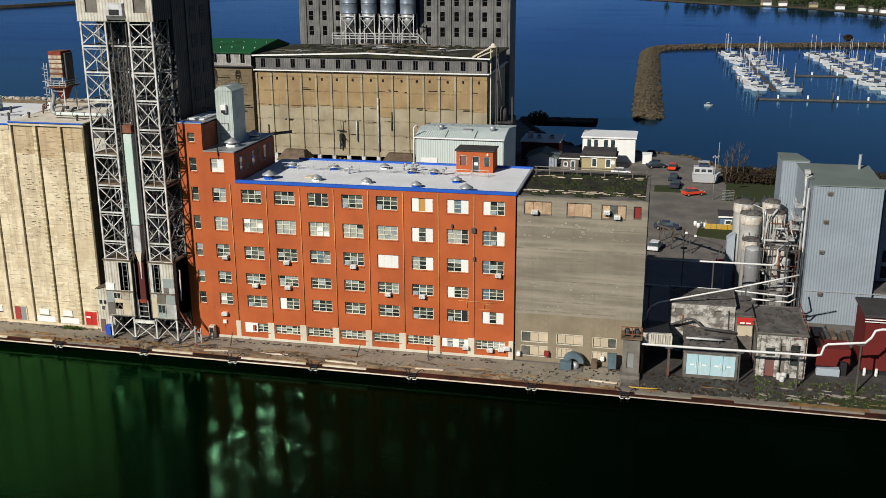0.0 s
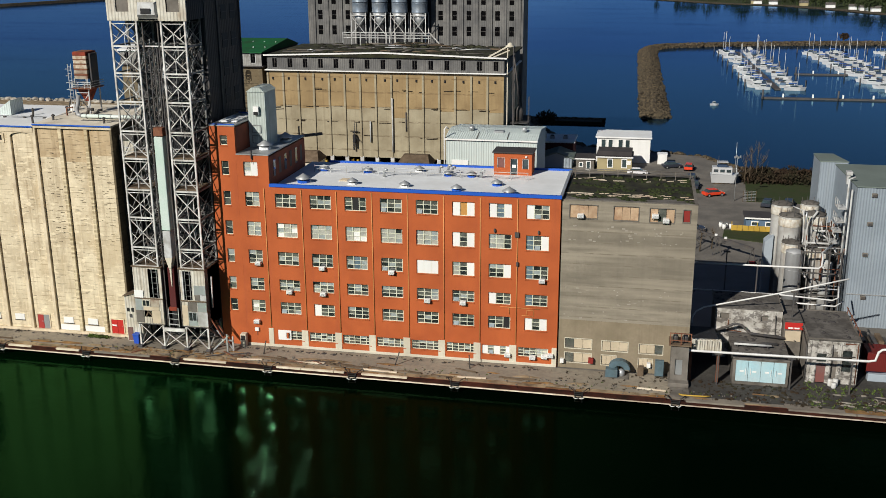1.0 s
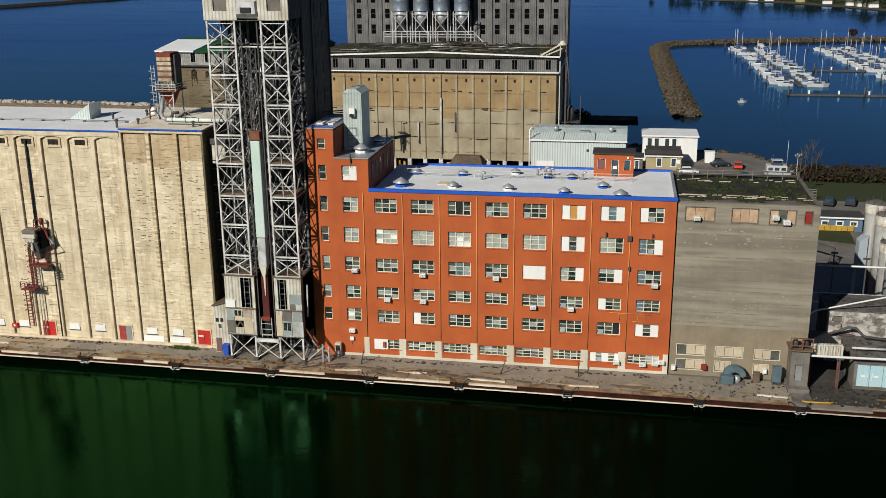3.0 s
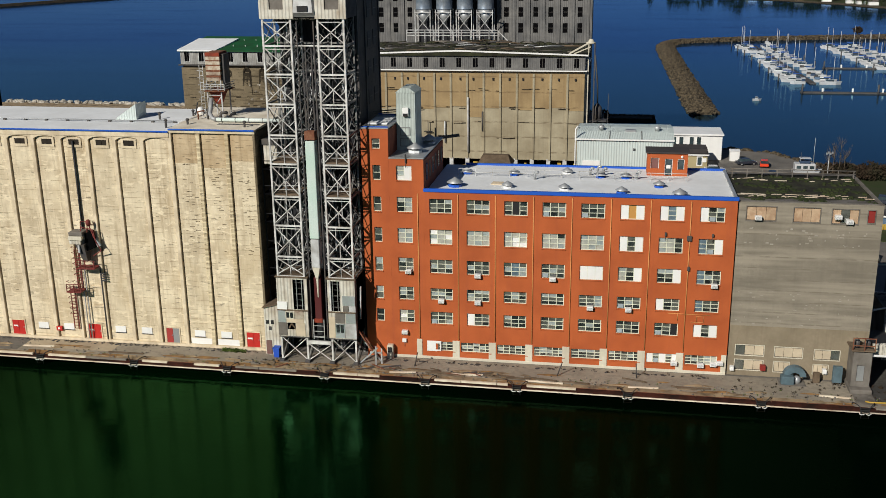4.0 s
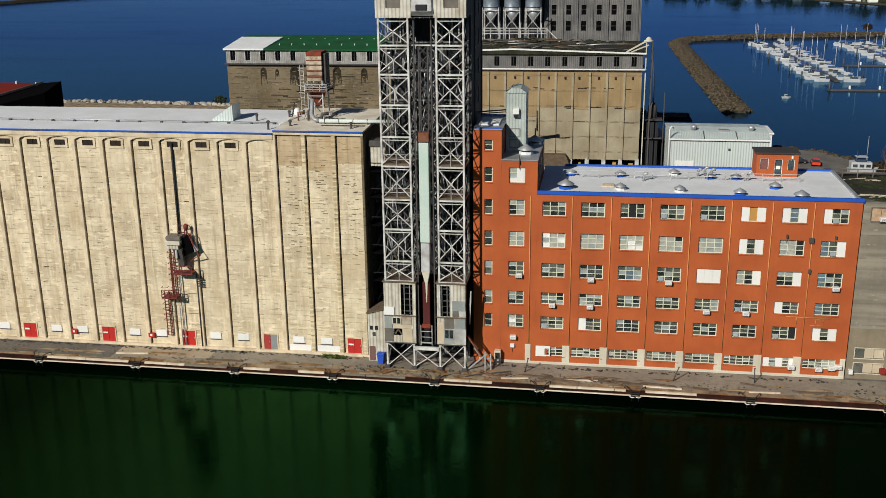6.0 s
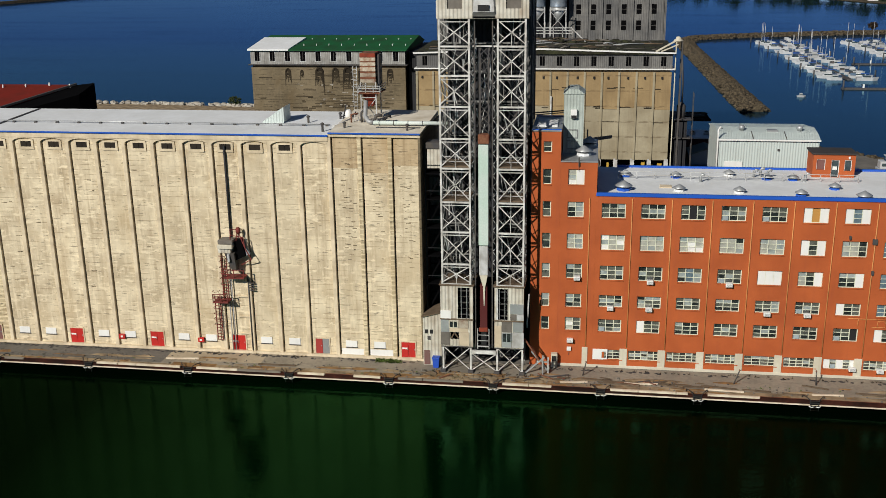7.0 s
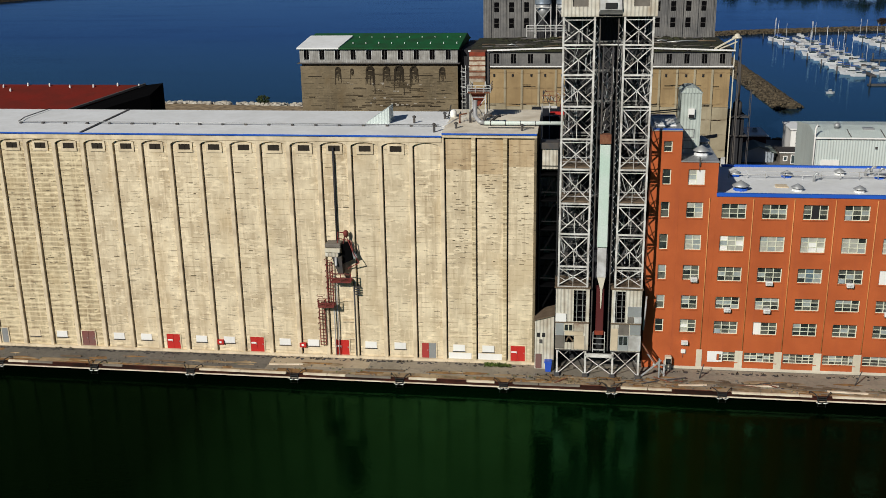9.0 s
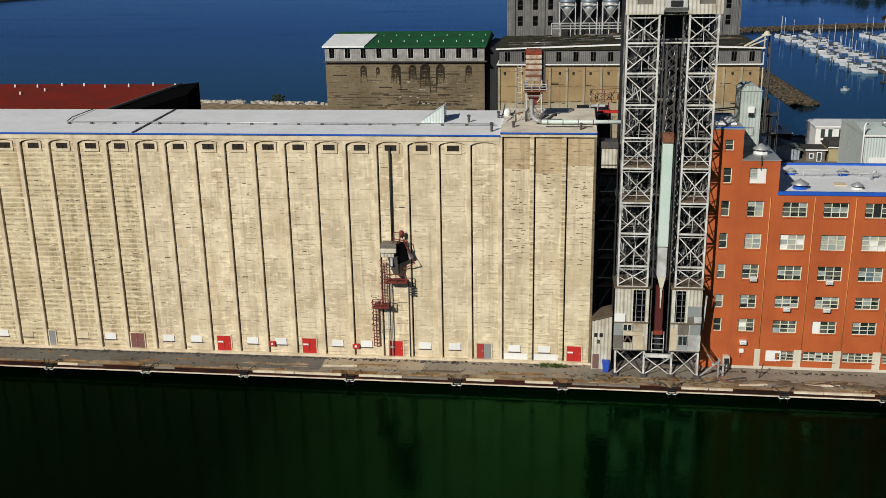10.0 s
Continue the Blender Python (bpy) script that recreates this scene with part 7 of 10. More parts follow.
        prism(bm, [(x0 - 0.4, y0 - 0.5, 25.95), (x1 + 0.4, y0 - 0.5, 25.95), (x1 + 0.4, y1, 25.95), (x0 - 0.4, y1, 25.95)],
              [(x0 - 0.4, y0 - 0.5, 26.2), (x1 + 0.4, y0 - 0.5, 26.2), (x1 + 0.4, y1 - 8, 27.8), (x0 - 0.4, y1 - 8, 27.8)])
        part("roof", bm, M[roof_m], e)
        bm = B()
        prism(bm, [(x0 - 0.45, y0 - 0.55, 26.0), (x0 + 8.6, y0 - 0.55, 26.0), (x0 + 9.2, y1 - 12.3, 27.4), (x0 - 0.45, y1 - 12.3, 27.4)],
              [(x0 - 0.45, y0 - 0.55, 26.32), (x0 + 8.6, y0 - 0.55, 26.32), (x0 + 9.2, y1 - 12.3, 27.7), (x0 - 0.45, y1 - 12.3, 27.7)])
        part("roof", bm, M["roof_white"], e, "white roof section")
    return e


random.seed(31)
back = rear_silo("rear_silo", -91.6, -40.2, 95.4, 121, "rear grain silo with ochre upper walls and a mossy low-pitched roof", "pale_tan", "moss", 4.6, 15, "tan", "grey_clad")
for k in range(16):
    bm = B()
    x = -91.3 + 50.8 * k / 15
    beam(bm, (x, 95.8, 0), (x, 95.8, 4.8), 0.8)
    part("column", bm, M["white_steel"], back)
# near-black block stands for the shade between the columns
bm = B()
box(bm, -91, -40.6, 99, 120, 0, 4.6)
part("undercroft", bm, M["void"], back)
bm = B()
for k in range(40):
    x = -90 + 49 * random.random()
    soft_box(bm, x, x + random.uniform(0.3, 1.0), 96.4 + 0.02 * k, 97.2 + 0.02 * k, 0, random.uniform(2.4, 4.0), 0.05)
tagged(part("stored_goods", bm, M["yellow"]), "yellow stored goods stacked under the rear silo", "stored goods", kind="stuff")
green = rear_silo("green_roof_silo", -128.8, -95.0, 100.8, 125, "grey-brown concrete silo with a pale gallery and green roof", "silo_grey", "green_roof", 0, 9, "silo_grey", "gallery_pale", gable=False)
rnd = random.Random(77)
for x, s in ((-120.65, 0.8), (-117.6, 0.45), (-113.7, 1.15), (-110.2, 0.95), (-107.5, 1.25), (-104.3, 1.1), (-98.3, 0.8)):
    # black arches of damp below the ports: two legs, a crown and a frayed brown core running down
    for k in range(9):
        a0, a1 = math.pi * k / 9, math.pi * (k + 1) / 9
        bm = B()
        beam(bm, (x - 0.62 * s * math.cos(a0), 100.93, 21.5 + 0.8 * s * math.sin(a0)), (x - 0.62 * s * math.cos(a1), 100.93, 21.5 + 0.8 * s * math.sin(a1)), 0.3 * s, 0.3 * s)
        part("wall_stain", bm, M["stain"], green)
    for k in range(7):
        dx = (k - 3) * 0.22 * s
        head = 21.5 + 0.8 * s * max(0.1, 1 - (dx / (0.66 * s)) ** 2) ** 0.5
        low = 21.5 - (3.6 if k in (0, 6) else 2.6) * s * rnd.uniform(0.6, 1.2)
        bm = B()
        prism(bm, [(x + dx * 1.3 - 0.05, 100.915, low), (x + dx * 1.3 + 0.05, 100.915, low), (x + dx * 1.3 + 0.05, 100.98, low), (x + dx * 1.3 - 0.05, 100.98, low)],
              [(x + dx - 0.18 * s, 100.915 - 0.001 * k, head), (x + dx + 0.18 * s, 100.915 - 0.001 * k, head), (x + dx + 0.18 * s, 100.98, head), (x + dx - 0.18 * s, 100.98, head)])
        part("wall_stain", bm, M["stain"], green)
    for k in range(3):
        z = 21.3 - 0.9 * k * s + rnd.uniform(-0.2, 0.2)
        bm = B()
        soft_box(bm, x - 0.4 * s, x + rnd.uniform(0.0, 0.5) * s, 100.90, 100.95, z, z + 0.13, 0.02)
        part("wall_scar", bm, M["silo_grey"], green)
for k in range(280):                                   # level cracks and damp seams, thickest below the middle ports
    z = 20.8 - 13 * rnd.random()
    x = rnd.gauss(-110, 2.6 + 0.5 * (20.8 - z)) if k % 4 else rnd.uniform(-128, -97)
    ln = rnd.uniform(0.6, 4.0)
    if not -128.2 < x < -95.6 - ln:
        continue
    bm = B()
    soft_box(bm, x, x + ln, 100.905 + 0.0002 * k, 100.98, z, z + rnd.choice((0.05, 0.07, 0.1, 0.14, 0.2, 0.28)), 0.02)
    part("wall_seam", bm, M["stain" if k % 4 == 0 else "damp_brown"], green)
for k in range(26):                                    # pale patched ports
    x, z = rnd.gauss(-109, 5), rnd.choice((18.6, 17.2, 15.6, 14.2)) + rnd.uniform(-0.25, 0.25)
    if not -127 < x < -97:
        continue
    bm = B()
    soft_box(bm, x, x + rnd.uniform(0.25, 0.8), 100.88, 100.95, z, z + rnd.uniform(0.12, 0.3), 0.03)
    part("wall_patch", bm, M["plaster"], green)
for k in range(9):
    for j in range(2):
        bm = B()
        lathe(bm, -118 + 2.8 * k, 105 + 7 * j, [(0.1, 26.4), (0.1, 26.9 + 0.5 * j), (0.15, 27.0 + 0.5 * j)], 6)
        part("vent_pipe", bm, M["white"], green)
hoist = thing("wall_hoist", (-72.4, 95.3, 8), "black steel hoist bracket hanging on the rear silo wall", "hoist")
bm = B()
soft_box(bm, -72.75, -72.1, 94.5, 95.2, 7.9, 9.6, 0.08)
part("hoist_block", bm, M["black"], hoist)
for x, z0, z1, m in ((-72.6, 6.2, 7.9, "black"), (-72.2, 6.8, 7.9, "black"), (-72.4, 9.6, 12.4, "dark_steel")):
    bm = B()
    beam(bm, (x, 94.9, z0), (x, 94.9, z1), 0.28 if m == "black" else 0.12)
    part("hanger", bm, M[m], hoist)
bm = B()
beam(bm, (-73.3, 94.9, 10.3), (-71.5, 94.9, 10.3), 0.2)
part("arm", bm, M["black"], hoist)
bm = B()
beam(bm, (-72.1, 94.7, 9.0), (-71.2, 94.7, 8.2), 0.16)
part("hook", bm, M["black"], hoist)
for x, z0, z1 in ((-68.9, 8.0, 12.5), (-64.0, 6.0, 17.5), (-61.0, 10.5, 14.6)):
    bm = B()
    tube(bm, [(x, 95.2, z0), (x, 95.2, z1)], 0.16, 6)
    part("wall_pipe", bm, M["white_steel" if x < -62 else "dark_steel"], back)
rnd = random.Random(95)
for k in range(54):                                    # cracks along the pour joints and dark runs under the ports
    x, z = rnd.uniform(-90.5, -43), rnd.choice((19.0, 15.3, 12.2, 9.1)) + rnd.uniform(-0.25, 0.25)
    bm = B()
    soft_box(bm, x, min(x + rnd.uniform(0.5, 2.4), -41.5), 95.45, 95.58, z, z + rnd.uniform(0.06, 0.16), 0.01)
    part("wall_seam", bm, M["stain"], back)
# link roof and stair between the two silos
bm = B()
box(bm, -94.6, -92.2, 103, 124, 0, 25.5)
tagged(part("link_block", bm, M["dark_metal"]), "dark metal link block between the rear silos", "link block")

# tall head house behind
head = thing("head_house", (-66, 135, 0), "tall grey clad head house with columns of dark windows", "head house")
HY = 124.0
cols = [-88.6, -85.2, -81.8, -59.3, -56.0, -52.6, -49.2, -45.9, -42.6]
rows_z = [28.2 + 3.55 * k for k in range(3)]
holes = [(x - 0.55, x + 0.55, z, z + 2.15) for x in cols for z in rows_z]
bm = B()
wall_with_openings(bm, -91.6, -39.9, 0, 38.4, HY, HY + 0.4, holes)
part("front_wall", bm, M["grey_clad"], head)
bm = B()
box(bm, -91.6, -39.9, HY + 0.404, 133, 0, 38.3)
part("building_body", bm, M["grey_clad"], head)
for h in holes:
    bm = B()
    box(bm, h[0], h[1], HY + 0.2, HY + 0.26, h[2], h[3])
    g = part("window", bm, M["void"], head)
    bm = B()
    beam(bm, (h[0], HY + 0.16, h[2] + 1.05), (h[1], HY + 0.16, h[2] + 1.05), 0.09)
    part("window_bar", bm, M["dark_steel"], g)
for x in (-90.2, -86.9, -83.5, -80.1, -61.0, -57.6, -54.3, -50.9, -47.5, -44.2, -40.9):
    bm = B()
    soft_box(bm, x - 0.45, x + 0.45, HY - 0.25, HY, 26, 38.4, 0.03)
    part("pier", bm, M["grey_clad"], head)
bm = B()
soft_box(bm, -80.2, -61.2, HY - 0.06, HY, 26, 38.4, 0.02)
part("recess_wall", bm, M["dark_metal"], head)
# four bins on a steel frame in front of it
for k in range(4):
    x = -78.0 + 4.75 * k
    e = thing("hopper_bin", (x, 121.5, 26.3), "round blue-grey steel hopper bin on a braced frame", "hopper bin", "hopper bins on the rear roof")
    for j in range(4):
        bm = B()
        z = 33.6 + 2.3 * j
        lathe(bm, x, 121.5, [(1.85, z), (1.9, z + 0.1), (1.85, z + 0.2), (1.85, z + 2.1), (1.9, z + 2.2)], 18)
        part("ring", bm, M["bin_steel"], e)
    bm = B()
    lathe(bm, x, 121.5, [(0.35, 30.2), (1.75, 33.5)], 16)
    part("cone", bm, M["steel"], e)
    for sx_ in (-1.75, 1.75):
        for y in (119.8, 123.2):
            bm = B()
            beam(bm, (x + sx_, y, 26.3), (x + sx_, y, 33.6), 0.18)
            part("leg", bm, M["white_steel"], e)
    for y in (119.8,):
        for a, b in ((28.6, 32.8), (32.8, 28.6)):
            bm = B()
            beam(bm, (x - 1.75, y, a), (x + 1.75, y, b), 0.12)
            part("brace", bm, M["white_steel"], e)
        bm = B()
        beam(bm, (x - 1.9, y, 33.0), (x + 1.9, y, 33.0), 0.2)
        part("rail", bm, M["white_steel"], e)
e = thing("bin_platform", (-71, 120, 26.3), "white steel platform with railings under the hopper bins", "platform")
for z in (28.0, 28.6, 29.2):
    bm = B()
    beam(bm, (-81.5, 118.6, z), (-60.5, 118.6, z), 0.16)
    part("rail", bm, M["white_steel"], e)
for k in range(11):
    bm = B()
    x = -81.5 + 2.1 * k
    beam(bm, (x, 118.6, 26.2), (x, 118.6, 29.2), 0.16)
    part("post", bm, M["white_steel"], e)
bm = B()
beam(bm, (-60.5, 118.6, 29.0), (-57.5, 116.5, 26.4), 0.2)
part("stair", bm, M["white_steel"], e)
# pipes and timbers lying on the rear roof
random.seed(12)
for k in range(70):
    x, y = random.uniform(-89, -43), random.uniform(97, 118)
    z = 26.35 + 0.62 * (1 - abs(x + 65.9) / 25)
    dx, dy = random.uniform(-3.4, 3.4), random.uniform(-0.7, 0.7)
    bm = B()
    tube(bm, [(x - dx, y - dy, z), (x, y + 0.1, z + random.uniform(0, 0.3)), (x + dx, y + dy, z + 0.1)], random.uniform(0.06, 0.2), 6)
    tagged(part("roof_pipe", bm, M[random.choice(("steel", "timber", "dark_steel", "dark_steel", "concrete"))]), "old pipe or timber lying on the mossy rear roof", "pipe", "pipes on the rear roof")
bm = B()
for k in range(420):
    x, y = random.uniform(-90.5, -41.5), random.uniform(95.6, 119)
    if noise.noise((x * 0.16, y * 0.2, 7)) < 0.02:
        continue
    z = 26.2 + 0.75 * (1 - abs(x + 65.9) / 25.7)
    r, h = random.uniform(0.3, 1.1), random.uniform(0.1, 0.35)
    lathe(bm, x, y, [(r, z - 0.1), (r * 0.8, z + h * 0.7), (r * 0.2, z + h)], 6)
tagged(part("moss", bm, M["moss"]), "clumps of dark moss and weeds on the rear roof", "moss", kind="stuff")
# corner spout tower of the rear silo
e = thing("corner_leg", (-38.8, 97, 0), "cream steel spout and braced frame at the rear silo corner", "spout frame")
for x, y in ((-39.6, 96.0), (-38.4, 96.0), (-38.4, 98.0)):
    bm = B()
    beam(bm, (x, y, 0), (x, y, 28.4), 0.2)
    part("post", bm, M["cream"] if x < -39 else M["dark_steel"], e)
bm = B()
beam(bm, (-43.5, 96.0, 26.4), (-39.6, 96.0, 28.6), 0.3)
beam(bm, (-42.5, 96.0, 26.4), (-39.2, 96.0, 27.8), 0.22)
part("brace", bm, M["cream"], e)
bm = B()
lathe(bm, -39.2, 96.6, [(0.95, 28.4), (0.95, 28.65), (0.55, 28.8), (0.5, 29.1), (0.2, 29.3)], 12)
part("cap", bm, M["cream"], e)
bm = B()
tube(bm, [(-38.3, 97, 26), (-37.7, 98.5, 20), (-37.6, 99.5, 16)], 0.16, 8)
part("spout", bm, M["dark_steel"], e)
e = thing("side_bins", (-37, 103, 0), "dark steel bin tower beside the rear silo", "bin tower")
bm = B()
box(bm, -39.5, -36.4, 98.5, 112, 0, 12.0)
part("lower_block", bm, M["dark_metal"], e)
bm = B()
lathe(bm, -37.6, 100.5, [(0.9, 12.0), (0.9, 15.0), (0.3, 15.8)], 14)
part("bin", bm, M["dark_steel"], e)
bm = B()
for k in range(8):
    beam(bm, (-35.4, 98, 8 + 1.2 * k), (-35.4, 99.6, 8 + 1.2 * k), 0.06)
for y in (98, 99.6):
    beam(bm, (-35.4, y, 0), (-35.4, y, 18), 0.1)
part("ladder", bm, M["dark_steel"], e)
for z in (8.6, 12.4):
    bm = B()
    soft_box(bm, -39.4, -35.6, 97.8, 101, z, z + 0.2, 0.05)
    part("gallery", bm, M["dark_steel"], e)
e = thing("roof_machine", (-73.5, 26, 0), "rusty skeletal screening machine with a red trough behind the silo", "screening machine")
bm = B()
box(bm, -76.6, -72.2, 24, 32, 0, 25.2)
part("block", bm, M["dark_metal"], e)
for x in (-74.9, -74.0, -73.1, -72.2, -71.3):           # open hoops of the old drum
    bm = B()
    tube(bm, [(x, 25.3 - 1.25 * math.cos(t * math.pi / 8), 26.9 + (1.0 + 0.5 * math.sin(x * 3)) * math.sin(t * math.pi / 8)) for t in range(9)], 0.06, 6)
    part("hoop", bm, M["dark_steel" if x < -73.5 else "rust"], e)
for a, z in ((24.1, 27.1), (24.3, 27.9), (25.2, 28.3), (26.3, 27.6)):
    bm = B()
    beam(bm, (-75.0, a, z), (-71.2, a, z + 0.2), 0.08)
    part("bar", bm, M["rust"], e)
rnd = random.Random(12)
for k in range(22):
    a = (rnd.uniform(-74.9, -71.9), rnd.uniform(24.0, 25.4), rnd.uniform(26.9, 27.9))
    t = rnd.uniform(0.2, 2.9)
    bm = B()
    tube(bm, [a, (a[0] + 0.7 * math.cos(t), a[1], a[2] + 0.7 * math.sin(t))], rnd.choice((0.04, 0.06)), 5)
    part("rod", bm, M[rnd.choice(("white_steel", "dark_steel", "rust", "board", "black"))], e)
bm = B()
soft_box(bm, -75.1, -73.0, 23.7, 24.1, 26.3, 26.6, 0.03)
part("tray", bm, M["white_steel"], e)
bm = B()
soft_box(bm, -73.9, -71.0, 23.5, 24.1, 25.5, 25.85, 0.03)
part("red_trough", bm, M["red_door"], e, "bright red trough")
for x in (-75.0, -74.0, -72.6, -71.3):
    bm = B()
    beam(bm, (x, 23.6, 22), (x, 23.6, 26.9), 0.11)
    part("leg", bm, M["white_steel" if x < -73 else "dark_red"], e)

# red-roofed shed by the silo, its roof cut off askew; a near-black block paints its shaded end
e = thing("red_roof_shed", (-165, 30, 0), "long dark shed with a rust-red roof and small white vents", "shed")
shed_plan = [(-240, 17.5), (-154.2, 17.5), (-138.0, 42.2), (-240, 42.2)]


def shed_z(y):
    return 21.7 + 0.2 * (y - 17.5)


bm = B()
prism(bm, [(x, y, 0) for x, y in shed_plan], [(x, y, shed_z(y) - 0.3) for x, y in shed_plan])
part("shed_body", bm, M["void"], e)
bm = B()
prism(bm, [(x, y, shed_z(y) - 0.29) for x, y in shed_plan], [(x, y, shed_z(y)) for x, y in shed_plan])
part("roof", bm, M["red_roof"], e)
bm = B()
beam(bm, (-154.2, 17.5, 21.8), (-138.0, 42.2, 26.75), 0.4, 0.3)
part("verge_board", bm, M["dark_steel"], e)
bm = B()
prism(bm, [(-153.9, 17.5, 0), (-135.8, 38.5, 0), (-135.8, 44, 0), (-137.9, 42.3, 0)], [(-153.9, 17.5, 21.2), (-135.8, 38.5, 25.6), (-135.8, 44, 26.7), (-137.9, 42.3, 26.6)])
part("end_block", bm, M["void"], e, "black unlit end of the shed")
for k in range(14):
    x, y = -138.6 - 3.75 * k, 41.2 + 0.5 * math.sin(k * 1.7)
    bm = B()
    lathe(bm, x, y, [(0.16, shed_z(y) - 0.1), (0.14, shed_z(y) + 0.3), (0.05, shed_z(y) + 0.5)], 8)
    part("vent", bm, M["white"], e)
for x, y in ((-159.0, 39.1), (-162.3, 37.6), (-170.4, 39.0), (-178.0, 37.8)):
    bm = B()
    lathe(bm, x, y, [(0.16, shed_z(y) - 0.1), (0.14, shed_z(y) + 0.3), (0.05, shed_z(y) + 0.5)], 8)
    part("vent", bm, M["white"], e)

# ---- white metal building and tanks ----
def flat_block(e, x0, x1, y0, y1, z0, z1, wall, roof, rim=0.15):
    bm = B()
    soft_box(bm, x0, x1, y0, y1, z0, z1, 0.04)
    part("wall", bm, M[wall], e)
    bm = B()
    soft_box(bm, x0 - rim, x1 + rim, y0 - rim, y1 + rim, z1, z1 + 0.18, 0.03)
    part("roof", bm, M[roof], e)


wb = thing("metal_mill", (19, 30, 0), "tall pale grey ribbed metal mill building with a grey-green flat roof", "mill building")
bm = B()
prism(bm, [(15.55, 20.6, 0), (24.1, 20.6, 0), (24.3, 33.6, 0), (15.0, 33.6, 0)], [(15.55, 20.6, 18.75), (24.1, 20.6, 18.75), (24.3, 33.6, 18.9), (15.0, 33.6, 18.9)])
part("wall", bm, M["pale_metal"], wb)
bm = B()
prism(bm, [(15.42, 20.45, 18.76), (24.22, 20.45, 18.76), (24.4, 33.7, 18.91), (14.88, 33.7, 18.91)], [(15.42, 20.45, 18.9), (24.22, 20.45, 18.9), (24.4, 33.7, 19.05), (14.88, 33.7, 19.05)])
part("roof", bm, M["roof_grey_green"], wb)
bm = B()
prism(bm, [(12.95, 33.75, 0), (16.6, 33.75, 0), (15.4, 39.3, 0), (12.85, 39.3, 0)], [(12.95, 33.75, 19.2), (16.6, 33.75, 19.2), (15.4, 39.3, 19.2), (12.85, 39.3, 19.2)])
part("wall", bm, M["pale_metal"], wb)
bm = B()
prism(bm, [(12.85, 33.72, 19.21), (16.7, 33.72, 19.21), (15.5, 39.4, 19.21), (12.75, 39.4, 19.21)], [(12.85, 33.72, 19.36), (16.7, 33.72, 19.36), (15.5, 39.4, 19.36), (12.75, 39.4, 19.36)])
part("roof", bm, M["roof_grey_green"], wb)
for x, z in ((17.6, 17.55), (17.45, 13.8), (17.3, 9.7), (17.65, 3.9)):
    bm = B()
    soft_box(bm, x - 0.32, x + 0.32, 20.35, 20.6, z, z + 0.5, 0.03)
    v = part("wall_vent", bm, M["concrete"], wb)
    bm = B()
    soft_box(bm, x - 0.22, x + 0.22, 20.3, 20.349, z + 0.08, z + 0.36, 0.01)
    part("louvre", bm, M["dark_steel"], v)
bm = B()
soft_box(bm, 15.6, 40, 20.5, 20.59, 4.45, 4.6, 0.02)
part("band", bm, M["steel"], wb)
bm = B()
lathe(bm, 22.7, 31, [(0.2, 18.9), (0.2, 21.0), (0.28, 21.05)], 8)
part("flue", bm, M["steel"], wb)
bm = B()
soft_box(bm, 15.05, 15.45, 25.4, 26.2, 18.0, 19.2, 0.02)
soft_box(bm, 14.95, 15.7, 25.3, 26.3, 19.2, 19.7, 0.03)
part("vent_box", bm, M["white_steel"], wb)
annex = thing("mill_annex", (32, 30, 0), "lower pale grey ribbed metal annex with dark loading bays", "annex")
flat_block(annex, 24.42, 44, 20.65, 26, 0, 4.55, "pale_metal", "flat_roof", 0.0)
flat_block(annex, 25.4, 44, 26.1, 40, 0, 15.6, "pale_metal", "roof_grey_green", 0.1)
for z in (5.2, 7.4):
    bm = B()
    soft_box(bm, 26, 40, 25.98, 26.08, z, z + 1.6, 0.02)
    part("louvre_band", bm, M["dark_metal"], annex)

TANKS = [(8.0, 30.6, 1.4, 13.7, "tank", 0), (8.75, 27.4, 1.45, 12.9, "tank", 0), (12.0, 28.0, 1.42, 13.1, "tank", 0), (11.7, 31.2, 1.2, 13.8, "tank", 0), (8.75, 24.7, 1.2, 9.9, "tank", 0),
         (8.95, 22.2, 1.12, 9.3, "bare_steel", 0), (12.2, 24.2, 1.45, 9.4, "tank", 0), (13.0, 21.9, 0.75, 8.0, "white_steel", 0), (14.2, 28.3, 0.75, 11.5, "dark_steel", 0)]
for x, y, r, z, m, d in TANKS:
    e = thing("storage_tank", (x, y, 0), "upright " + {"tank": "stained white", "bare_steel": "bare steel", "white_steel": "slim white", "dark_steel": "dark steel"}[m] + " storage tank among pipes", "tank", "storage tanks")
    bm = B()
    lathe(bm, x, y, [(r, 0.0), (r, z - d), (r * 1.02, z - d + 0.06)], 24)
    part("shell", bm, M[m], e)
    bm = B()
    lathe(bm, x, y, [(r * 1.03, z - d + 0.06), (r * 1.03, z - d + 0.2), (r * 0.3, z - d + 0.5), (r * 0.1, z - d + 0.55)], 24)
    part("lid", bm, M["flat_roof"] if m == "tank" else M[m], e)
    for k in range(3 if m == "bare_steel" else 0):
        bm = B()
        zz = (z - d) * (k + 1) / 4
        lathe(bm, x, y, [(r * 1.0, zz), (r * 1.012, zz + 0.04), (r * 1.0, zz + 0.08)], 24)
        part("hoop", bm, M[m], e)
    if m == "tank":
        bm = B()
        lathe(bm, x, y, [(r * 1.04, z - 1.3), (r * 1.05, z - 1.25), (r * 1.05, z - 0.25), (r * 1.04, z - 0.2)], 24)
        part("collar", bm, M["rust_collar"], e, "rust-streaked collar under the lid")
        for k in range(8):
            t = 2 * math.pi * k / 8 + 0.2
            bm = B()
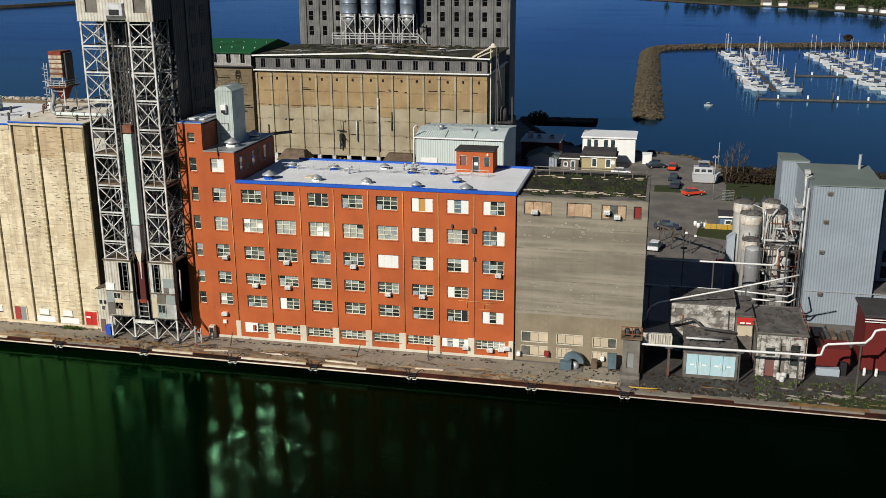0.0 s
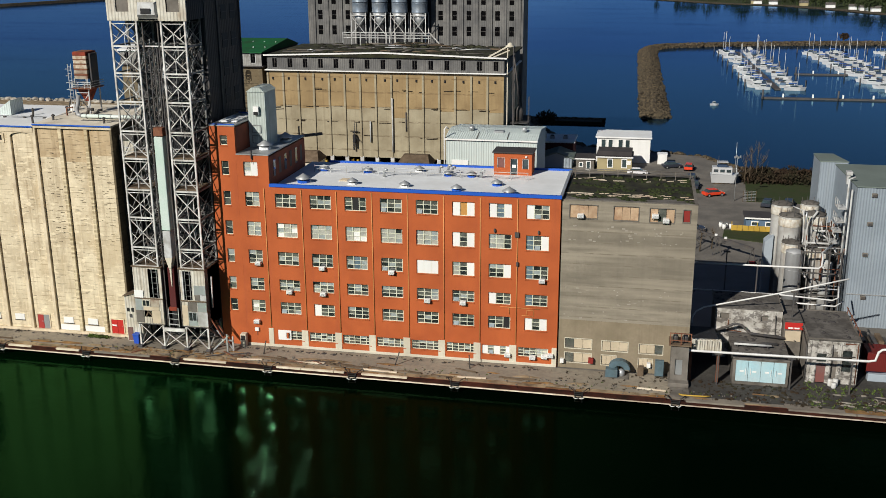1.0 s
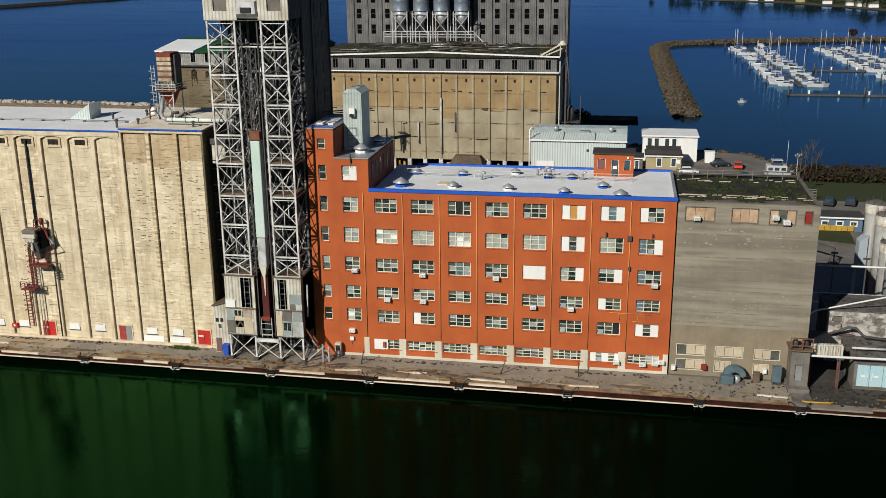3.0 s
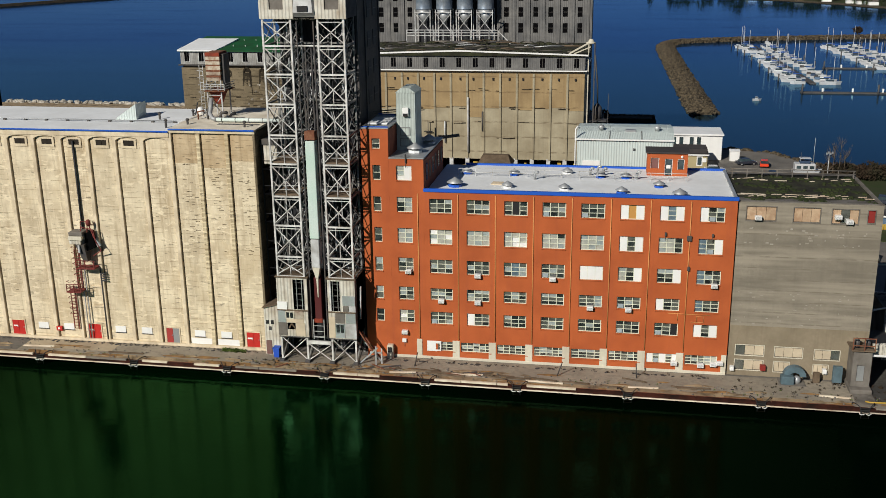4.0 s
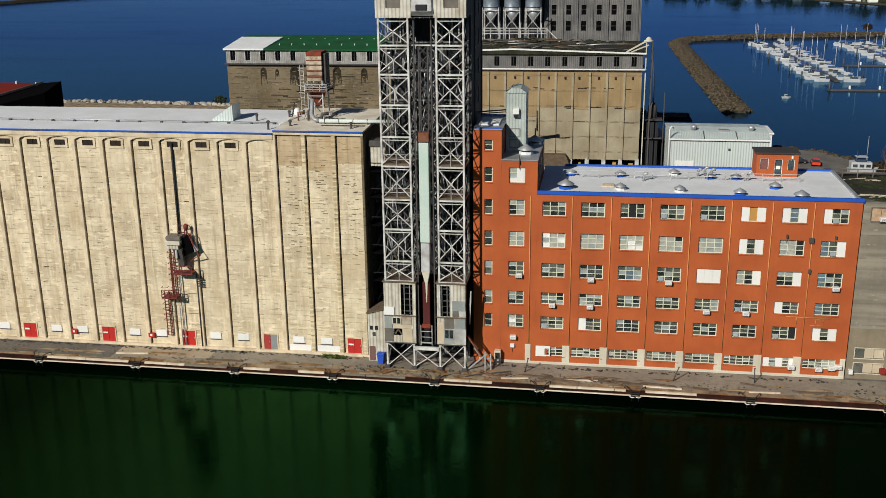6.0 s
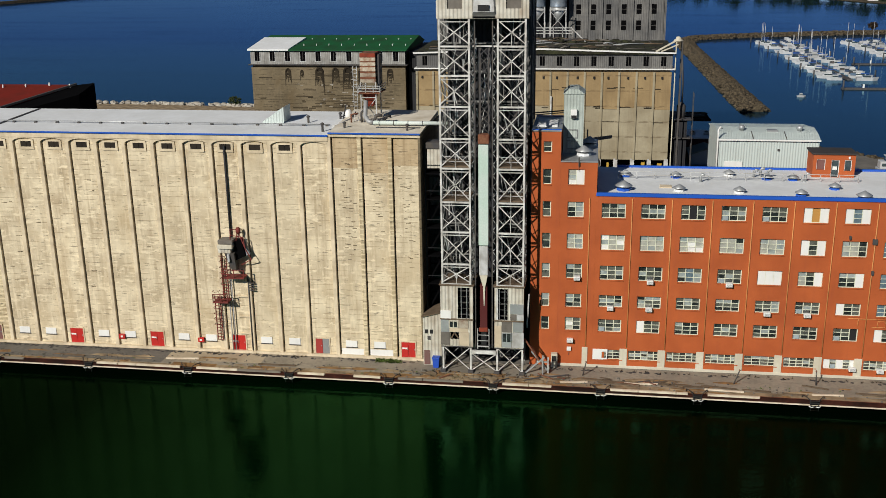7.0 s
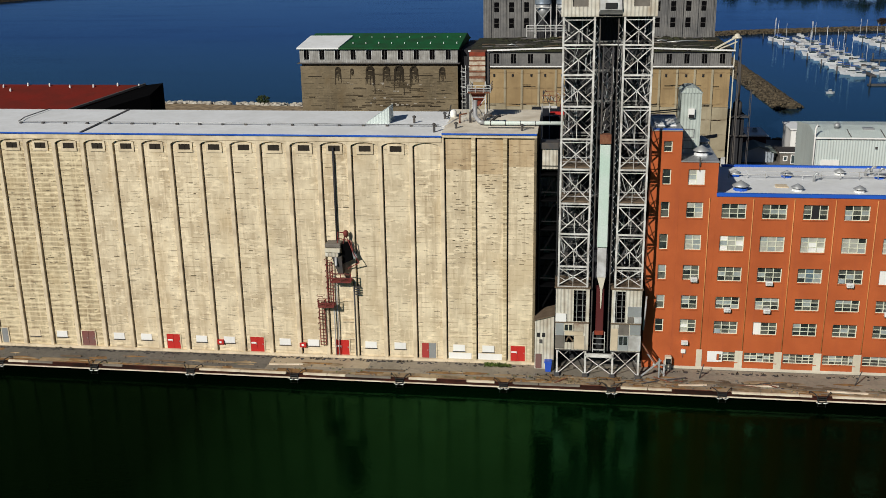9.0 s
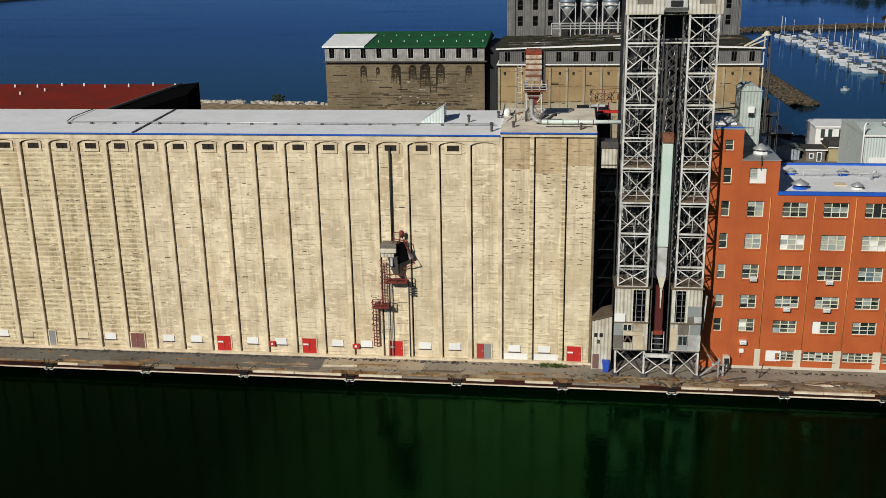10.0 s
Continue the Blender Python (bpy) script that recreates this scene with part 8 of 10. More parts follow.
            beam(bm, (x + r * 0.96 * math.cos(t), y + r * 0.96 * math.sin(t), z + 0.1), (x + r * 0.96 * math.cos(t), y + r * 0.96 * math.sin(t), z + 0.75), 0.05)
            part("rail_post", bm, M["dark_steel"], e)
random.seed(77)
plant = thing("pipe_rack", (12, 22, 0), "tangle of white and dark process pipes on a steel rack", "pipe rack")
for k in range(64):
    x, y, z = random.uniform(10.2, 14.4), random.uniform(20.2, 27), random.uniform(3.5, 12.5)
    kind = k % 3
    ln = random.uniform(1.5, 4.5)
    a = (x, y, z)
    b = (min(x + ln, 14.7), y, z) if kind == 0 else (x, y, min(z + ln, 13.5)) if kind == 1 else (x, min(y + ln, 27.5), z)
    c = (b[0], b[1], b[2] + random.choice((-0.8, 0.8)))
    bm = B()
    tube(bm, [a, b, c], random.choice((0.06, 0.09, 0.14)), 6)
    part("pipe", bm, M[random.choice(("white_steel", "white_steel", "dark_steel", "rust", "steel"))], plant)
for x in (9.5, 11.2, 13.0, 14.5):
    for y in (20.2, 23.0):
        bm = B()
        beam(bm, (x, y, 0), (x, y, 10.2), 0.18)
        part("post", bm, M["dark_steel"], plant)
for z in (4.2, 7.2, 10.0):
    for y in (20.2, 23.0):
        bm = B()
        beam(bm, (9.5, y, z), (14.5, y, z), 0.16)
        part("beam", bm, M["dark_steel"], plant)
for z, x in ((12.3, 14.0), (13.6, 14.2), (15.4, 14.3), (10.8, 13.6)):
    bm = B()
    soft_box(bm, x - 0.6, x + 0.5, 22.0, 24.5, z, z + 0.12, 0.02)
    p = part("landing", bm, M["white_steel"], plant)
    for y in (22.0, 23.2, 24.5):
        bm = B()
        beam(bm, (x - 0.55, y, z), (x - 0.55, y, z + 1.1), 0.07)
        part("post", bm, M["white_steel"], p)
    bm = B()
    beam(bm, (x - 0.55, 22.0, z + 1.1), (x - 0.55, 24.5, z + 1.1), 0.07)
    part("rail", bm, M["white_steel"], p)
for pts, r in (([(15.1, 21.5, 0.5), (15.1, 21.5, 18.2)], 0.12), ([(14.9, 23.0, 6), (14.9, 23.0, 19.2), (15.6, 23.0, 19.5)], 0.14), ([(12.0, 28.0, 13.6), (12.0, 26.4, 13.9), (10.8, 26.0, 12.2), (10.6, 25.2, 9.4)], 0.16),
               ([(9.0, 27.6, 14.2), (10.2, 26.2, 14.0), (10.4, 26.0, 10.5), (10.2, 25.0, 9.6)], 0.1), ([(12.6, 27.0, 12.8), (12.8, 25.6, 11.0), (13.8, 25.0, 10.2)], 0.12)):
    bm = B()
    tube(bm, pts, r, 8)
    part("pipe", bm, M["white_steel"], plant)
e = thing("metal_stair_tower", (6.4, 30, 0), "narrow pale blue-grey ribbed stair tower beside the tanks", "stair tower")
bm = B()
prism(bm, [(5.9, 29, 0), (7.0, 29, 0), (7.0, 31, 0), (5.9, 31, 0)], [(5.9, 29, 8.6), (7.0, 29, 9.6), (7.0, 31, 9.6), (5.9, 31, 8.6)])
part("wall", bm, M["grey_blue"], e)

# ---- pipe bridges ----
def pipe_run(label, runs, r, m="pipe_white", posts=()):
    xs = runs[0][0]
    e = thing("pipe_bridge", (xs[0], xs[1], 0), label, "pipe", "pipe bridges in the yard")
    for pts in runs:
        bm = B()
        tube(bm, pts, r, 10)
        part("pipe", bm, M[m], e)
    for x, y, z in posts:
        bm = B()
        beam(bm, (x, y, 0), (x, y, z), 0.15)
        p = part("post", bm, M["dark_steel"], e)
        bm = B()
        beam(bm, (x - 0.4, y, z - 0.1), (x + 0.4, y, z - 0.1), 0.2)
        part("saddle", bm, M["dark_steel"], p)
    return e


pipe_run("long white overhead pipe crossing the yard on dark posts", [[(-5.0, 13.5, 9.85), (10.6, 13.5, 9.9), (11.0, 13.8, 10.1), (11.2, 14.6, 10.9), (11.3, 16, 11.2), (13.0, 19.5, 11.25)]], 0.12, posts=((-0.4, 13.5, 11.6), (3.4, 13.5, 11.0)))
pipe_run("paired white pipes with dark posts low over the yard", [[(-5.0, 13.4, 6.35), (6.2, 13.4, 6.25), (12.6, 13.4, 5.9), (13.3, 13.6, 6.2), (13.5, 15, 7.2)], [(6.4, 12.9, 5.5), (12.9, 12.9, 5.3), (13.9, 13.5, 5.8)]], 0.1, posts=((-4.4, 13.4, 6.2), (0.2, 13.4, 6.2), (6.2, 13.4, 6.1), (12.5, 13.2, 5.8)))
pipe_run("slanting white grain pipe rising from the grey mill to the tanks", [[(-4.5, 6.6, 4.3), (-4.4, 6.6, 5.2), (-4.07, 6.6, 5.8), (-3.2, 6.6, 6.4), (5.0, 6.6, 8.6), (9.2, 6.6, 9.85), (12.9, 6.6, 10.95)]], 0.1, posts=((7.0, 6.6, 9.1),))
pipe_run("long white water pipe carried past the yard buildings", [[(-6.75, -1.6, 2.0), (-6.75, -1.6, 3.75), (-6.6, -1.6, 3.95), (-6.2, -1.6, 3.98), (-1, -1.6, 4.0), (14.2, -1.6, 4.15), (14.9, -1.6, 4.3), (15.15, -1.6, 5.3), (15.5, -1.6, 5.6), (19.4, -1.6, 6.1), (20.0, -1.6, 6.8), (20.3, -1.6, 7.6), (21, -1.6, 7.8), (30, -1.6, 8.0)]],
         0.14, posts=((-1.75, -1.5, 3.85), (6.2, -1.5, 3.9), (12.6, -1.5, 4.0), (19.0, -1.5, 5.9)))

# ---- yard buildings along the quay ----
conc = thing("old_concrete_store", (2, 10, 0), "old concrete store with peeling whitewash and a dark flat roof", "store building")
bm = B()
wall_with_openings(bm, -1.75, 6.0, 0, 6.3, 7.0, 7.35, [(-1.2, -0.1, 5.0, 5.7), (3.6, 4.4, 4.9, 5.6)])
part("front_wall", bm, M["peeling"], conc)
bm = B()
box(bm, -1.75, 6.0, 7.36, 13.0, 0, 6.15)
part("building_body", bm, M["concrete"], conc)
bm = B()
soft_box(bm, -1.9, 6.05, 6.9, 13.1, 6.31, 6.42, 0.02)
part("roof", bm, M["flat_roof"], conc)
for x in (-1.85, 6.0):
    bm = B()
    beam(bm, (x, 6.9, 6.45), (x, 13.1, 6.45), 0.15)
    part("roof_edge", bm, M["concrete"], conc)
bm = B()
tube(bm, [(-1.6, 6.9, 3.5), (2, 6.9, 3.3), (5.5, 6.9, 3.2)], 0.09, 6)
part("pipe", bm, M["dark_steel"], conc)
for x0, x1, z in ((-1.2, -0.1, 5.0), (3.6, 4.4, 4.9)):
    bm = B()
    box(bm, x0, x1, 7.2, 7.25, z, z + 0.7)
    part("window", bm, M["concrete"], conc)
blk = thing("annex_block", (6.8, 8, 0), "narrow rusty annex with a red sign board", "annex")
bm = B()
soft_box(bm, 6.08, 8.1, 5.5, 13, 0, 5.65, 0.04)
part("wall", bm, M["concrete"], blk)
bm = B()
soft_box(bm, 6.06, 8.15, 5.4, 13.05, 5.65, 5.8, 0.03)
part("roof", bm, M["flat_roof"], blk)
bm = B()
soft_box(bm, 6.15, 8.15, 5.36, 5.48, 4.7, 5.55, 0.02)
sgn = part("sign", bm, M["red_door"], blk, "red sign board")
for x in (6.8, 7.5):
    bm = B()
    box(bm, x - 0.28, x + 0.28, 5.34, 5.36, 4.8, 4.98)
    part("lettering", bm, M["white"], sgn)
bm = B()
soft_box(bm, 6.25, 8.0, 5.40, 5.5, 3.2, 4.5, 0.02)
part("shutter", bm, M["board"], blk)

gar = thing("garage", (3, 3, 0), "low garage with four pale blue doors under a dark flat roof", "garage")
bm = B()
wall_with_openings(bm, 0.0, 6.1, 0, 3.1, -0.9, -0.65, [(0.3, 5.85, 0.35, 2.95)])
part("front_wall", bm, M["concrete"], gar)
bm = B()
box(bm, 0.0, 6.1, -0.6, 6.9, 0, 3.05)
part("building_body", bm, M["concrete"], gar)
bm = B()
soft_box(bm, -0.1, 6.2, -1.0, 6.95, 3.11, 3.25, 0.03)
part("roof", bm, M["flat_roof"], gar)
for k in range(4):
    bm = B()
    x = 0.32 + 1.385 * k
    soft_box(bm, x, x + 1.35, -0.82, -0.74, 0.36, 2.93, 0.015)
    d = part("door", bm, M["pale_blue"], gar)
    bm = B()
    beam(bm, (x + (1.1 if k % 2 == 0 else 0.25), -0.88, 1.2), (x + (1.1 if k % 2 == 0 else 0.25), -0.88, 2.0), 0.06)
    part("handle", bm, M["white"], d)
    bm = B()
    soft_box(bm, x + 0.45, x + 0.9, -0.84, -0.822, 1.5, 1.7, 0.005)
    part("notice", bm, M["white"], d)
for x0, y0, z0, x1, m in ((0.2, 2.2, 3.7, 4.4, "white_steel"), (0.6, 3.4, 3.5, 5.2, "dark_steel")):
    e = thing("roof_pipe", (x0, y0, 3.25), "pipe lying on short stands over the garage roof", "pipe", "pipes on the garage roof")
    bm = B()
    tube(bm, [(x0, y0, z0), (x1, y0, z0)], 0.14, 8)
    part("pipe", bm, M[m], e)
    for x in (x0 + 0.4, x1 - 0.4):
        bm = B()
        beam(bm, (x, y0, 3.2), (x, y0, z0), 0.12)
        part("stand", bm, M["dark_steel"], e)
bm = B()
tube(bm, [(-1.6, 6.4, 3.6), (-0.6, 6.0, 4.2), (0.4, 5.6, 4.9), (1.2, 5.6, 4.8), (2.2, 5.4, 3.9), (6.2, 5.2, 3.6)], 0.16, 8)
tagged(part("duct", bm, M["dark_steel"]), "dark bent duct over the garage roof", "duct")
bay = thing("loading_bay", (-3.2, 3, 0), "open dark loading bay with a ribbed metal awning", "loading bay")
for x in (-4.75, -1.7):
    bm = B()
    soft_box(bm, x - 0.15, x + 0.15, -0.9, -0.6, 0, 3.8, 0.02)
    part("post", bm, M["rust"], bay)
bm = B()
prism(bm, [(-4.8, -1.1, 3.75), (-1.5, -1.1, 3.75), (-1.5, -0.6, 3.75), (-4.8, -0.6, 3.75)], [(-4.8, -1.0, 5.1), (-1.5, -1.0, 5.2), (-1.5, -0.6, 5.2), (-4.8, -0.6, 5.1)])
part("awning", bm, M["cab_metal"], bay)
bm = B()
prism(bm, [(-4.8, -0.58, 4.9), (-1.8, -0.58, 4.9), (-1.8, 6.9, 3.6), (-4.8, 6.9, 3.6)], [(-4.8, -0.58, 5.1), (-1.8, -0.58, 5.1), (-1.8, 6.9, 3.8), (-4.8, 6.9, 3.8)])
part("roof", bm, M["dark_metal"], bay)
# black back wall puts the bay's shade into the colour
bm = B()
box(bm, -4.9, -1.8, 6.5, 6.8, 0, 3.6)
part("back_wall", bm, M["black"], bay)
for k in range(12):
    bm = B()
    x = -4.6 + 0.27 * k
    soft_box(bm, x, x + 0.2, -1.16, -1.1, 3.75, 5.1, 0.01)
    part("awning_rib", bm, M["cab_metal"], bay)
pyl = thing("concrete_pylon", (-6, -1.4, 0), "stained concrete pylon with a railed top beside the mill", "pylon")
bm = B()
wall_with_openings(bm, -7.0, -5.05, 0.5, 4.7, -2.2, -1.9, [(-6.5, -5.7, 1.1, 3.0)])
part("front", bm, M["concrete"], pyl)
bm = B()
box(bm, -7.0, -5.05, -1.89, 0.2, 0.5, 4.68)
part("core", bm, M["concrete"], pyl)
bm = B()
soft_box(bm, -6.5, -5.7, -2.05, -1.95, 1.1, 3.0, 0.01)
part("panel", bm, M["grey_door"], pyl)
bm = B()
soft_box(bm, -7.2, -4.9, -3.2, 0.2, 0, 0.5, 0.05)
part("base", bm, M["concrete"], pyl)
bm = B()
soft_box(bm, -7.3, -4.8, -2.5, 0.2, 4.7, 4.85, 0.03)
part("deck", bm, M["timber"], pyl)
for x in (-7.2, -6.0, -4.9):
    bm = B()
    beam(bm, (x, -2.4, 4.8), (x, -2.4, 6.3), 0.1)
    part("rail_post", bm, M["rust"], pyl)
for z in (5.4, 6.25):
    bm = B()
    beam(bm, (-7.2, -2.4, z), (-4.9, -2.4, z), 0.09)
    part("rail", bm, M["rust"], pyl)
for x in (-6.6, -5.5):
    bm = B()
    lathe(bm, x, -1.4, [(0.3, 4.85), (0.35, 5.5), (0.15, 5.9)], 8)
    part("machine", bm, M["dark_steel"], pyl)
bm = B()
slab(bm, [(-7.0, -6.0), (-4.9, -6.0), (-4.9, -3.3), (-7.0, -3.3)], -0.1, 0.07)
tagged(part("concrete_pad", bm, M["concrete"]), "pale concrete pad on the quay", "concrete pad")

fl = thing("flat_workshop", (10.7, 5, 0), "flat-roofed workshop with flaking white walls and doorways", "workshop")
fy = 1.2
bm = B()
wall_with_openings(bm, 8.25, 13.8, 0, 5.2, fy, fy + 0.3, [(9.3, 10.35, 0.01, 2.3), (9.3, 10.35, 2.55, 3.6), (10.85, 11.5, 0.01, 3.9), (12.05, 13.1, 1.5, 4.1)])
part("front_wall", bm, M["peeling"], fl)
bm = B()
box(bm, 8.25, 13.8, fy + 0.31, 10.6, 0, 5.1)
part("building_body", bm, M["concrete"], fl)
bm = B()
soft_box(bm, 8.16, 13.95, fy - 0.15, 10.7, 5.21, 5.4, 0.03)
part("roof", bm, M["flat_roof"], fl)
for x0, x1, z0, z1, m in ((9.3, 10.35, 0.02, 2.3, "brown_door"), (9.3, 10.35, 2.55, 3.6, "pane_dark"), (10.85, 11.5, 0.02, 3.9, "concrete"), (12.05, 13.1, 1.5, 4.1, "pane_dark")):
    bm = B()
    box(bm, x0, x1, fy + 0.15, fy + 0.2, z0, z1)
    part("door" if z0 < 1 else "window", bm, M[m], fl)
bm = B()
for y in (2.5, 5, 7.5, 10):
    beam(bm, (13.8, y, 5.4), (13.9, y, 6.2), 0.08)
beam(bm, (13.85, 1.2, 6.0), (13.85, 10.6, 6.1), 0.1)
part("roof_pipe", bm, M["rust"], fl)
red = thing("red_shed", (24, 7, 0), "barn-red boarded shed with white trim on the quay", "shed")
bm = B()
box(bm, 20.4, 30, 4.0, 10, 0.6, 7.2)
part("wall", bm, M["red_shed"], red)
bm = B()
soft_box(bm, 20.1, 30.3, 3.7, 10.3, 7.2, 7.5, 0.04)
part("roof", bm, M["dark_roof"], red)
for z in (6.7, 7.0):
    bm = B()
    beam(bm, (20.2, 3.72, z), (30.2, 3.72, z), 0.1)
    part("trim", bm, M["white"], red)
bm = B()
box(bm, 20.6, 29.8, 4.2, 9.8, 0, 0.6)
part("foundation", bm, M["black"], red)
for k in range(6):
    bm = B()
    lathe(bm, 20.8 + 1.3 * k, 3.8, [(0.16, 0.0), (0.18, 0.5), (0.16, 0.9)], 8)
    part("post", bm, M["white"], red)
for x, y, h in ((10.9, 0.55, 0.8), (11.45, 0.5, 0.9), (11.2, 0.0, 0.6)):
    bm = B()
    lathe(bm, x, y, [(0.27, 0.0), (0.3, 0.1), (0.3, h - 0.1), (0.27, h), (0.02, h)], 12)
    tagged(part("drum", bm, M["tank"]), "dirty white plastic drum by the workshop door", "drum", "drums by the workshop")
low_red = thing("tank_shed", (17.5, 5.2, 0), "low red steel container with a pale blue trough in front", "container")
bm = B()
soft_box(bm, 15.4, 19.2, 4.2, 7.5, 0.3, 2.8, 0.05)
part("body", bm, M["red_shed"], low_red)
bm = B()
soft_box(bm, 15.3, 17.9, 2.6, 3.6, 0, 0.9, 0.05)
part("trough", bm, M["grey_blue"], low_red)
bm = B()
soft_box(bm, 18.0, 18.7, 3.0, 3.7, 0, 1.6, 0.05)
part("stove", bm, M["black"], low_red)
shelf = thing("timber_stack", (18, 12.5, 0), "dark stack of stored timber on racks by the white building", "timber stack")
for k in range(9):
    bm = B()
    soft_box(bm, 14.6 + 0.7 * k, 15.2 + 0.7 * k, 11, 14, 0, 1.3 + 0.25 * (k % 3), 0.04)
    part("timber_stick", bm, M["timber" if k % 2 else "dark_steel"], shelf)

# things against the grey mill
e = thing("blower", (-13.0, -0.8, 0), "teal-grey steel blower with a curved arch-shaped volute", "blower")
arc = [(math.cos(math.pi * k / 10), math.sin(math.pi * k / 10)) for k in range(11)]
for k in range(10):
    (c0, s0), (c1, s1) = arc[k], arc[k + 1]
    bm = B()
    prism(bm, [(-12.75 + 0.55 * c0, -1.3, 0.85 + 0.45 * s0), (-12.75 + 1.25 * c0, -1.3, 0.85 + 1.15 * s0), (-12.75 + 1.25 * c0, -0.5, 0.85 + 1.15 * s0), (-12.75 + 0.55 * c0, -0.5, 0.85 + 0.45 * s0)],
          [(-12.75 + 0.55 * c1, -1.3, 0.85 + 0.45 * s1), (-12.75 + 1.25 * c1, -1.3, 0.85 + 1.15 * s1), (-12.75 + 1.25 * c1, -0.5, 0.85 + 1.15 * s1), (-12.75 + 0.55 * c1, -0.5, 0.85 + 0.45 * s1)])
    part("volute_plate", bm, M["blower_teal"], e)
bm = B()
soft_box(bm, -14.3, -12.9, -2.0, -1.0, 0.1, 1.05, 0.05)
part("motor_box", bm, M["blower_teal"], e)
bm = B()
lathe(bm, -12.5, -1.1, [(0.35, 0.0), (0.45, 0.3), (0.4, 0.75), (0.1, 0.9)], 12)
part("impeller_case", bm, M["steel"], e)
bm = B()
soft_box(bm, -14.5, -11.6, -2.1, -0.3, 0, 0.1, 0.03)
part("base", bm, M["concrete"], e)
for x, y, z, w, h, m, nm, lab in ((-16.1, 0.05, 0.9, 0.6, 0.6, "dull_red", "hose_box", "small red hose box on the grey mill wall"), (-10.3, -0.5, 0.0, 0.7, 1.2, "timber", "pump_box", "brown metal pump box by the wall"),
                                   (-8.2, -0.9, 0.35, 1.0, 1.9, "blower_teal", "hopper", "grey-blue steel hopper on legs"), (-19.5, 0.06, 0.7, 0.45, 0.5, "white", "meter_box", "white meter box on the wall"),
                                   (-9.4, 0.06, 0.9, 0.45, 0.5, "white", "notice_board", "white notice on the wall")):
    e = thing(nm, (x, y, z), lab, nm.replace("_", " "))
    bm = B()
    soft_box(bm, x - w / 2, x + w / 2, y - 0.35, y + 0.2, z, z + h, 0.03)
    part("case", bm, M[m], e)
    if nm == "hopper":
        for dx in (-0.4, 0.4):
            for dy in (-0.3, 0.15):
                bm = B()
                beam(bm, (x + dx, y + dy, 0), (x + dx, y + dy, 0.4), 0.08)
                part("leg", bm, M["dark_steel"], e)
    else:
        bm = B()
        soft_box(bm, x - w / 2 + 0.08, x + w / 2 - 0.08, y - 0.37, y - 0.352, z + 0.1, z + h - 0.1, 0.005)
        part("front_plate", bm, M["white" if m == "red_door" else m], e)

# ---- white shed behind the brick mill ----
e = thing("metal_shed", (-32, 33, 0), "large white ribbed metal shed with low roof and vents", "shed")
X0, X1, Y0, Y1 = -38.8, -25.9, 27.0, 39.0
bm = B()
box(bm, X0, X1, Y0, Y1, 0, 22.0)
part("wall", bm, M["white_metal"], e)
for k, (ya, za, yb, zb) in enumerate(((Y0 - 0.2, 22.02, Y0 + 2.2, 22.62), (Y0 + 2.2, 22.62, Y0 + 4.6, 22.9), (Y0 + 4.6, 22.9, Y1 + 0.2, 22.02))):
    bm = B()
    prism(bm, [(X0 - 0.12, ya, 22.01), (X1 + 0.12, ya, 22.01), (X1 + 0.12, yb, 22.01), (X0 - 0.12, yb, 22.01)],
          [(X0 - 0.12, ya, za + 0.12), (X1 + 0.12, ya, za + 0.12), (X1 + 0.12, yb, zb + 0.12), (X0 - 0.12, yb, zb + 0.12)])
    part("roof_sheet", bm, M["white_metal"], e)
for x in (-34.4, -30.1):
    bm = B()
    beam(bm, (x, Y0 - 0.1, 22.2), (x, Y0 + 2.3, 22.8), 0.1, 0.08)
    part("roof_seam", bm, M["dark_steel"], e)
bm = B()
soft_box(bm, X0 - 0.15, X1 + 0.15, Y0 - 0.32, Y0 - 0.21, 21.95, 22.16, 0.02)
part("gutter", bm, M["white"], e)
for x in (-35.6, -28.0):
    bm = B()
    lathe(bm, x, 29.9, [(0.32, 22.6), (0.32, 23.05), (0.45, 23.1), (0.4, 23.4), (0.15, 23.55)], 10)
    part("roof_vent", bm, M["steel"], e)
bm = B()
soft_box(bm, -32.3, -30.9, 29.2, 30.2, 22.6, 22.98, 0.04)
part("hatch", bm, M["steel"], e)
bm = B()
tube(bm, [(-39.0, 26.8, 15), (-39.0, 26.8, 23.4), (-38.8, 27.0, 23.75), (-38.5, 27.2, 23.5)], 0.11, 8)
part("flue", bm, M["white"], e)
bm = B()
soft_box(bm, -38.0, -35.6, 26.9, 27.0, 18.3, 19.1, 0.02)
part("panel", bm, M["white"], e)
bm = B()
soft_box(bm, -31.2, -30.9, 26.88, 27.0, 20.6, 20.9, 0.02)
part("wall_box", bm, M["dark_steel"], e)
for cx, w in ((-57.4, 3.6), (-80.8, 3.2)):
    e = thing("low_store", (cx, 89, 0), "low cream store with a brown hipped roof behind the mill", "store", "low stores behind the mill")
    bm = B()
    box(bm, cx - w + 0.3, cx + w - 0.3, 86, 91, 0, 5.2)
    part("wall", bm, M["cream"], e)
    bm = B()
    prism(bm, [(cx - w, 85.5, 5.2), (cx + w, 85.5, 5.2), (cx + w, 91.5, 5.2), (cx - w, 91.5, 5.2)], [(cx - w + 1.0, 88.0, 7.0), (cx + w - 1.0, 88.0, 7.0), (cx + w - 1.0, 89.5, 7.0), (cx - w + 1.0, 89.5, 7.0)])
    part("roof", bm, M["timber"], e)

# ---- houses by the water ----
def house(name, label, x0, x1, y0, y1, z, wall, roof, wins, gable=0.0, trim="white"):
    e = thing(name, ((x0 + x1) / 2, (y0 + y1) / 2, 0), label, "house")
    bm = B()
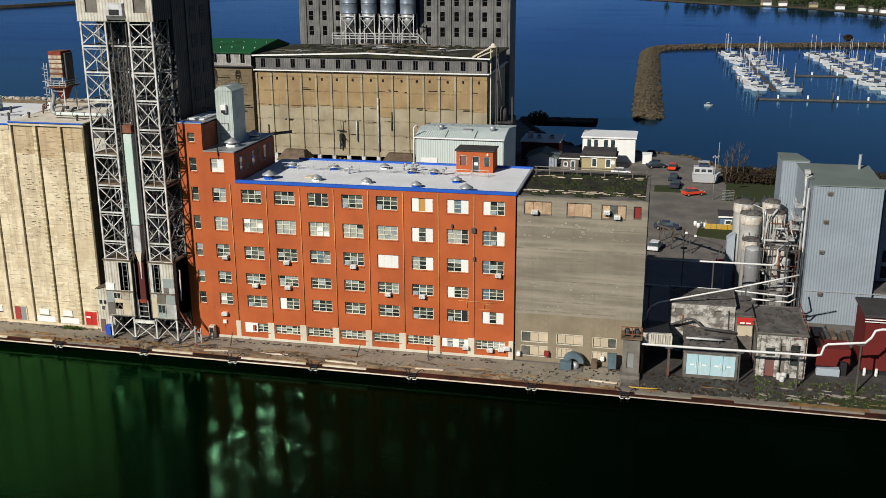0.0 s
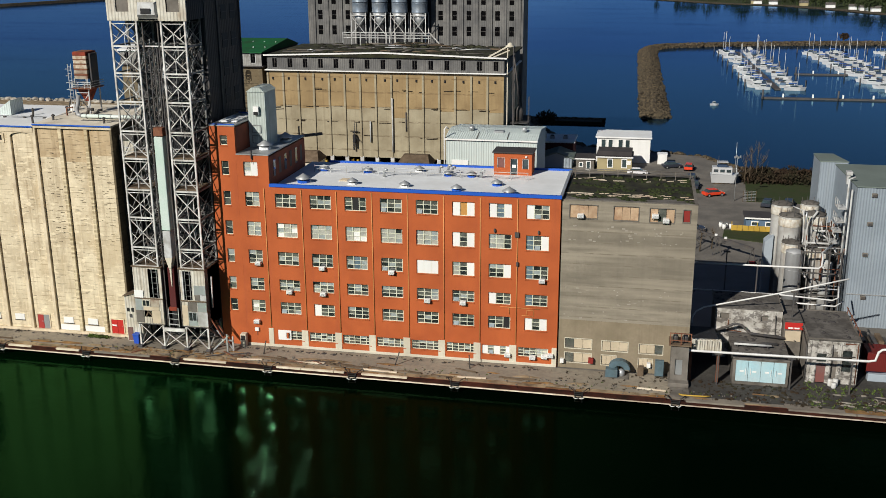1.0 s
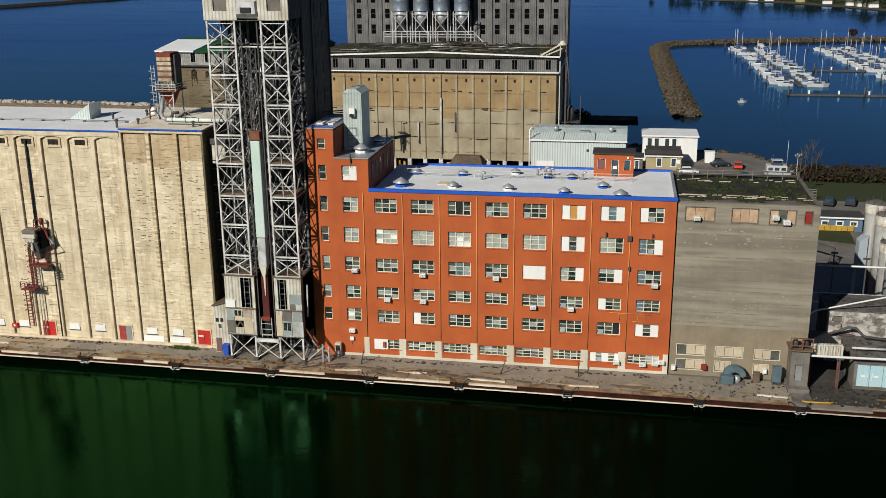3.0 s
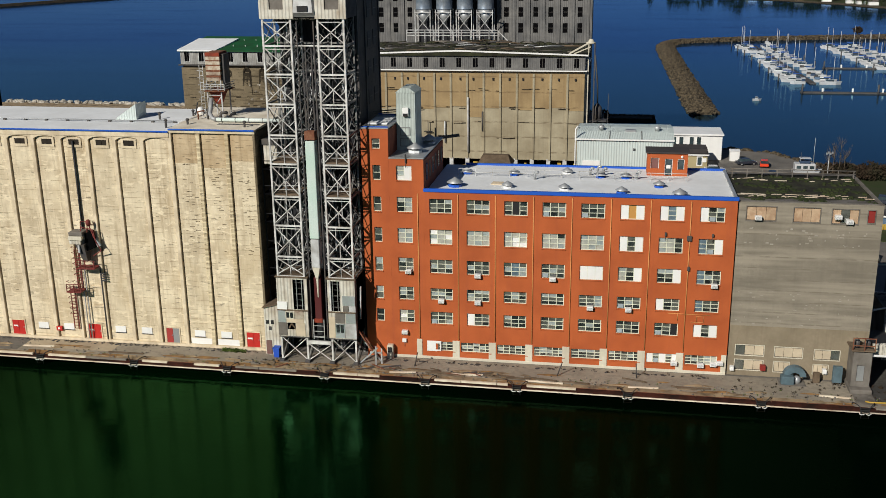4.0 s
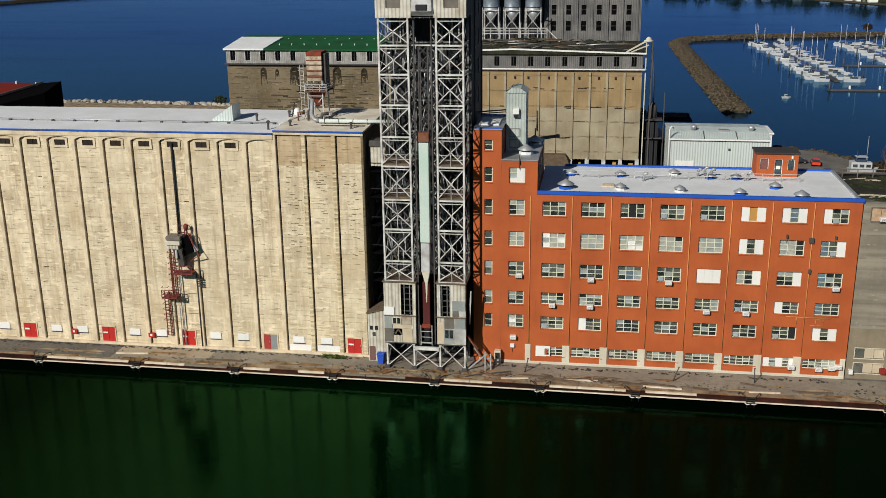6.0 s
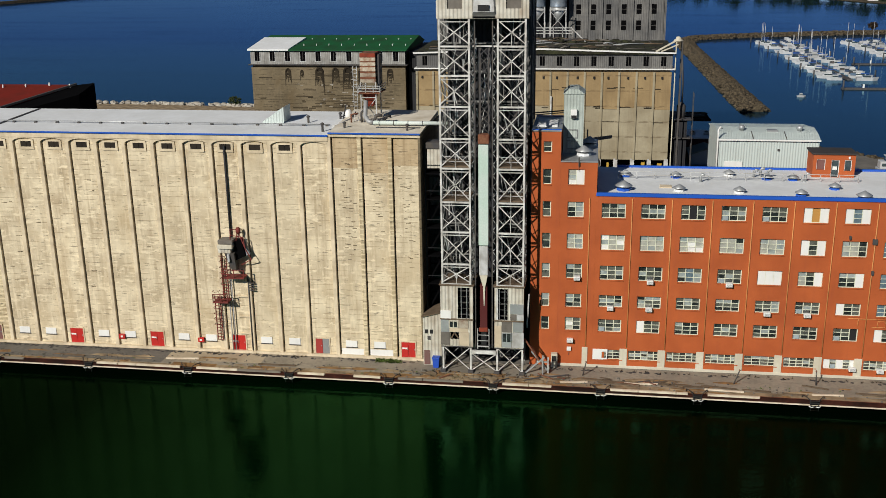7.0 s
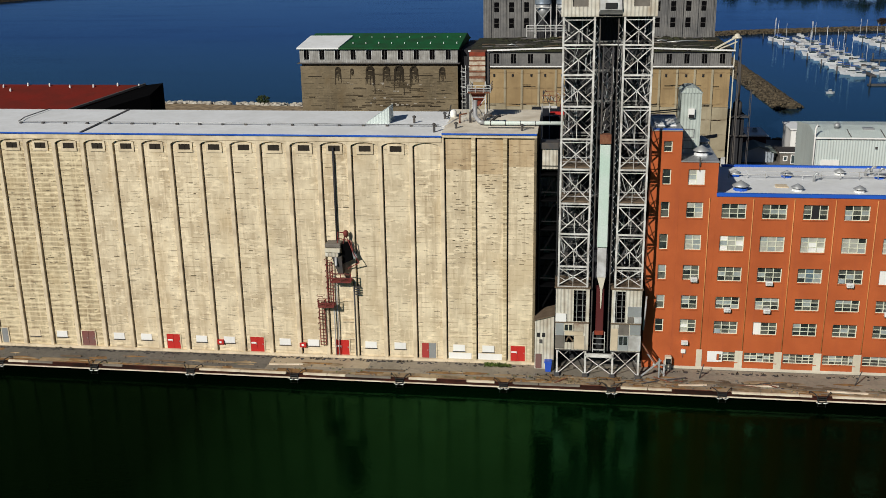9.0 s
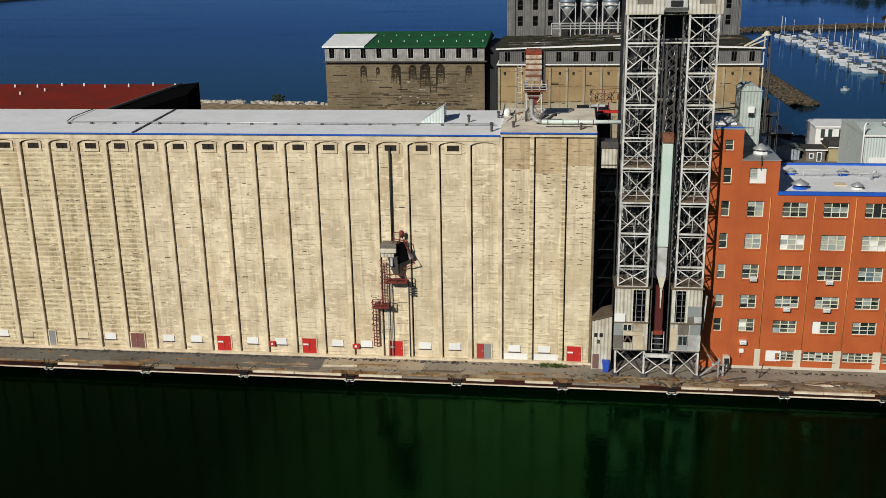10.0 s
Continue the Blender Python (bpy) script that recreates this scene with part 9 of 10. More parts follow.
    wall_with_openings(bm, x0, x1, 0, z, y0, y0 + 0.25, wins)
    part("wall", bm, M[wall], e)
    bm = B()
    box(bm, x0, x1, y0 + 0.26, y1, 0, z - 0.02)
    part("wall", bm, M[wall], e)
    for a, b, c, d in wins:
        bm = B()
        box(bm, a, b, y0 + 0.1, y0 + 0.14, c, d)
        w = part("window", bm, M["glass"], e)
        bm = B()
        wall_with_openings(bm, a - 0.18, b + 0.18, c - 0.18, d + 0.18, y0 - 0.06, y0 - 0.003, [(a, b, c, d)])
        part("casing", bm, M[trim], w)
    bm = B()
    if gable:
        mid = (x0 + x1) / 2
        prism(bm, [(x0 - 0.5, y0 - 0.5, z), (x0 - 0.5, y1, z), (mid, y1, z + gable), (mid, y0 - 0.5, z + gable)][::-1],
              [(x0 - 0.5, y0 - 0.5, z + 0.25), (x0 - 0.5, y1, z + 0.25), (mid, y1, z + gable + 0.25), (mid, y0 - 0.5, z + gable + 0.25)][::-1])
        prism(bm, [(mid, y0 - 0.5, z + gable), (mid, y1, z + gable), (x1 + 0.5, y1, z), (x1 + 0.5, y0 - 0.5, z)][::-1],
              [(mid, y0 - 0.5, z + gable + 0.25), (mid, y1, z + gable + 0.25), (x1 + 0.5, y1, z + 0.25), (x1 + 0.5, y0 - 0.5, z + 0.25)][::-1])
        part("roof", bm, M[roof], e)
        bm = B()
        prism(bm, [(x0, y0, z - 0.01), (x1, y0, z - 0.01), (x1, y0 + 0.2, z - 0.01), (x0, y0 + 0.2, z - 0.01)], [(mid - 0.05, y0, z + gable), (mid + 0.05, y0, z + gable), (mid + 0.05, y0 + 0.2, z + gable), (mid - 0.05, y0 + 0.2, z + gable)])
        part("gable", bm, M[wall], e)
    else:
        soft_box(bm, x0 - 0.3, x1 + 0.3, y0 - 0.4, y1 + 0.3, z, z + 0.35, 0.04)
        part("roof", bm, M[roof], e)
        bm = B()
        soft_box(bm, x0 - 0.32, x1 + 0.32, y0 - 0.42, y0 - 0.404, z + 0.02, z + 0.3, 0.005)
        part("fascia", bm, M[trim], e)
    return e


house("white_house", "white flat-roofed house with paired dark windows near the water", -22.0, -9.8, 122, 131, 5.6, "white", "roof_white",
      [(-20.9, -20.0, 3.2, 5.2), (-19.3, -18.4, 3.2, 5.2), (-17.0, -16.1, 3.2, 5.2), (-15.4, -14.5, 3.2, 5.2)])
och = house("ochre_house", "small ochre house with a dark porch roof", -21.3, -13.7, 112, 118.5, 3.0, "ochre_wall", "dark_roof", [(-18.9, -18.0, 0.9, 2.6), (-15.8, -14.9, 0.9, 2.6)])
bm = B()
soft_box(bm, -21.3, -13.7, 112.6, 118, 3.36, 4.3, 0.05)
part("parapet", bm, M["dark_roof"], och)
bm = B()
soft_box(bm, -14.7, -13.9, 111.93, 111.99, 1.5, 2.4, 0.01)
part("sign", bm, M["white"], och)
house("blue_house", "grey-blue gabled house with pale verge boards", -33.8, -27.1, 113.4, 120.6, 2.1, "grey_blue", "roof_grey_green", [], gable=1.3)
house("dark_block", "dark flat-roofed block with a littered pale roof", -36.4, -27.4, 121.6, 131, 4.2, "old_red_wall", "roof_white", [])
house("small_cottage", "small grey cottage beside the ochre house", -26.0, -22.0, 112, 117, 2.4, "concrete", "dark_roof", [(-25.2, -24.6, 0.8, 1.6), (-23.6, -22.9, 0.1, 1.9)])
for x in (-34.6, -32.6, -29.5):
    e = thing("roof_unit", (x, 125, 4.55), "grey unit on the littered roof", "roof unit", "roof units")
    bm = B()
    soft_box(bm, x - 0.6, x + 0.6, 124.4, 125.4, 4.55, 5.2 + (0.9 if x < -34 else 0), 0.05)
    part("case", bm, M["white_steel"], e)
    bm = B()
    lathe(bm, x, 124.9, [(0.4, 5.2), (0.45, 5.4)], 10)
    part("fan", bm, M["dark_steel"], e)
hut2 = house("slate_hut", "slate-blue hut with small white-framed windows and dark roof", 7.0, 14.6, 66, 70, 2.3, "slate_blue", "dark_roof", [(8.0, 8.9, 1.1, 1.7), (10.4, 11.3, 1.1, 1.7), (12.7, 13.6, 1.1, 1.7)])
e = thing("yellow_fence", (6, 63.5, 0), "low yellow board fence in front of the slate-blue hut", "fence")
for k in range(9):
    bm = B()
    x = 4.6 + 0.95 * k
    soft_box(bm, x, x + 0.9, 65.6, 65.7, 0.15, 1.1, 0.02)
    part("board", bm, M["yellow"], e)
for x in (4.6, 8.9, 13.1):
    bm = B()
    beam(bm, (x, 65.75, 0), (x, 65.75, 1.7), 0.14)
    part("post", bm, M["yellow"], e)
for x, y in ((2.9, 68.0), (3.8, 67.6), (4.6, 67.2), (3.4, 66.8)):
    e = thing("bin_drum", (x, y, 0), "white plastic drum on the yard", "drum", "drums on the yard")
    bm = B()
    lathe(bm, x, y, [(0.3, 0), (0.34, 0.4), (0.32, 0.9), (0.1, 0.95)], 10)
    part("drum", bm, M["white"], e)
    bm = B()
    lathe(bm, x, y, [(0.33, 0.9), (0.33, 0.97)], 10)
    part("lid", bm, M["grey_door"], e)
bm = B()
slab(bm, [(2.8, 61.0), (12, 58.0), (12.5, 65.3), (3.4, 66.2)], -0.05, 0.12)
structure("lawn", bm, M["grass"], "small mown lawn in front of the hut", "lawn")
bm = B()
slab(bm, [(9, 88), (44, 88), (46, 116), (11, 117)], -0.05, 0.1)
structure("lawn_2", bm, M["grass"], "grass bank in front of the hedge", "lawn")
bm = B()
slab(bm, [(-4.8, 93.5), (0.5, 93.5), (0.0, 99.5), (-4.8, 99)], -0.05, 0.12)
structure("lawn_3", bm, M["grass"], "small grass patch by the lane", "lawn")
# same ground, coloured paler to lift it inside the grey mill's shadow
bm = B()
slab(bm, [(-4.9, 16), (8.5, 16), (8.5, 45), (-4.9, 45)], -0.05, 0.02)
structure("yard", bm, material("paled_asphalt", (0.20, 0.185, 0.18), 0.9, second=(0.14, 0.13, 0.127), grain=4, amount=0.3), "smooth grey asphalt yard behind the pipe bridges, paled against the mill's shadow", "pavement")
# parking line, barrier and pole
bm = B()
slab(bm, [(0.2, 28.6), (2.9, 27.2), (2.9, 27.45), (0.2, 28.85)], 0.024, 0.03)
structure("yard_line", bm, M["white"], "white painted line on the asphalt", "road marking")
for a, b in (((3.8, 24.0), (5.0, 30.0)), ((4.8, 24.0), (6.0, 30.0))):
    bm = B()
    slab(bm, [a, (a[0] + 0.2, a[1]), (b[0] + 0.2, b[1]), b], 0.024, 0.03)
    structure("yard_line", bm, M["yellow"], "yellow painted line on the asphalt", "road marking")
e = thing("conveyor_boom", (2, 48, 0), "dark inclined boom conveyor on a trestle in the yard", "conveyor")
bm = B()
beam(bm, (-3.8, 54, 3.6), (6.45, 46, 2.6), 0.3)
part("boom", bm, M["dark_steel"], e)
for x, y, z in ((1.2, 50.1, 3.1), (6.3, 46.1, 2.6), (-2.8, 53.2, 3.5)):
    for s in (-0.7, 0.7):
        bm = B()
        beam(bm, (x + s, y, 0), (x, y, z), 0.16)
        part("leg", bm, M["dark_steel"], e)
for u in (0.46, 0.6):
    bm = B()
    x, y, z = -3.8 + 10.25 * u, 54 - 8 * u, 3.6 - 1.0 * u
    soft_box(bm, x - 0.22, x + 0.22, y - 0.22, y + 0.22, z + 0.13, z + 0.42, 0.05)
    part("lamp", bm, M["white"], e)
bm = B()
soft_box(bm, 5.9, 6.8, 45.6, 46.4, 0, 0.5, 0.05)
part("foot", bm, M["red_door"], e)
e = thing("skip", (6.2, 24, 0), "slate-blue steel skip on the asphalt", "skip")
bm = B()
prism(bm, [(5.2, 22.8, 0.02), (6.9, 22.8, 0.02), (6.9, 24.6, 0.02), (5.2, 24.6, 0.02)], [(5.0, 22.5, 1.7), (7.1, 22.5, 1.7), (7.1, 24.9, 1.7), (5.0, 24.9, 1.7)])
part("body", bm, M["slate_blue"], e)
bm = B()
soft_box(bm, 4.95, 7.15, 22.45, 24.95, 1.7, 1.85, 0.03)
part("rim", bm, M["dark_steel"], e)


def vehicle(x, y, rz, m, label, kind="car"):
    e = thing("parked_car" if kind == "car" else "pickup_truck", (0, 0, 0), label, "car" if kind == "car" else "truck", "parked cars")
    L2, W2 = (2.2, 0.9) if kind == "car" else (2.7, 0.98)
    bm = B()
    prof = [(-L2, 0.35), (L2, 0.35), (L2, 0.75), (L2 - 0.9, 0.95), (-L2, 0.95)]
    a = [bm.verts.new((px, -W2, pz)) for px, pz in prof]
    b = [bm.verts.new((px, W2, pz)) for px, pz in prof]
    bm.faces.new(a)
    bm.faces.new(b[::-1])
    for i in range(5):
        bm.faces.new((a[(i + 1) % 5], a[i], b[i], b[(i + 1) % 5]))
    bmesh.ops.bevel(bm, geom=bm.edges[:], offset=0.08, segments=2, affect="EDGES")
    part("body", bm, M[m], e)
    bm = B()
    c0, c1 = (-1.7, 1.1) if kind == "car" else (-0.4, 1.4)
    prism(bm, [(c0, -W2 + 0.08, 0.95), (c1, -W2 + 0.08, 0.95), (c1, W2 - 0.08, 0.95), (c0, W2 - 0.08, 0.95)], [(c0 + 0.45, -W2 + 0.22, 1.42), (c1 - 0.6, -W2 + 0.22, 1.42), (c1 - 0.6, W2 - 0.22, 1.42), (c0 + 0.45, W2 - 0.22, 1.42)])
    cab = part("cabin", bm, M["glass"], e)
    bm = B()
    soft_box(bm, c0 + 0.42, c1 - 0.57, -W2 + 0.2, W2 - 0.2, 1.42, 1.5, 0.03)
    part("roof", bm, M[m], cab)
    for wx in (-L2 + 0.75, L2 - 0.8):
        for wy in (-W2 + 0.02, W2 - 0.02):
            bm = B()
            tube(bm, [(wx, wy - 0.1, 0.34), (wx, wy + 0.1, 0.34)], 0.34, 14)
            w = part("wheel", bm, M["rubber"], e)
            bm = B()
            tube(bm, [(wx, wy - 0.11, 0.34), (wx, wy + 0.11, 0.34)], 0.18, 10)
            part("rim", bm, M["steel"], w)
    for s in (-1, 1):
        bm = B()
        soft_box(bm, L2 - 0.05, L2 + 0.02, s * 0.62 - 0.17, s * 0.62 + 0.17, 0.62, 0.76, 0.02)
        part("headlight", bm, M["white"], e)
    e.matrix_basis = Matrix.Translation((x, y, 0.01)) @ Matrix.Rotation(radians(rz), 4, "Z")


vehicle(2.9, 91.8, 28, "car_red", "orange-red parked car on the lane", "car")
vehicle(-0.6, 98.6, 84, "car_dark", "dark pickup truck parked by the lane", "pickup")
vehicle(-0.9, 105.4, 84, "car_dark", "black car parked behind the pickup on the lane")
vehicle(-4.8, 117.6, 20, "car_dark", "dark blue car parked near the water")
vehicle(-1.1, 116.4, 84, "car_red", "bright red car parked at the end of the lane")
vehicle(12.6, 85.0, 75, "car_dark", "black car parked beside the grass")
vehicle(16.6, 85.6, 75, "car_dark", "dark blue car parked beside the grass")
vehicle(-4.0, 51.5, 80, "car_white", "white car parked in the yard")
vehicle(-2.2, 64.5, 0, "car_dark", "dark car parked in the yard")
vehicle(-12.3, 109.0, 0, "car_white", "white car in front of the ochre house")
e = thing("white_shed", (-6.8, 122, 0), "small white shed near the water", "shed")
flat_block(e, -8.0, -5.9, 121, 123, 0, 2.3, "white", "roof_white", 0.1)
# boat on land and floodlight mast
e = thing("work_boat", (5.4, 103.5, 0), "white work boat with a tall two-level wheelhouse standing on the shore", "boat")
bm = B()
prism(bm, [(3.1, 102.6, 0.3), (7.6, 102.6, 0.3), (8.0, 103.5, 0.4), (7.6, 104.6, 0.3), (3.1, 104.6, 0.3)], [(2.8, 102.1, 2.0), (7.9, 102.1, 2.1), (8.7, 103.5, 2.5), (7.9, 105.1, 2.1), (2.8, 105.1, 2.0)])
part("hull", bm, M["hull"], e)
bm = B()
soft_box(bm, 3.1, 7.2, 102.5, 104.8, 2.05, 3.6, 0.1)
part("wheelhouse", bm, M["hull"], e)
for x0 in (3.4, 4.7, 6.0):
    bm = B()
    soft_box(bm, x0, x0 + 0.9, 102.44, 102.49, 2.6, 3.2, 0.02)
    part("window", bm, M["glass"], e)
bm = B()
soft_box(bm, 4.1, 6.1, 102.8, 104.4, 3.62, 4.1, 0.06)
part("bridge", bm, M["deck_dark"], e, "dark blue upper bridge")
bm = B()
soft_box(bm, 4.0, 6.3, 102.7, 104.5, 4.6, 4.72, 0.04)
part("canopy", bm, M["hull"], e)
for x0 in (4.1, 6.2):
    bm = B()
    beam(bm, (x0, 102.8, 4.1), (x0, 102.8, 4.62), 0.07)
    part("canopy_post", bm, M["steel"], e)
bm = B()
beam(bm, (4.3, 103.6, 4.7), (4.3, 103.6, 5.8), 0.1)
part("mast", bm, M["dark_steel"], e)
bm = B()
soft_box(bm, 3.4, 7.2, 102.9, 104.2, 0.0, 0.3, 0.05)
part("cradle", bm, M["timber"], e)
for x, y, h, n in ((6.7, 88.3, 9.0, 4), (8.6, 113.0, 7.2, 0)):
    e = thing("light_mast", (x, y, 0), "tall thin steel mast" + (" with floodlights" if n else "") + " by the shore", "mast", "masts by the shore")
    bm = B()
    tube(bm, [(x, y, 0), (x, y, h)], [0.09, 0.05], 8)
    part("pole", bm, M["steel"], e)
    for k in range(n):
        bm = B()
        soft_box(bm, x - 0.62 + 0.34 * k, x - 0.34 + 0.34 * k, y - 0.3, y, h - 0.5 + 0.2 * (k % 2), h - 0.1 + 0.2 * (k % 2), 0.04)
        part("floodlight", bm, M["steel"], e)
# chain-link fence
e = thing("wire_fence", (10, 88, 0), "wire mesh fence with thin posts beside the grass", "fence")
for k in range(4):
    bm = B()
    beam(bm, (8.3 + 0.8 * k, 88.0, 0), (8.3 + 0.8 * k, 88.0, 2.2), 0.09)
    part("post", bm, M["timber"], e)
for z in (0.3, 0.6, 0.9, 1.2, 1.5, 1.8, 2.15):
    bm = B()
    beam(bm, (8.3, 88.0, z), (10.7, 88.0, z), 0.05)
    part("wire", bm, M["steel"], e)
# rough grass at the quay end, stains and clutter on the store roofs
bm = B()
ring = [(14.5, -4.0), (17, -5.6), (24, -6.2), (34, -6.3), (40, -6.0), (40, -2.0), (30, -2.6), (24, -3.6), (19, -3.2)]
slab(bm, ring, -0.02, 0.05)
structure("lawn_4", bm, M["grass"], "ragged patch of rough grass near the quay edge", "lawn")
rnd = random.Random(88)
bm = B()
for k in range(140):
    if k % 3 == 0:
        x, y, z = rnd.uniform(8.0, 13.4), rnd.uniform(1.6, 10.2), 5.4
    elif k % 3 == 1:
        x, y, z = rnd.uniform(-1.5, 5.4), rnd.uniform(7.3, 12.8), 6.42
    else:
        x, y, z = rnd.uniform(0.2, 6.0), rnd.uniform(-0.6, 6.6), 3.25
    r = rnd.uniform(0.05, 0.28)
    lathe(bm, x, y, [(r, z), (r * 0.7, z + r * 0.3), (r * 0.2, z + r * 0.4)], 6)
tagged(part("roof_litter", bm, M["dark_roof"]), "dark moss and litter on the flat store roofs", "litter", kind="stuff")
rim = thing("roof_curb", (10.7, 6, 5.4), "raised pale concrete curb round the workshop roof", "roof curb")
for a, b in (((8.2, 1.1), (13.8, 1.1)), ((8.2, 10.65), (13.8, 10.65)), ((8.2, 1.1), (8.2, 10.65)), ((13.8, 1.1), (13.8, 10.65))):
    bm = B()
    beam(bm, (*a, 5.45), (*b, 5.45), 0.16, 0.12)
    part("curb", bm, M["concrete"], rim)
for pts, m in (([(8.1, 4.5, 5.0), (8.1, 1.0, 4.2), (8.1, 0.9, 0.3)], "dark_steel"), ([(5.2, 6.8, 5.8), (5.3, 6.8, 3.4), (7.5, 5.3, 3.3)], "dark_steel"), ([(-0.2, 6.85, 4.9), (-0.2, 6.85, 3.6), (1.4, 6.8, 3.5)], "rust"),
               ([(13.6, 1.1, 0.2), (13.6, 1.1, 5.0), (12.2, 1.05, 5.0)], "rust"), ([(10.9, 1.1, 0.3), (10.9, 1.1, 4.8)], "dark_steel"), ([(7.9, 1.1, 3.0), (13.4, 1.1, 3.45)], "dark_steel")):
    bm = B()
    tube(bm, pts, 0.06, 6)
    tagged(part("wall_pipe", bm, M[m]), "thin " + ("rusty" if m == "rust" else "dark") + " pipe run along the store walls", "pipe", "pipes on the stores")
for x in (8.5, 9.08, 10.62, 11.75, 13.5):
    bm = B()
    soft_box(bm, x - 0.14, x + 0.14, fy - 0.1, fy - 0.004, 0, 5.15, 0.02)
    tagged(part("wall_pier", bm, M["peeling"]), "flaking whitewashed pier of the workshop front", "pier", "piers of the workshop")

# ---- breakwater, shores, marina ----
def rocks(name, label, line, width, z, count, m, size=(0.6, 1.5), seed=1):
    """A bank of rough stones heaped along a line of points."""
    rnd = random.Random(seed)
    lens = [math.dist(a, b) for a, b in zip(line, line[1:])]
    verts, faces = [], []
    for k in range(count):
        u = rnd.random() * sum(lens)
        for (a, b), ln in zip(zip(line, line[1:]), lens):
            if u <= ln:
                break
            u -= ln
        d = ((b[0] - a[0]) / ln, (b[1] - a[1]) / ln)
        off = rnd.uniform(-1, 1)
        x, y = a[0] + d[0] * u - d[1] * off * width, a[1] + d[1] * u + d[0] * off * width
        r = rnd.uniform(*size)
        zc = WATER - 0.2 + (z - WATER) * (1 - abs(off) ** 1.6)
        base = len(verts)
        n = 6
        for zz, rr in ((-0.7, 0.75), (0.1, 1.0), (0.55, 0.6)):
            for i in range(n):
                t = 2 * math.pi * i / n + rnd.uniform(-0.3, 0.3)
                q = r * rr * rnd.uniform(0.7, 1.15)
                verts.append((x + q * math.cos(t), y + q * math.sin(t), zc + r * zz * rnd.uniform(0.7, 1.1)))
        for lev in range(2):
            for i in range(n):
                j = (i + 1) % n
                faces.append((base + lev * n + i, base + lev * n + j, base + lev * n + n + j, base + lev * n + n + i))
        faces.append(tuple(base + 2 * n + i for i in range(n)))
    me = bpy.data.meshes.new(name)
    me.from_pydata(verts, [], faces)
    me.materials.append(M[m])
    return tagged(new(name, me), label, "rocks", kind="stuff")


def bank(name, label, line, width, z, m):
    """The core under the stones."""
    bm = B()
    for (ax, ay), (bx, by) in zip(line, line[1:]):
        ln = math.dist((ax, ay), (bx, by))
        nx, ny = -(by - ay) / ln, (bx - ax) / ln
        prism(bm, [(ax - nx * width, ay - ny * width, -4), (bx - nx * width, by - ny * width, -4), (bx + nx * width, by + ny * width, -4), (ax + nx * width, ay + ny * width, -4)],
              [(ax - nx * width * 0.3, ay - ny * width * 0.3, z), (bx - nx * width * 0.3, by - ny * width * 0.3, z), (bx + nx * width * 0.3, by + ny * width * 0.3, z), (ax + nx * width * 0.3, ay + ny * width * 0.3, z)])
    return structure(name, bm, M[m], label, "breakwater")


JETTY = [(-8.3, 193), (-9.9, 274), (-11.8, 388), (-11.0, 405), (-6.0, 416), (8, 424), (37, 434), (75, 444), (110, 450), (180, 462), (300, 480)]
bank("breakwater", "long earth and rubble breakwater with a bend round the marina", JETTY, 4.4, 0.4, "rock")
rocks("breakwater_stones", "rough brown armour stones heaped on the breakwater", JETTY, 4.5, 0.75, 5600, "rock", (0.4, 0.95), 4)
FAR_WALL = [(-640, 600), (-585, 730), (-550, 860), (-530, 1000), (-480, 1200)]
bank("breakwater_far", "low dark breakwater far out across the bay", FAR_WALL, 6, 1.2, "rock")
bm = B()
slab(bm, [(-46, 177), (-22.5, 177.5), (-22.8, 190.5), (-46, 190)], -3, -0.9)
structure("pier", bm, M["quay_face"], "low dark timber pier with weeds on its deck", "pier")
bm = B()
slab(bm, [(-45.5, 181), (-23.5, 181.3), (-23.7, 185.5), (-45.5, 185.2)], -0.91, -0.6)
structure("pier_deck", bm, M["moss"], "weedy strip along the low pier", "pier")
rocks("pier_stones", "weed-covered stones along the low pier", [(-45, 186), (-23, 186.3)], 2.0, -0.4, 90, "rock", (0.4, 0.9), 7)
rocks("shore_stones", "pale stones along the shore behind the silos", [(-230, 190), (-190, 189.5), (-150, 186), (-131, 184)], 2.6, 0.6, 420, "pale_rock", (0.6, 1.3), 9)
rocks("shore_stones_near", "dark stones along the shore by the hedge", [(-44, 178), (-34, 151), (-26, 141), (2, 133), (10, 120), (24, 118), (60, 115)], 1.8, 0.2, 520, "rock", (0.5, 1.1), 10)
bm = B()
slab(bm, [(-260, 172), (-131, 166), (-131, 183), (-190, 188), (-260, 190)], -0.1, 0.15)
structure("sand_bank", bm, M["sand"], "pale sandy ground along the shore", "ground")


def clumps(bm, rnd, cx, cy, cz, rx, rz, n, s):
    """Loose tufts of leaves: small bent quads scattered through a crown."""
    for k in range(n):
        t, u = rnd.uniform(0, 2 * math.pi), rnd.uniform(-1, 1)
        r = rnd.random() ** 0.4
        q = math.sqrt(1 - u * u)
        c = Vector((cx + rx * r * q * math.cos(t), cy + rx * r * q * math.sin(t), cz + rz * r * u))
        d = Vector((rnd.uniform(-1, 1), rnd.uniform(-1, 1), rnd.uniform(-0.3, 1))).normalized()
        e1 = d.orthogonal().normalized() * s * rnd.uniform(0.6, 1.3)
        e2 = d.cross(e1).normalized() * s * rnd.uniform(0.5, 1.1)
        v = [bm.verts.new(p) for p in (c - e1, c - e2 + d * s * 0.25, c + e1, c + e2 + d * s * 0.2)]
        bm.faces.new(v)


rnd = random.Random(3)
bm = B()
for k in range(210):
    x = rnd.uniform(10.5, 44)
    y = rnd.uniform(104, 113)
    clumps(bm, rnd, x, y, rnd.uniform(0.5, 1.5), 1.7, 1.1, 46, 0.3)
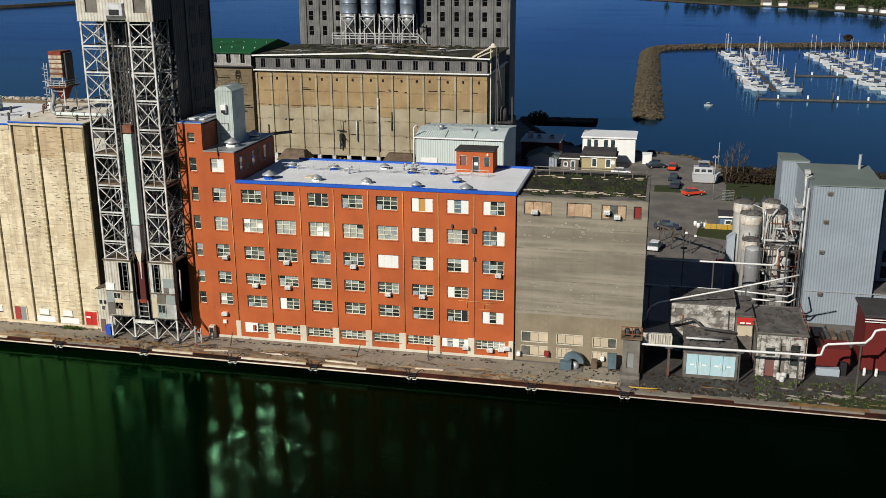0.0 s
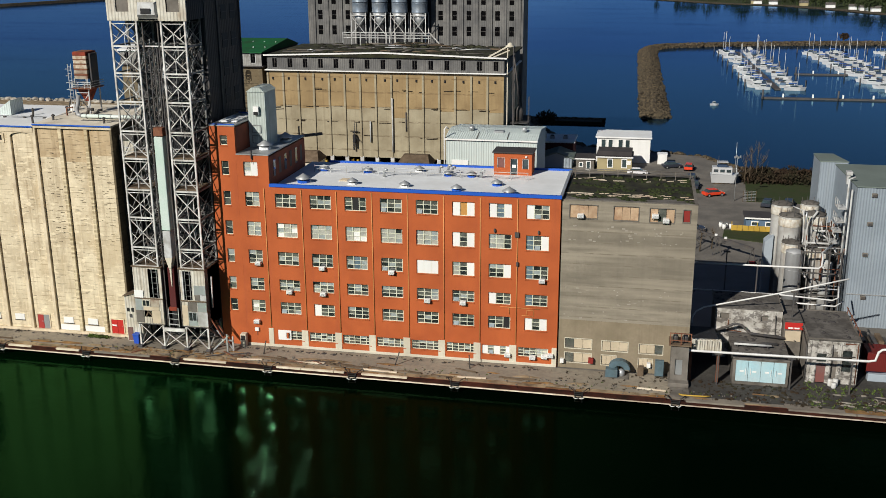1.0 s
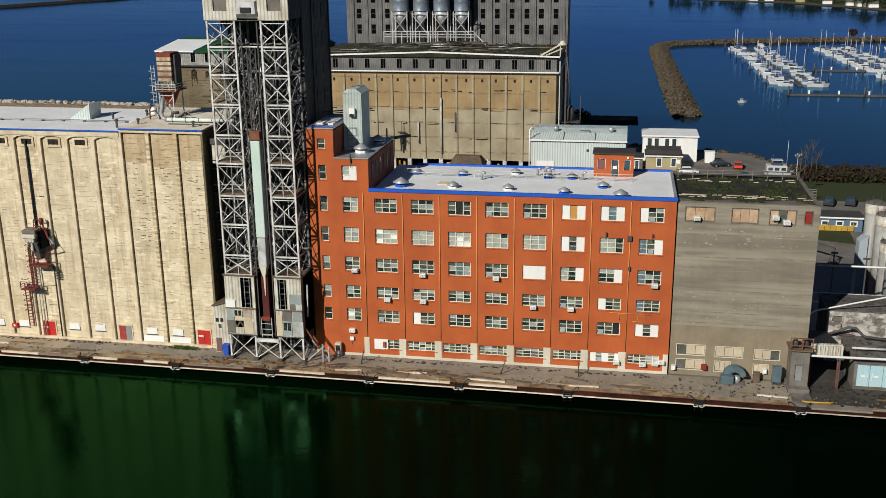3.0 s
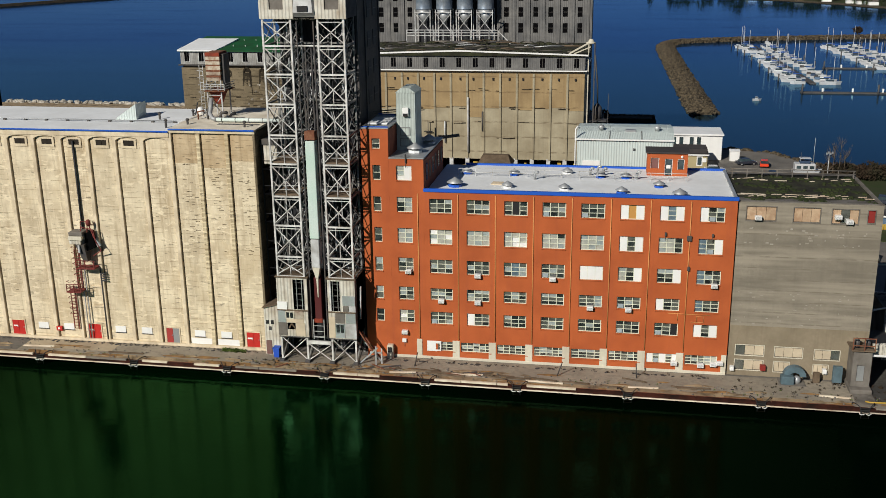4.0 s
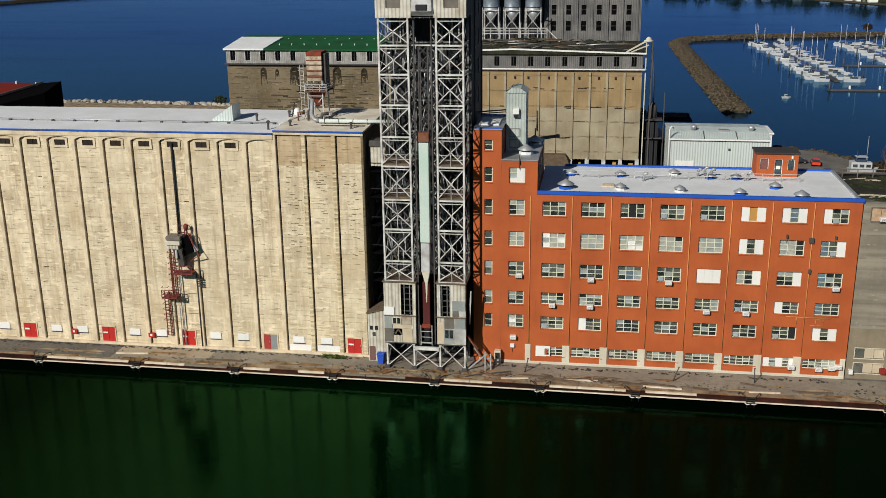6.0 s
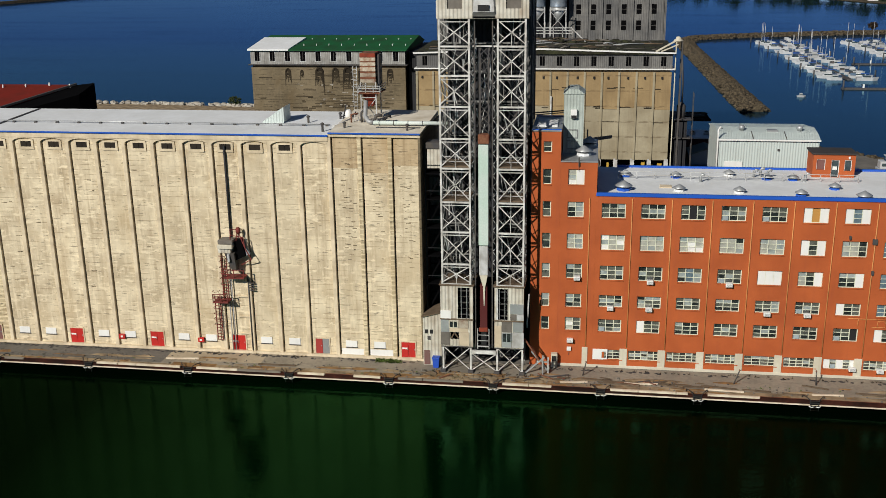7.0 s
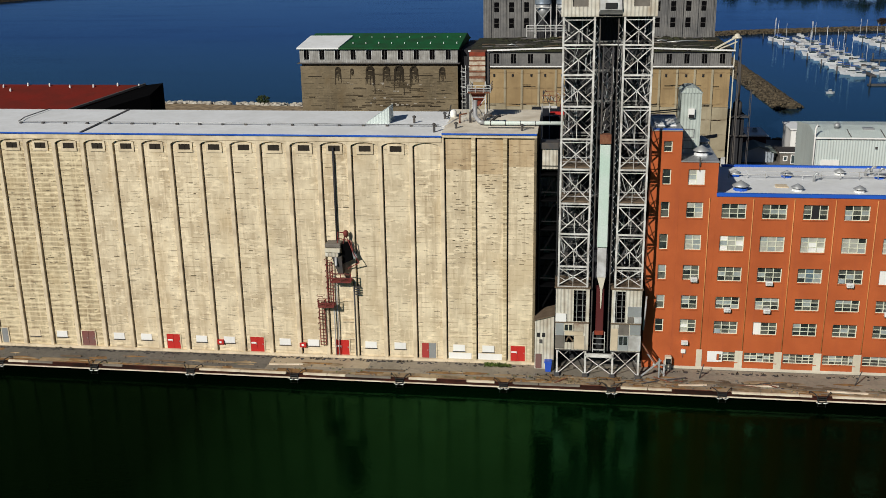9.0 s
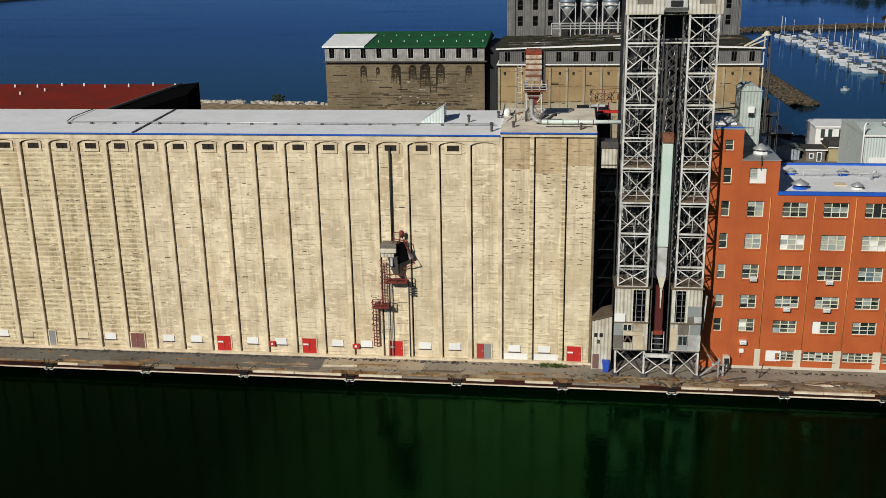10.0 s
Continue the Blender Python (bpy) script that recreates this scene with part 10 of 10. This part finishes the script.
tagged(part("hedge", bm, M["dry_leaf"]), "brown and dark green overgrown hedge along the shore", "hedge", kind="stuff")
bm = B()
for x, y in ((-39.6, 172), (-37.5, 171), (-38.6, 174)):
    clumps(bm, rnd, x, y, 1.6, 2.3, 2.0, 160, 0.35)
tagged(part("bush", bm, M["dry_leaf"]), "dark bush on the shore by the low pier", "bush")
bm = B()
clumps(bm, rnd, -165, 188, 1.4, 2.2, 1.5, 150, 0.4)
tagged(part("bush", bm, M["leaf"]), "bright green bush among the shore stones", "bush")


def bare_tree(x, y, h, seed):
    r = random.Random(seed)
    e = thing("bare_tree", (x, y, 0), "thin bare tree on the shore", "tree", "bare trees on the shore")
    bm = B()
    tube(bm, [(x, y, 0), (x + 0.1, y, h * 0.5), (x + 0.2, y, h)], [0.12, 0.08, 0.02], 6)
    part("trunk", bm, M["bark"], e)
    for k in range(12):
        z = h * r.uniform(0.3, 0.9)
        t = r.uniform(0, 6.3)
        ln = (h - z) * 0.5 + 0.5
        bm = B()
        tube(bm, [(x + 0.1, y, z), (x + 0.1 + ln * 0.5 * math.cos(t), y + ln * 0.5 * math.sin(t), z + ln * 0.6), (x + 0.1 + ln * 0.7 * math.cos(t), y + ln * 0.7 * math.sin(t), z + ln * 1.2)], [0.04, 0.03, 0.01], 5)
        part("branch", bm, M["bark"], e)


for i, (x, y, h) in enumerate(((10.8, 104, 8.0), (12.2, 105, 9.0), (9.8, 103.5, 6.5), (13.4, 106, 6), (-3.4, 56, 4), (-1.4, 52, 3.6), (0.6, 54, 3.4))):
    bare_tree(x, y, h, i)

# far shore with its beach, woods and a few houses
SHORE = [(-160, 1050), (-23, 915), (47, 832), (97, 800), (133, 742), (151, 702), (200, 640), (330, 560)]
bm = B()
slab(bm, [*SHORE, (900, 600), (900, 1700), (-160, 1700)], -4, -0.8)
structure("far_shore", bm, M["grass"], "low far shore of grass and beach across the bay", "ground")
bm = B()
inner = [(x + 9, y + 9) for x, y in SHORE]
slab(bm, SHORE + inner[::-1], -3, -0.6)
structure("beach", bm, M["rock"], "narrow stony beach along the far shore", "beach")
bm = B()
rnd = random.Random(5)
for k in range(420):
    i = rnd.randrange(1, len(SHORE) - 1)
    u = rnd.random()
    a, b = SHORE[i], SHORE[i + 1]
    d = rnd.uniform(14, 120) ** 1.0
    x, y = a[0] + (b[0] - a[0]) * u + d * 0.75, a[1] + (b[1] - a[1]) * u + d * 0.75
    h = rnd.uniform(6, 13)
    beam(bm, (x, y, -1.5), (x, y, h * 0.5), 0.5)
    clumps(bm, rnd, x, y, h * 0.58, h * 0.33, h * 0.42, 60, h * 0.085)
tagged(part("far_woods", bm, M["leaf"]), "dark green woods behind the far beach", "woods", kind="stuff")
for k in range(12):
    i = 2 + k % 5
    u = rnd.random()
    a, b = SHORE[i], SHORE[i + 1]
    x, y = a[0] + (b[0] - a[0]) * u + 14, a[1] + (b[1] - a[1]) * u + 12
    e = thing("cottage", (x, y, -1.2), "small pale cottage by the far beach", "cottage", "cottages on the far shore")
    bm = B()
    soft_box(bm, x - 3.5, x + 3.5, y - 2.5, y + 2.5, -1.2, 1.8, 0.05)
    part("wall", bm, M["white" if k % 3 else "ochre_wall"], e)
    bm = B()
    prism(bm, [(x - 3.9, y - 2.9, 1.8), (x + 3.9, y - 2.9, 1.8), (x + 3.9, y + 2.9, 1.8), (x - 3.9, y + 2.9, 1.8)], [(x - 3.7, y - 0.2, 3.6), (x + 3.7, y - 0.2, 3.6), (x + 3.7, y + 0.2, 3.6), (x - 3.7, y + 0.2, 3.6)])
    part("roof", bm, M["flat_roof"], e)
e = thing("breakwater_tree", (87, 446, 0), "small dark tree on the breakwater", "tree")
bm = B()
tube(bm, [(87, 446, -0.5), (87, 446, 2.0)], [0.3, 0.2], 6)
part("trunk", bm, M["bark"], e)
bm = B()
clumps(bm, rnd, 87, 446, 3.2, 2.4, 1.8, 160, 0.6)
part("crown", bm, M["dry_leaf"], e)


# ---- boats ----
def motor_boat(L, style, cover):
    e = thing("moored_boat", (0, 0, 0), ("white motor yacht with a flybridge moored at the dock" if style == 1 else "white sailing boat with a bare mast moored at the dock" if style == 2 else "white open motor boat with a dark cover moored at the dock"), "boat", "boats in the marina")
    w = L * 0.16
    bm = B()
    lo = [(-L / 2, -w * 0.8), (L * 0.2, -w * 0.85), (L * 0.42, 0), (L * 0.2, w * 0.85), (-L / 2, w * 0.8)]
    hi = [(-L / 2, -w), (L * 0.22, -w * 1.02), (L * 0.5, 0), (L * 0.22, w * 1.02), (-L / 2, w)]
    prism(bm, [(x, y, -0.2) for x, y in lo], [(x, y, 1.0 + (0.35 if x > 0.3 * L else 0)) for x, y in hi])
    part("hull", bm, M["hull"], e)
    bm = B()
    x0, x1 = -L * 0.28, L * 0.2
    prism(bm, [(x0, -w * 0.75, 1.0), (x1, -w * 0.7, 1.0), (x1, w * 0.7, 1.0), (x0, w * 0.75, 1.0)],
          [(x0 + 0.2, -w * 0.62, 1.9 if style != 2 else 1.5), (x1 - L * 0.1, -w * 0.55, 1.9 if style != 2 else 1.5), (x1 - L * 0.1, w * 0.55, 1.9 if style != 2 else 1.5), (x0 + 0.2, w * 0.62, 1.9 if style != 2 else 1.5)])
    c = part("cabin", bm, M["hull"], e)
    bm = B()
    soft_box(bm, x0 + 0.3, x1 - L * 0.08, -w * 0.74, w * 0.74, 1.2, 1.65, 0.02)
    part("window_band", bm, M["glass"], c)
    if style == 1:
        bm = B()
        soft_box(bm, x0 + 0.3, x1 - L * 0.18, -w * 0.5, w * 0.5, 1.95, 2.7, 0.08)
        part("flybridge", bm, M["hull"], e)
    if style == 2:
        bm = B()
        tube(bm, [(L * 0.08, 0, 1.3), (L * 0.08, 0, 1.3 + L * 1.15)], [0.11, 0.07], 6)
        part("mast", bm, M["hull"], e)
        bm = B()
        tube(bm, [(L * 0.06, 0, 2.4), (-L * 0.32, 0, 2.4)], 0.2, 6)
        part("boom", bm, M["sail_blue"], e)
    else:
        bm = B()
        soft_box(bm, -L * 0.48, -L * 0.24, -w * 0.84, w * 0.84, 1.0, 1.75, 0.1)
        part("cover", bm, M[cover], e)
    return e


kinds = [motor_boat(7.2, 1, "deck_dark"), motor_boat(7.6, 2, "deck_dark"), motor_boat(5.4, 0, "deck_dark"), motor_boat(6.0, 0, "dark_steel"), motor_boat(8.0, 1, "slate_blue")]
rnd = random.Random(17)
spots = []
for x0, y0, x1, y1, n in ((30.5, 398, 34.5, 264, 26), (69, 398, 77, 262, 24), (101, 400, 112, 266, 20)):
    for k in range(n):
        u = k / (n - 1)
        for s in (-1, 1):
            if rnd.random() < 0.2:
                continue
            spots.append((x0 + (x1 - x0) * u + s * 5.6 + rnd.uniform(-1.2, 1.2), y0 + (y1 - y0) * u + rnd.uniform(-0.5, 0.5), s))
    e = thing("dock", (x0, y0, WATER), "narrow floating dock with finger piers in the marina", "dock", "docks in the marina")
    bm = B()
    prism(bm, [(x0 - 1, y0, WATER - 0.3), (x0 + 1, y0, WATER - 0.3), (x1 + 1, y1, WATER - 0.3), (x1 - 1, y1, WATER - 0.3)][::-1], [(x0 - 1, y0, WATER + 0.4), (x0 + 1, y0, WATER + 0.4), (x1 + 1, y1, WATER + 0.4), (x1 - 1, y1, WATER + 0.4)][::-1])
    part("walkway", bm, M["dark_steel"], e)
    for k in range(0, n, 4):
        u = k / (n - 1)
        for s in (-1, 1):
            bm = B()
            x, y = x0 + (x1 - x0) * u + s * 10.6, y0 + (y1 - y0) * u + 2.6
            tube(bm, [(x, y, WATER - 1), (x, y, WATER + 2.6)], 0.28, 6)
            part("mooring_post", bm, M["dark_steel"], e)
for i, (x, y, s) in enumerate(spots):
    k = rnd.choices(range(5), (1.6, 4.2, 2, 1, 1.0))[0]
    copy_thing(kinds[k], Matrix.Translation((x, y, WATER)) @ Matrix.Rotation(radians(rnd.uniform(-14, 2)) + (math.pi if s < 0 else 0), 4, "Z"))
for ob in kinds:
    for o in list(ob.children_recursive):
        bpy.data.objects.remove(o)
    bpy.data.objects.remove(ob)
for x0, x1, y in ((26.6, 190, 241.5), (46, 190, 311)):
    e = thing("dock", (x0, y, WATER), "long dark floating dock across the marina", "dock", "docks in the marina")
    bm = B()
    soft_box(bm, x0, x1, y - 0.9, y + 0.9, WATER - 0.3, WATER + 0.5, 0.05)
    part("walkway", bm, M["dark_steel"], e)
    for k in range(5):
        bm = B()
        x = x0 + 0.3 + 24 * k
        tube(bm, [(x, y - 1.2, WATER - 1), (x, y - 1.2, WATER + 3.2)], 0.3, 6)
        part("mooring_post", bm, M["dark_steel"], e)
    for k in range(8):
        bm = B()
        x = x0 + 7 + 9.5 * k
        soft_box(bm, x - 0.25, x + 0.25, y - 0.4, y + 0.4, WATER + 0.5, WATER + 1.7, 0.05)
        part("pedestal", bm, M["white"], e)
bx, by = 10.2, 223
e = thing("dinghy", (bx, by, WATER), "small white motor boat anchored in the open water", "boat")
bm = B()
prism(bm, [(bx - 1.178, by - 0.372, WATER - 0.1), (bx + 0.744, by - 0.372, WATER - 0.1), (bx + 1.240, by, WATER - 0.1), (bx + 0.744, by + 0.372, WATER - 0.1), (bx - 1.178, by + 0.372, WATER - 0.1)],
      [(bx - 1.302, by - 0.558, WATER + 0.56), (bx + 0.806, by - 0.558, WATER + 0.56), (bx + 1.612, by, WATER + 0.70), (bx + 0.806, by + 0.558, WATER + 0.56), (bx - 1.302, by + 0.558, WATER + 0.56)])
part("hull", bm, M["hull"], e)
bm = B()
soft_box(bm, bx - 0.496, bx + 0.496, by - 0.372, by + 0.372, WATER + 0.56, WATER + 1.26, 0.08)
part("cabin", bm, M["hull"], e)
bm = B()
soft_box(bm, bx - 0.434, bx + 0.434, by - 0.391, by - 0.373, WATER + 0.84, WATER + 1.12, 0.01)
part("window", bm, M["glass"], e)

# ---- weeds, litter and posts on the quay ----
rnd = random.Random(9)


def tufts(name, label, places, m, seed):
    r = random.Random(seed)
    bm = B()
    for x, y, s in places:
        for k in range(r.randint(5, 11)):
            t = r.uniform(0, 6.3)
            d = r.uniform(0, 0.3) * s
            px, py = x + d * math.cos(t), y + d * math.sin(t)
            w, h = 0.1 * s, r.uniform(0.12, 0.4) * s
            a = bm.verts.new((px - w * math.sin(t), py + w * math.cos(t), 0.0))
            b = bm.verts.new((px + w * math.sin(t), py - w * math.cos(t), 0.0))
            c = bm.verts.new((px + 0.25 * s * math.cos(t), py + 0.25 * s * math.sin(t), h))
            bm.faces.new((a, b, c))
    return tagged(part(name, bm, M[m]), label, "weeds", kind="stuff")


tufts("weeds", "green weeds along the foot of the walls and the quay edge",
      [(rnd.uniform(-80.5, -77.5), rnd.uniform(-1.6, -0.7), 0.8) for k in range(60)] + [(rnd.uniform(8, 30), rnd.uniform(-6.0, 1.0), 0.6) for k in range(300)]
      + [(rnd.uniform(-150, 5), rnd.uniform(-5.2, -3.4), 0.45) for k in range(120)], "weed_green", 2)
tufts("dry_weeds", "brown dry weeds and litter on the quay",
      [(rnd.uniform(-150, 30), rnd.uniform(-1.3, -0.7), 0.5) for k in range(200)] + [(rnd.uniform(-20, 22), rnd.uniform(-5.9, -0.8), 0.5) for k in range(220)]
      + [(rnd.uniform(-75, -60), rnd.uniform(-5.6, -3.2), 0.5) for k in range(90)], "dry_leaf", 4)
# flat stains and mounds of spilt dirt
bm = B()
for k in range(120):
    x = rnd.uniform(-150, 25)
    y = rnd.choice((rnd.uniform(-1.6, -0.9), rnd.uniform(-4.9, -3.0)))
    r = rnd.uniform(0.08, 0.26)
    lathe(bm, x, y, [(r, 0.0), (r * 0.6, 0.03), (r * 0.1, 0.05)], 7)
for k in range(420):
    x = rnd.uniform(-160, -90) if k % 4 else rnd.uniform(-90, -22)
    y = -0.95 - abs(rnd.gauss(0, 0.22))
    r = rnd.uniform(0.08, 0.34)
    lathe(bm, x, y, [(r, 0.0), (r * 0.7, 0.025), (r * 0.15, 0.03 + 0.1 * r)], 6)
tagged(part("dirt_heaps", bm, M["dark_roof"]), "small dark heaps of dirt and dead leaves on the quay", "dirt", kind="stuff")
bm = B()
for k in range(16):
    x, y = rnd.uniform(-74, -60), rnd.uniform(-5.4, -4.0)
    r = rnd.uniform(0.4, 1.3)
    lathe(bm, x, y, [(r, 0.0), (r * 0.6, 0.08), (r * 0.1, 0.13)], 9)
tagged(part("spilt_grain", bm, M["sand"]), "spilt grain and rust-coloured dirt under the elevator tower", "spilt grain", kind="stuff")
for k in range(7):
    x, y = (-51.8, -47.5, -41.0, -46.0, -58.5, -30.5, -24.0)[k], (-4.2, -3.8, -4.4, -4.8, -4.0, -3.2, -4.5)[k]
    bm = B()
    t = rnd.uniform(-0.5, 0.5)
    ln = rnd.uniform(0.9, 2.0)
    beam(bm, (x - ln * math.cos(t), y - ln * math.sin(t), 0.1), (x + ln * math.cos(t), y + ln * math.sin(t), 0.16), 0.18, 0.14)
    tagged(part("timber_baulk", bm, M["timber"]), "weathered timber baulk lying on the quay", "timber", "timbers on the quay")
for x, y, lean in ((-56.0, -2.6, 0.35), (-39.2, -3.0, 0.55), (-30.2, -2.3, -0.1), (12.7, -1.2, 0.0)):
    e = thing("mooring_post", (x, y, 0), "dark leaning steel post standing on the quay", "post", "posts on the quay")
    bm = B()
    tube(bm, [(x, y, 0), (x + lean, y, 1.7)], [0.08, 0.06], 8)
    part("post", bm, M["dark_steel"], e)
    bm = B()
    lathe(bm, x + lean, y, [(0.1, 1.66), (0.1, 1.75), (0.03, 1.8)], 8)
    part("cap", bm, M["rust"], e)
e = thing("gate_valve", (-59.4, -0.5, 0), "white standpipe cabinet with a dark opening by the brick mill", "standpipe")
bm = B()
soft_box(bm, -59.75, -59.0, -0.8, -0.1, 0, 1.7, 0.05)
part("case", bm, M["cream"], e)
bm = B()
soft_box(bm, -59.65, -59.1, -0.86, -0.8, 0.85, 1.5, 0.03)
part("opening", bm, M["black"], e)
bm = B()
tube(bm, [(-6.0, -5.2, 0.12), (-5.6, -5.5, 0.16), (-3.2, -5.4, 0.16), (-2.6, -5.1, 0.1)], 0.09, 6)
tagged(part("hose", bm, M["yellow"]), "yellow hose lying on the quay", "hose")
# dirt drifts, planks and crumbs along the quay edge
rnd = random.Random(61)
for name, m, n, lab in (("dirt_drift", "rust_dirt", 70, "drifts of rust-brown dirt along the quay edge"), ("sand_drift", "sand", 60, "drifts of pale sand along the quay edge")):
    bm = B()
    for k in range(n):
        x = rnd.uniform(-160, 24) if k % 3 else rnd.uniform(-78, -38)
        y = quay_y(x) + 0.7 + 3.0 * rnd.random() ** 1.6
        rx, ry = rnd.uniform(0.5, 2.8), rnd.uniform(0.15, 0.55)
        c = bm.verts.new((x, y, rnd.uniform(0.07, 0.13)))
        ring = [bm.verts.new((x + rx * math.cos(t) * rnd.uniform(0.6, 1.1), y + ry * math.sin(t) * rnd.uniform(0.6, 1.1), 0.013)) for t in (2 * math.pi * i / 11 for i in range(11))]
        for i in range(11):
            bm.faces.new((c, ring[i], ring[(i + 1) % 11]))
    tagged(part(name, bm, M[m]), lab, "dirt", kind="stuff")
bm = B()
for k in range(520):
    x = rnd.uniform(-155, 26)
    y = quay_y(x) + rnd.uniform(0.6, 3.4)
    r = rnd.uniform(0.03, 0.13)
    lathe(bm, x, y, [(r, 0.0), (r * 0.8, r * 0.8 + 0.04), (r * 0.2, r + 0.06)], 5)
tagged(part("rubble", bm, M["concrete"]), "crumbs of broken concrete along the quay", "rubble", kind="stuff")
for k in range(16):
    x = (-57, -54.5, -52, -49.5, -46, -43.5, -40.5, -37, -33, -29.5, -25, -92, -104, -118, -131, -9)[k]
    y = quay_y(x) + rnd.uniform(1.3, 2.8)
    ln = rnd.uniform(1.2, 2.6)
    t = rnd.uniform(-0.12, 0.12)
    bm = B()
    beam(bm, (x - ln * math.cos(t), y - ln * math.sin(t), 0.1), (x + ln * math.cos(t), y + ln * math.sin(t), 0.12), 0.22, 0.14)
    tagged(part("timber_baulk", bm, M["timber" if k % 3 else "edge_strip"]), "long weathered timber baulk lying along the quay edge", "timber", "timbers on the quay")
rnd = random.Random(73)
for name, m, n, lab, xs, ys in (("moss_patch", "grass", 90, "flat patches of bright green moss on the yard ground", (9, 36), (-6.0, -1.2)),
                                ("gravel_patch", "plaster", 60, "pale patches of crushed stone on the yard ground", (8, 26), (-5.2, -1.6)),
                                ("dirt_patch", "rust_dirt", 46, "ochre dirt and splinters round the tower's feet", (-75, -58), (-5.6, -3.2))):
    bm = B()
    for k in range(n):
        x, y = rnd.triangular(*xs, xs[0] + 0.62 * (xs[1] - xs[0])), rnd.uniform(*ys)
        rx, ry = rnd.uniform(0.25, 1.3), rnd.uniform(0.12, 0.4)
        c = bm.verts.new((x, y, rnd.uniform(0.03, 0.07)))
        ring = [bm.verts.new((x + rx * math.cos(t) * rnd.uniform(0.5, 1.1), y + ry * math.sin(t) * rnd.uniform(0.5, 1.1), 0.014)) for t in (2 * math.pi * i / 10 for i in range(10))]
        for i in range(10):
            bm.faces.new((c, ring[i], ring[(i + 1) % 10]))
    tagged(part(name, bm, M[m]), lab, "ground cover", kind="stuff")
for k in range(14):                                    # scrap boards and bars round the tower's feet
    x, y, t, ln = rnd.uniform(-75, -45), rnd.uniform(-5.4, -3.4), rnd.uniform(-0.7, 0.7), rnd.uniform(0.4, 1.3)
    bm = B()
    beam(bm, (x - ln * math.cos(t), y - ln * math.sin(t), 0.09), (x + ln * math.cos(t), y + ln * math.sin(t), 0.13 + rnd.uniform(0, 0.2)), 0.14, 0.08)
    tagged(part("scrap_board", bm, M[rnd.choice(("timber", "rust", "dark_steel"))]), "short scrap board lying on the quay", "scrap", "scrap on the quay")
bm = B()
for k in range(260):
    x, y = rnd.uniform(-4, 34), -5.9 + 6.3 * rnd.random()
    r = rnd.uniform(0.06, 0.34)
    lathe(bm, x, y, [(r, 0.0), (r * 0.7, 0.03 + r * 0.25), (r * 0.2, 0.05 + r * 0.4)], 6)
tagged(part("weed_clumps", bm, M["dry_leaf"]), "low dark clumps of dead weeds on the yard ground", "weeds", kind="stuff")
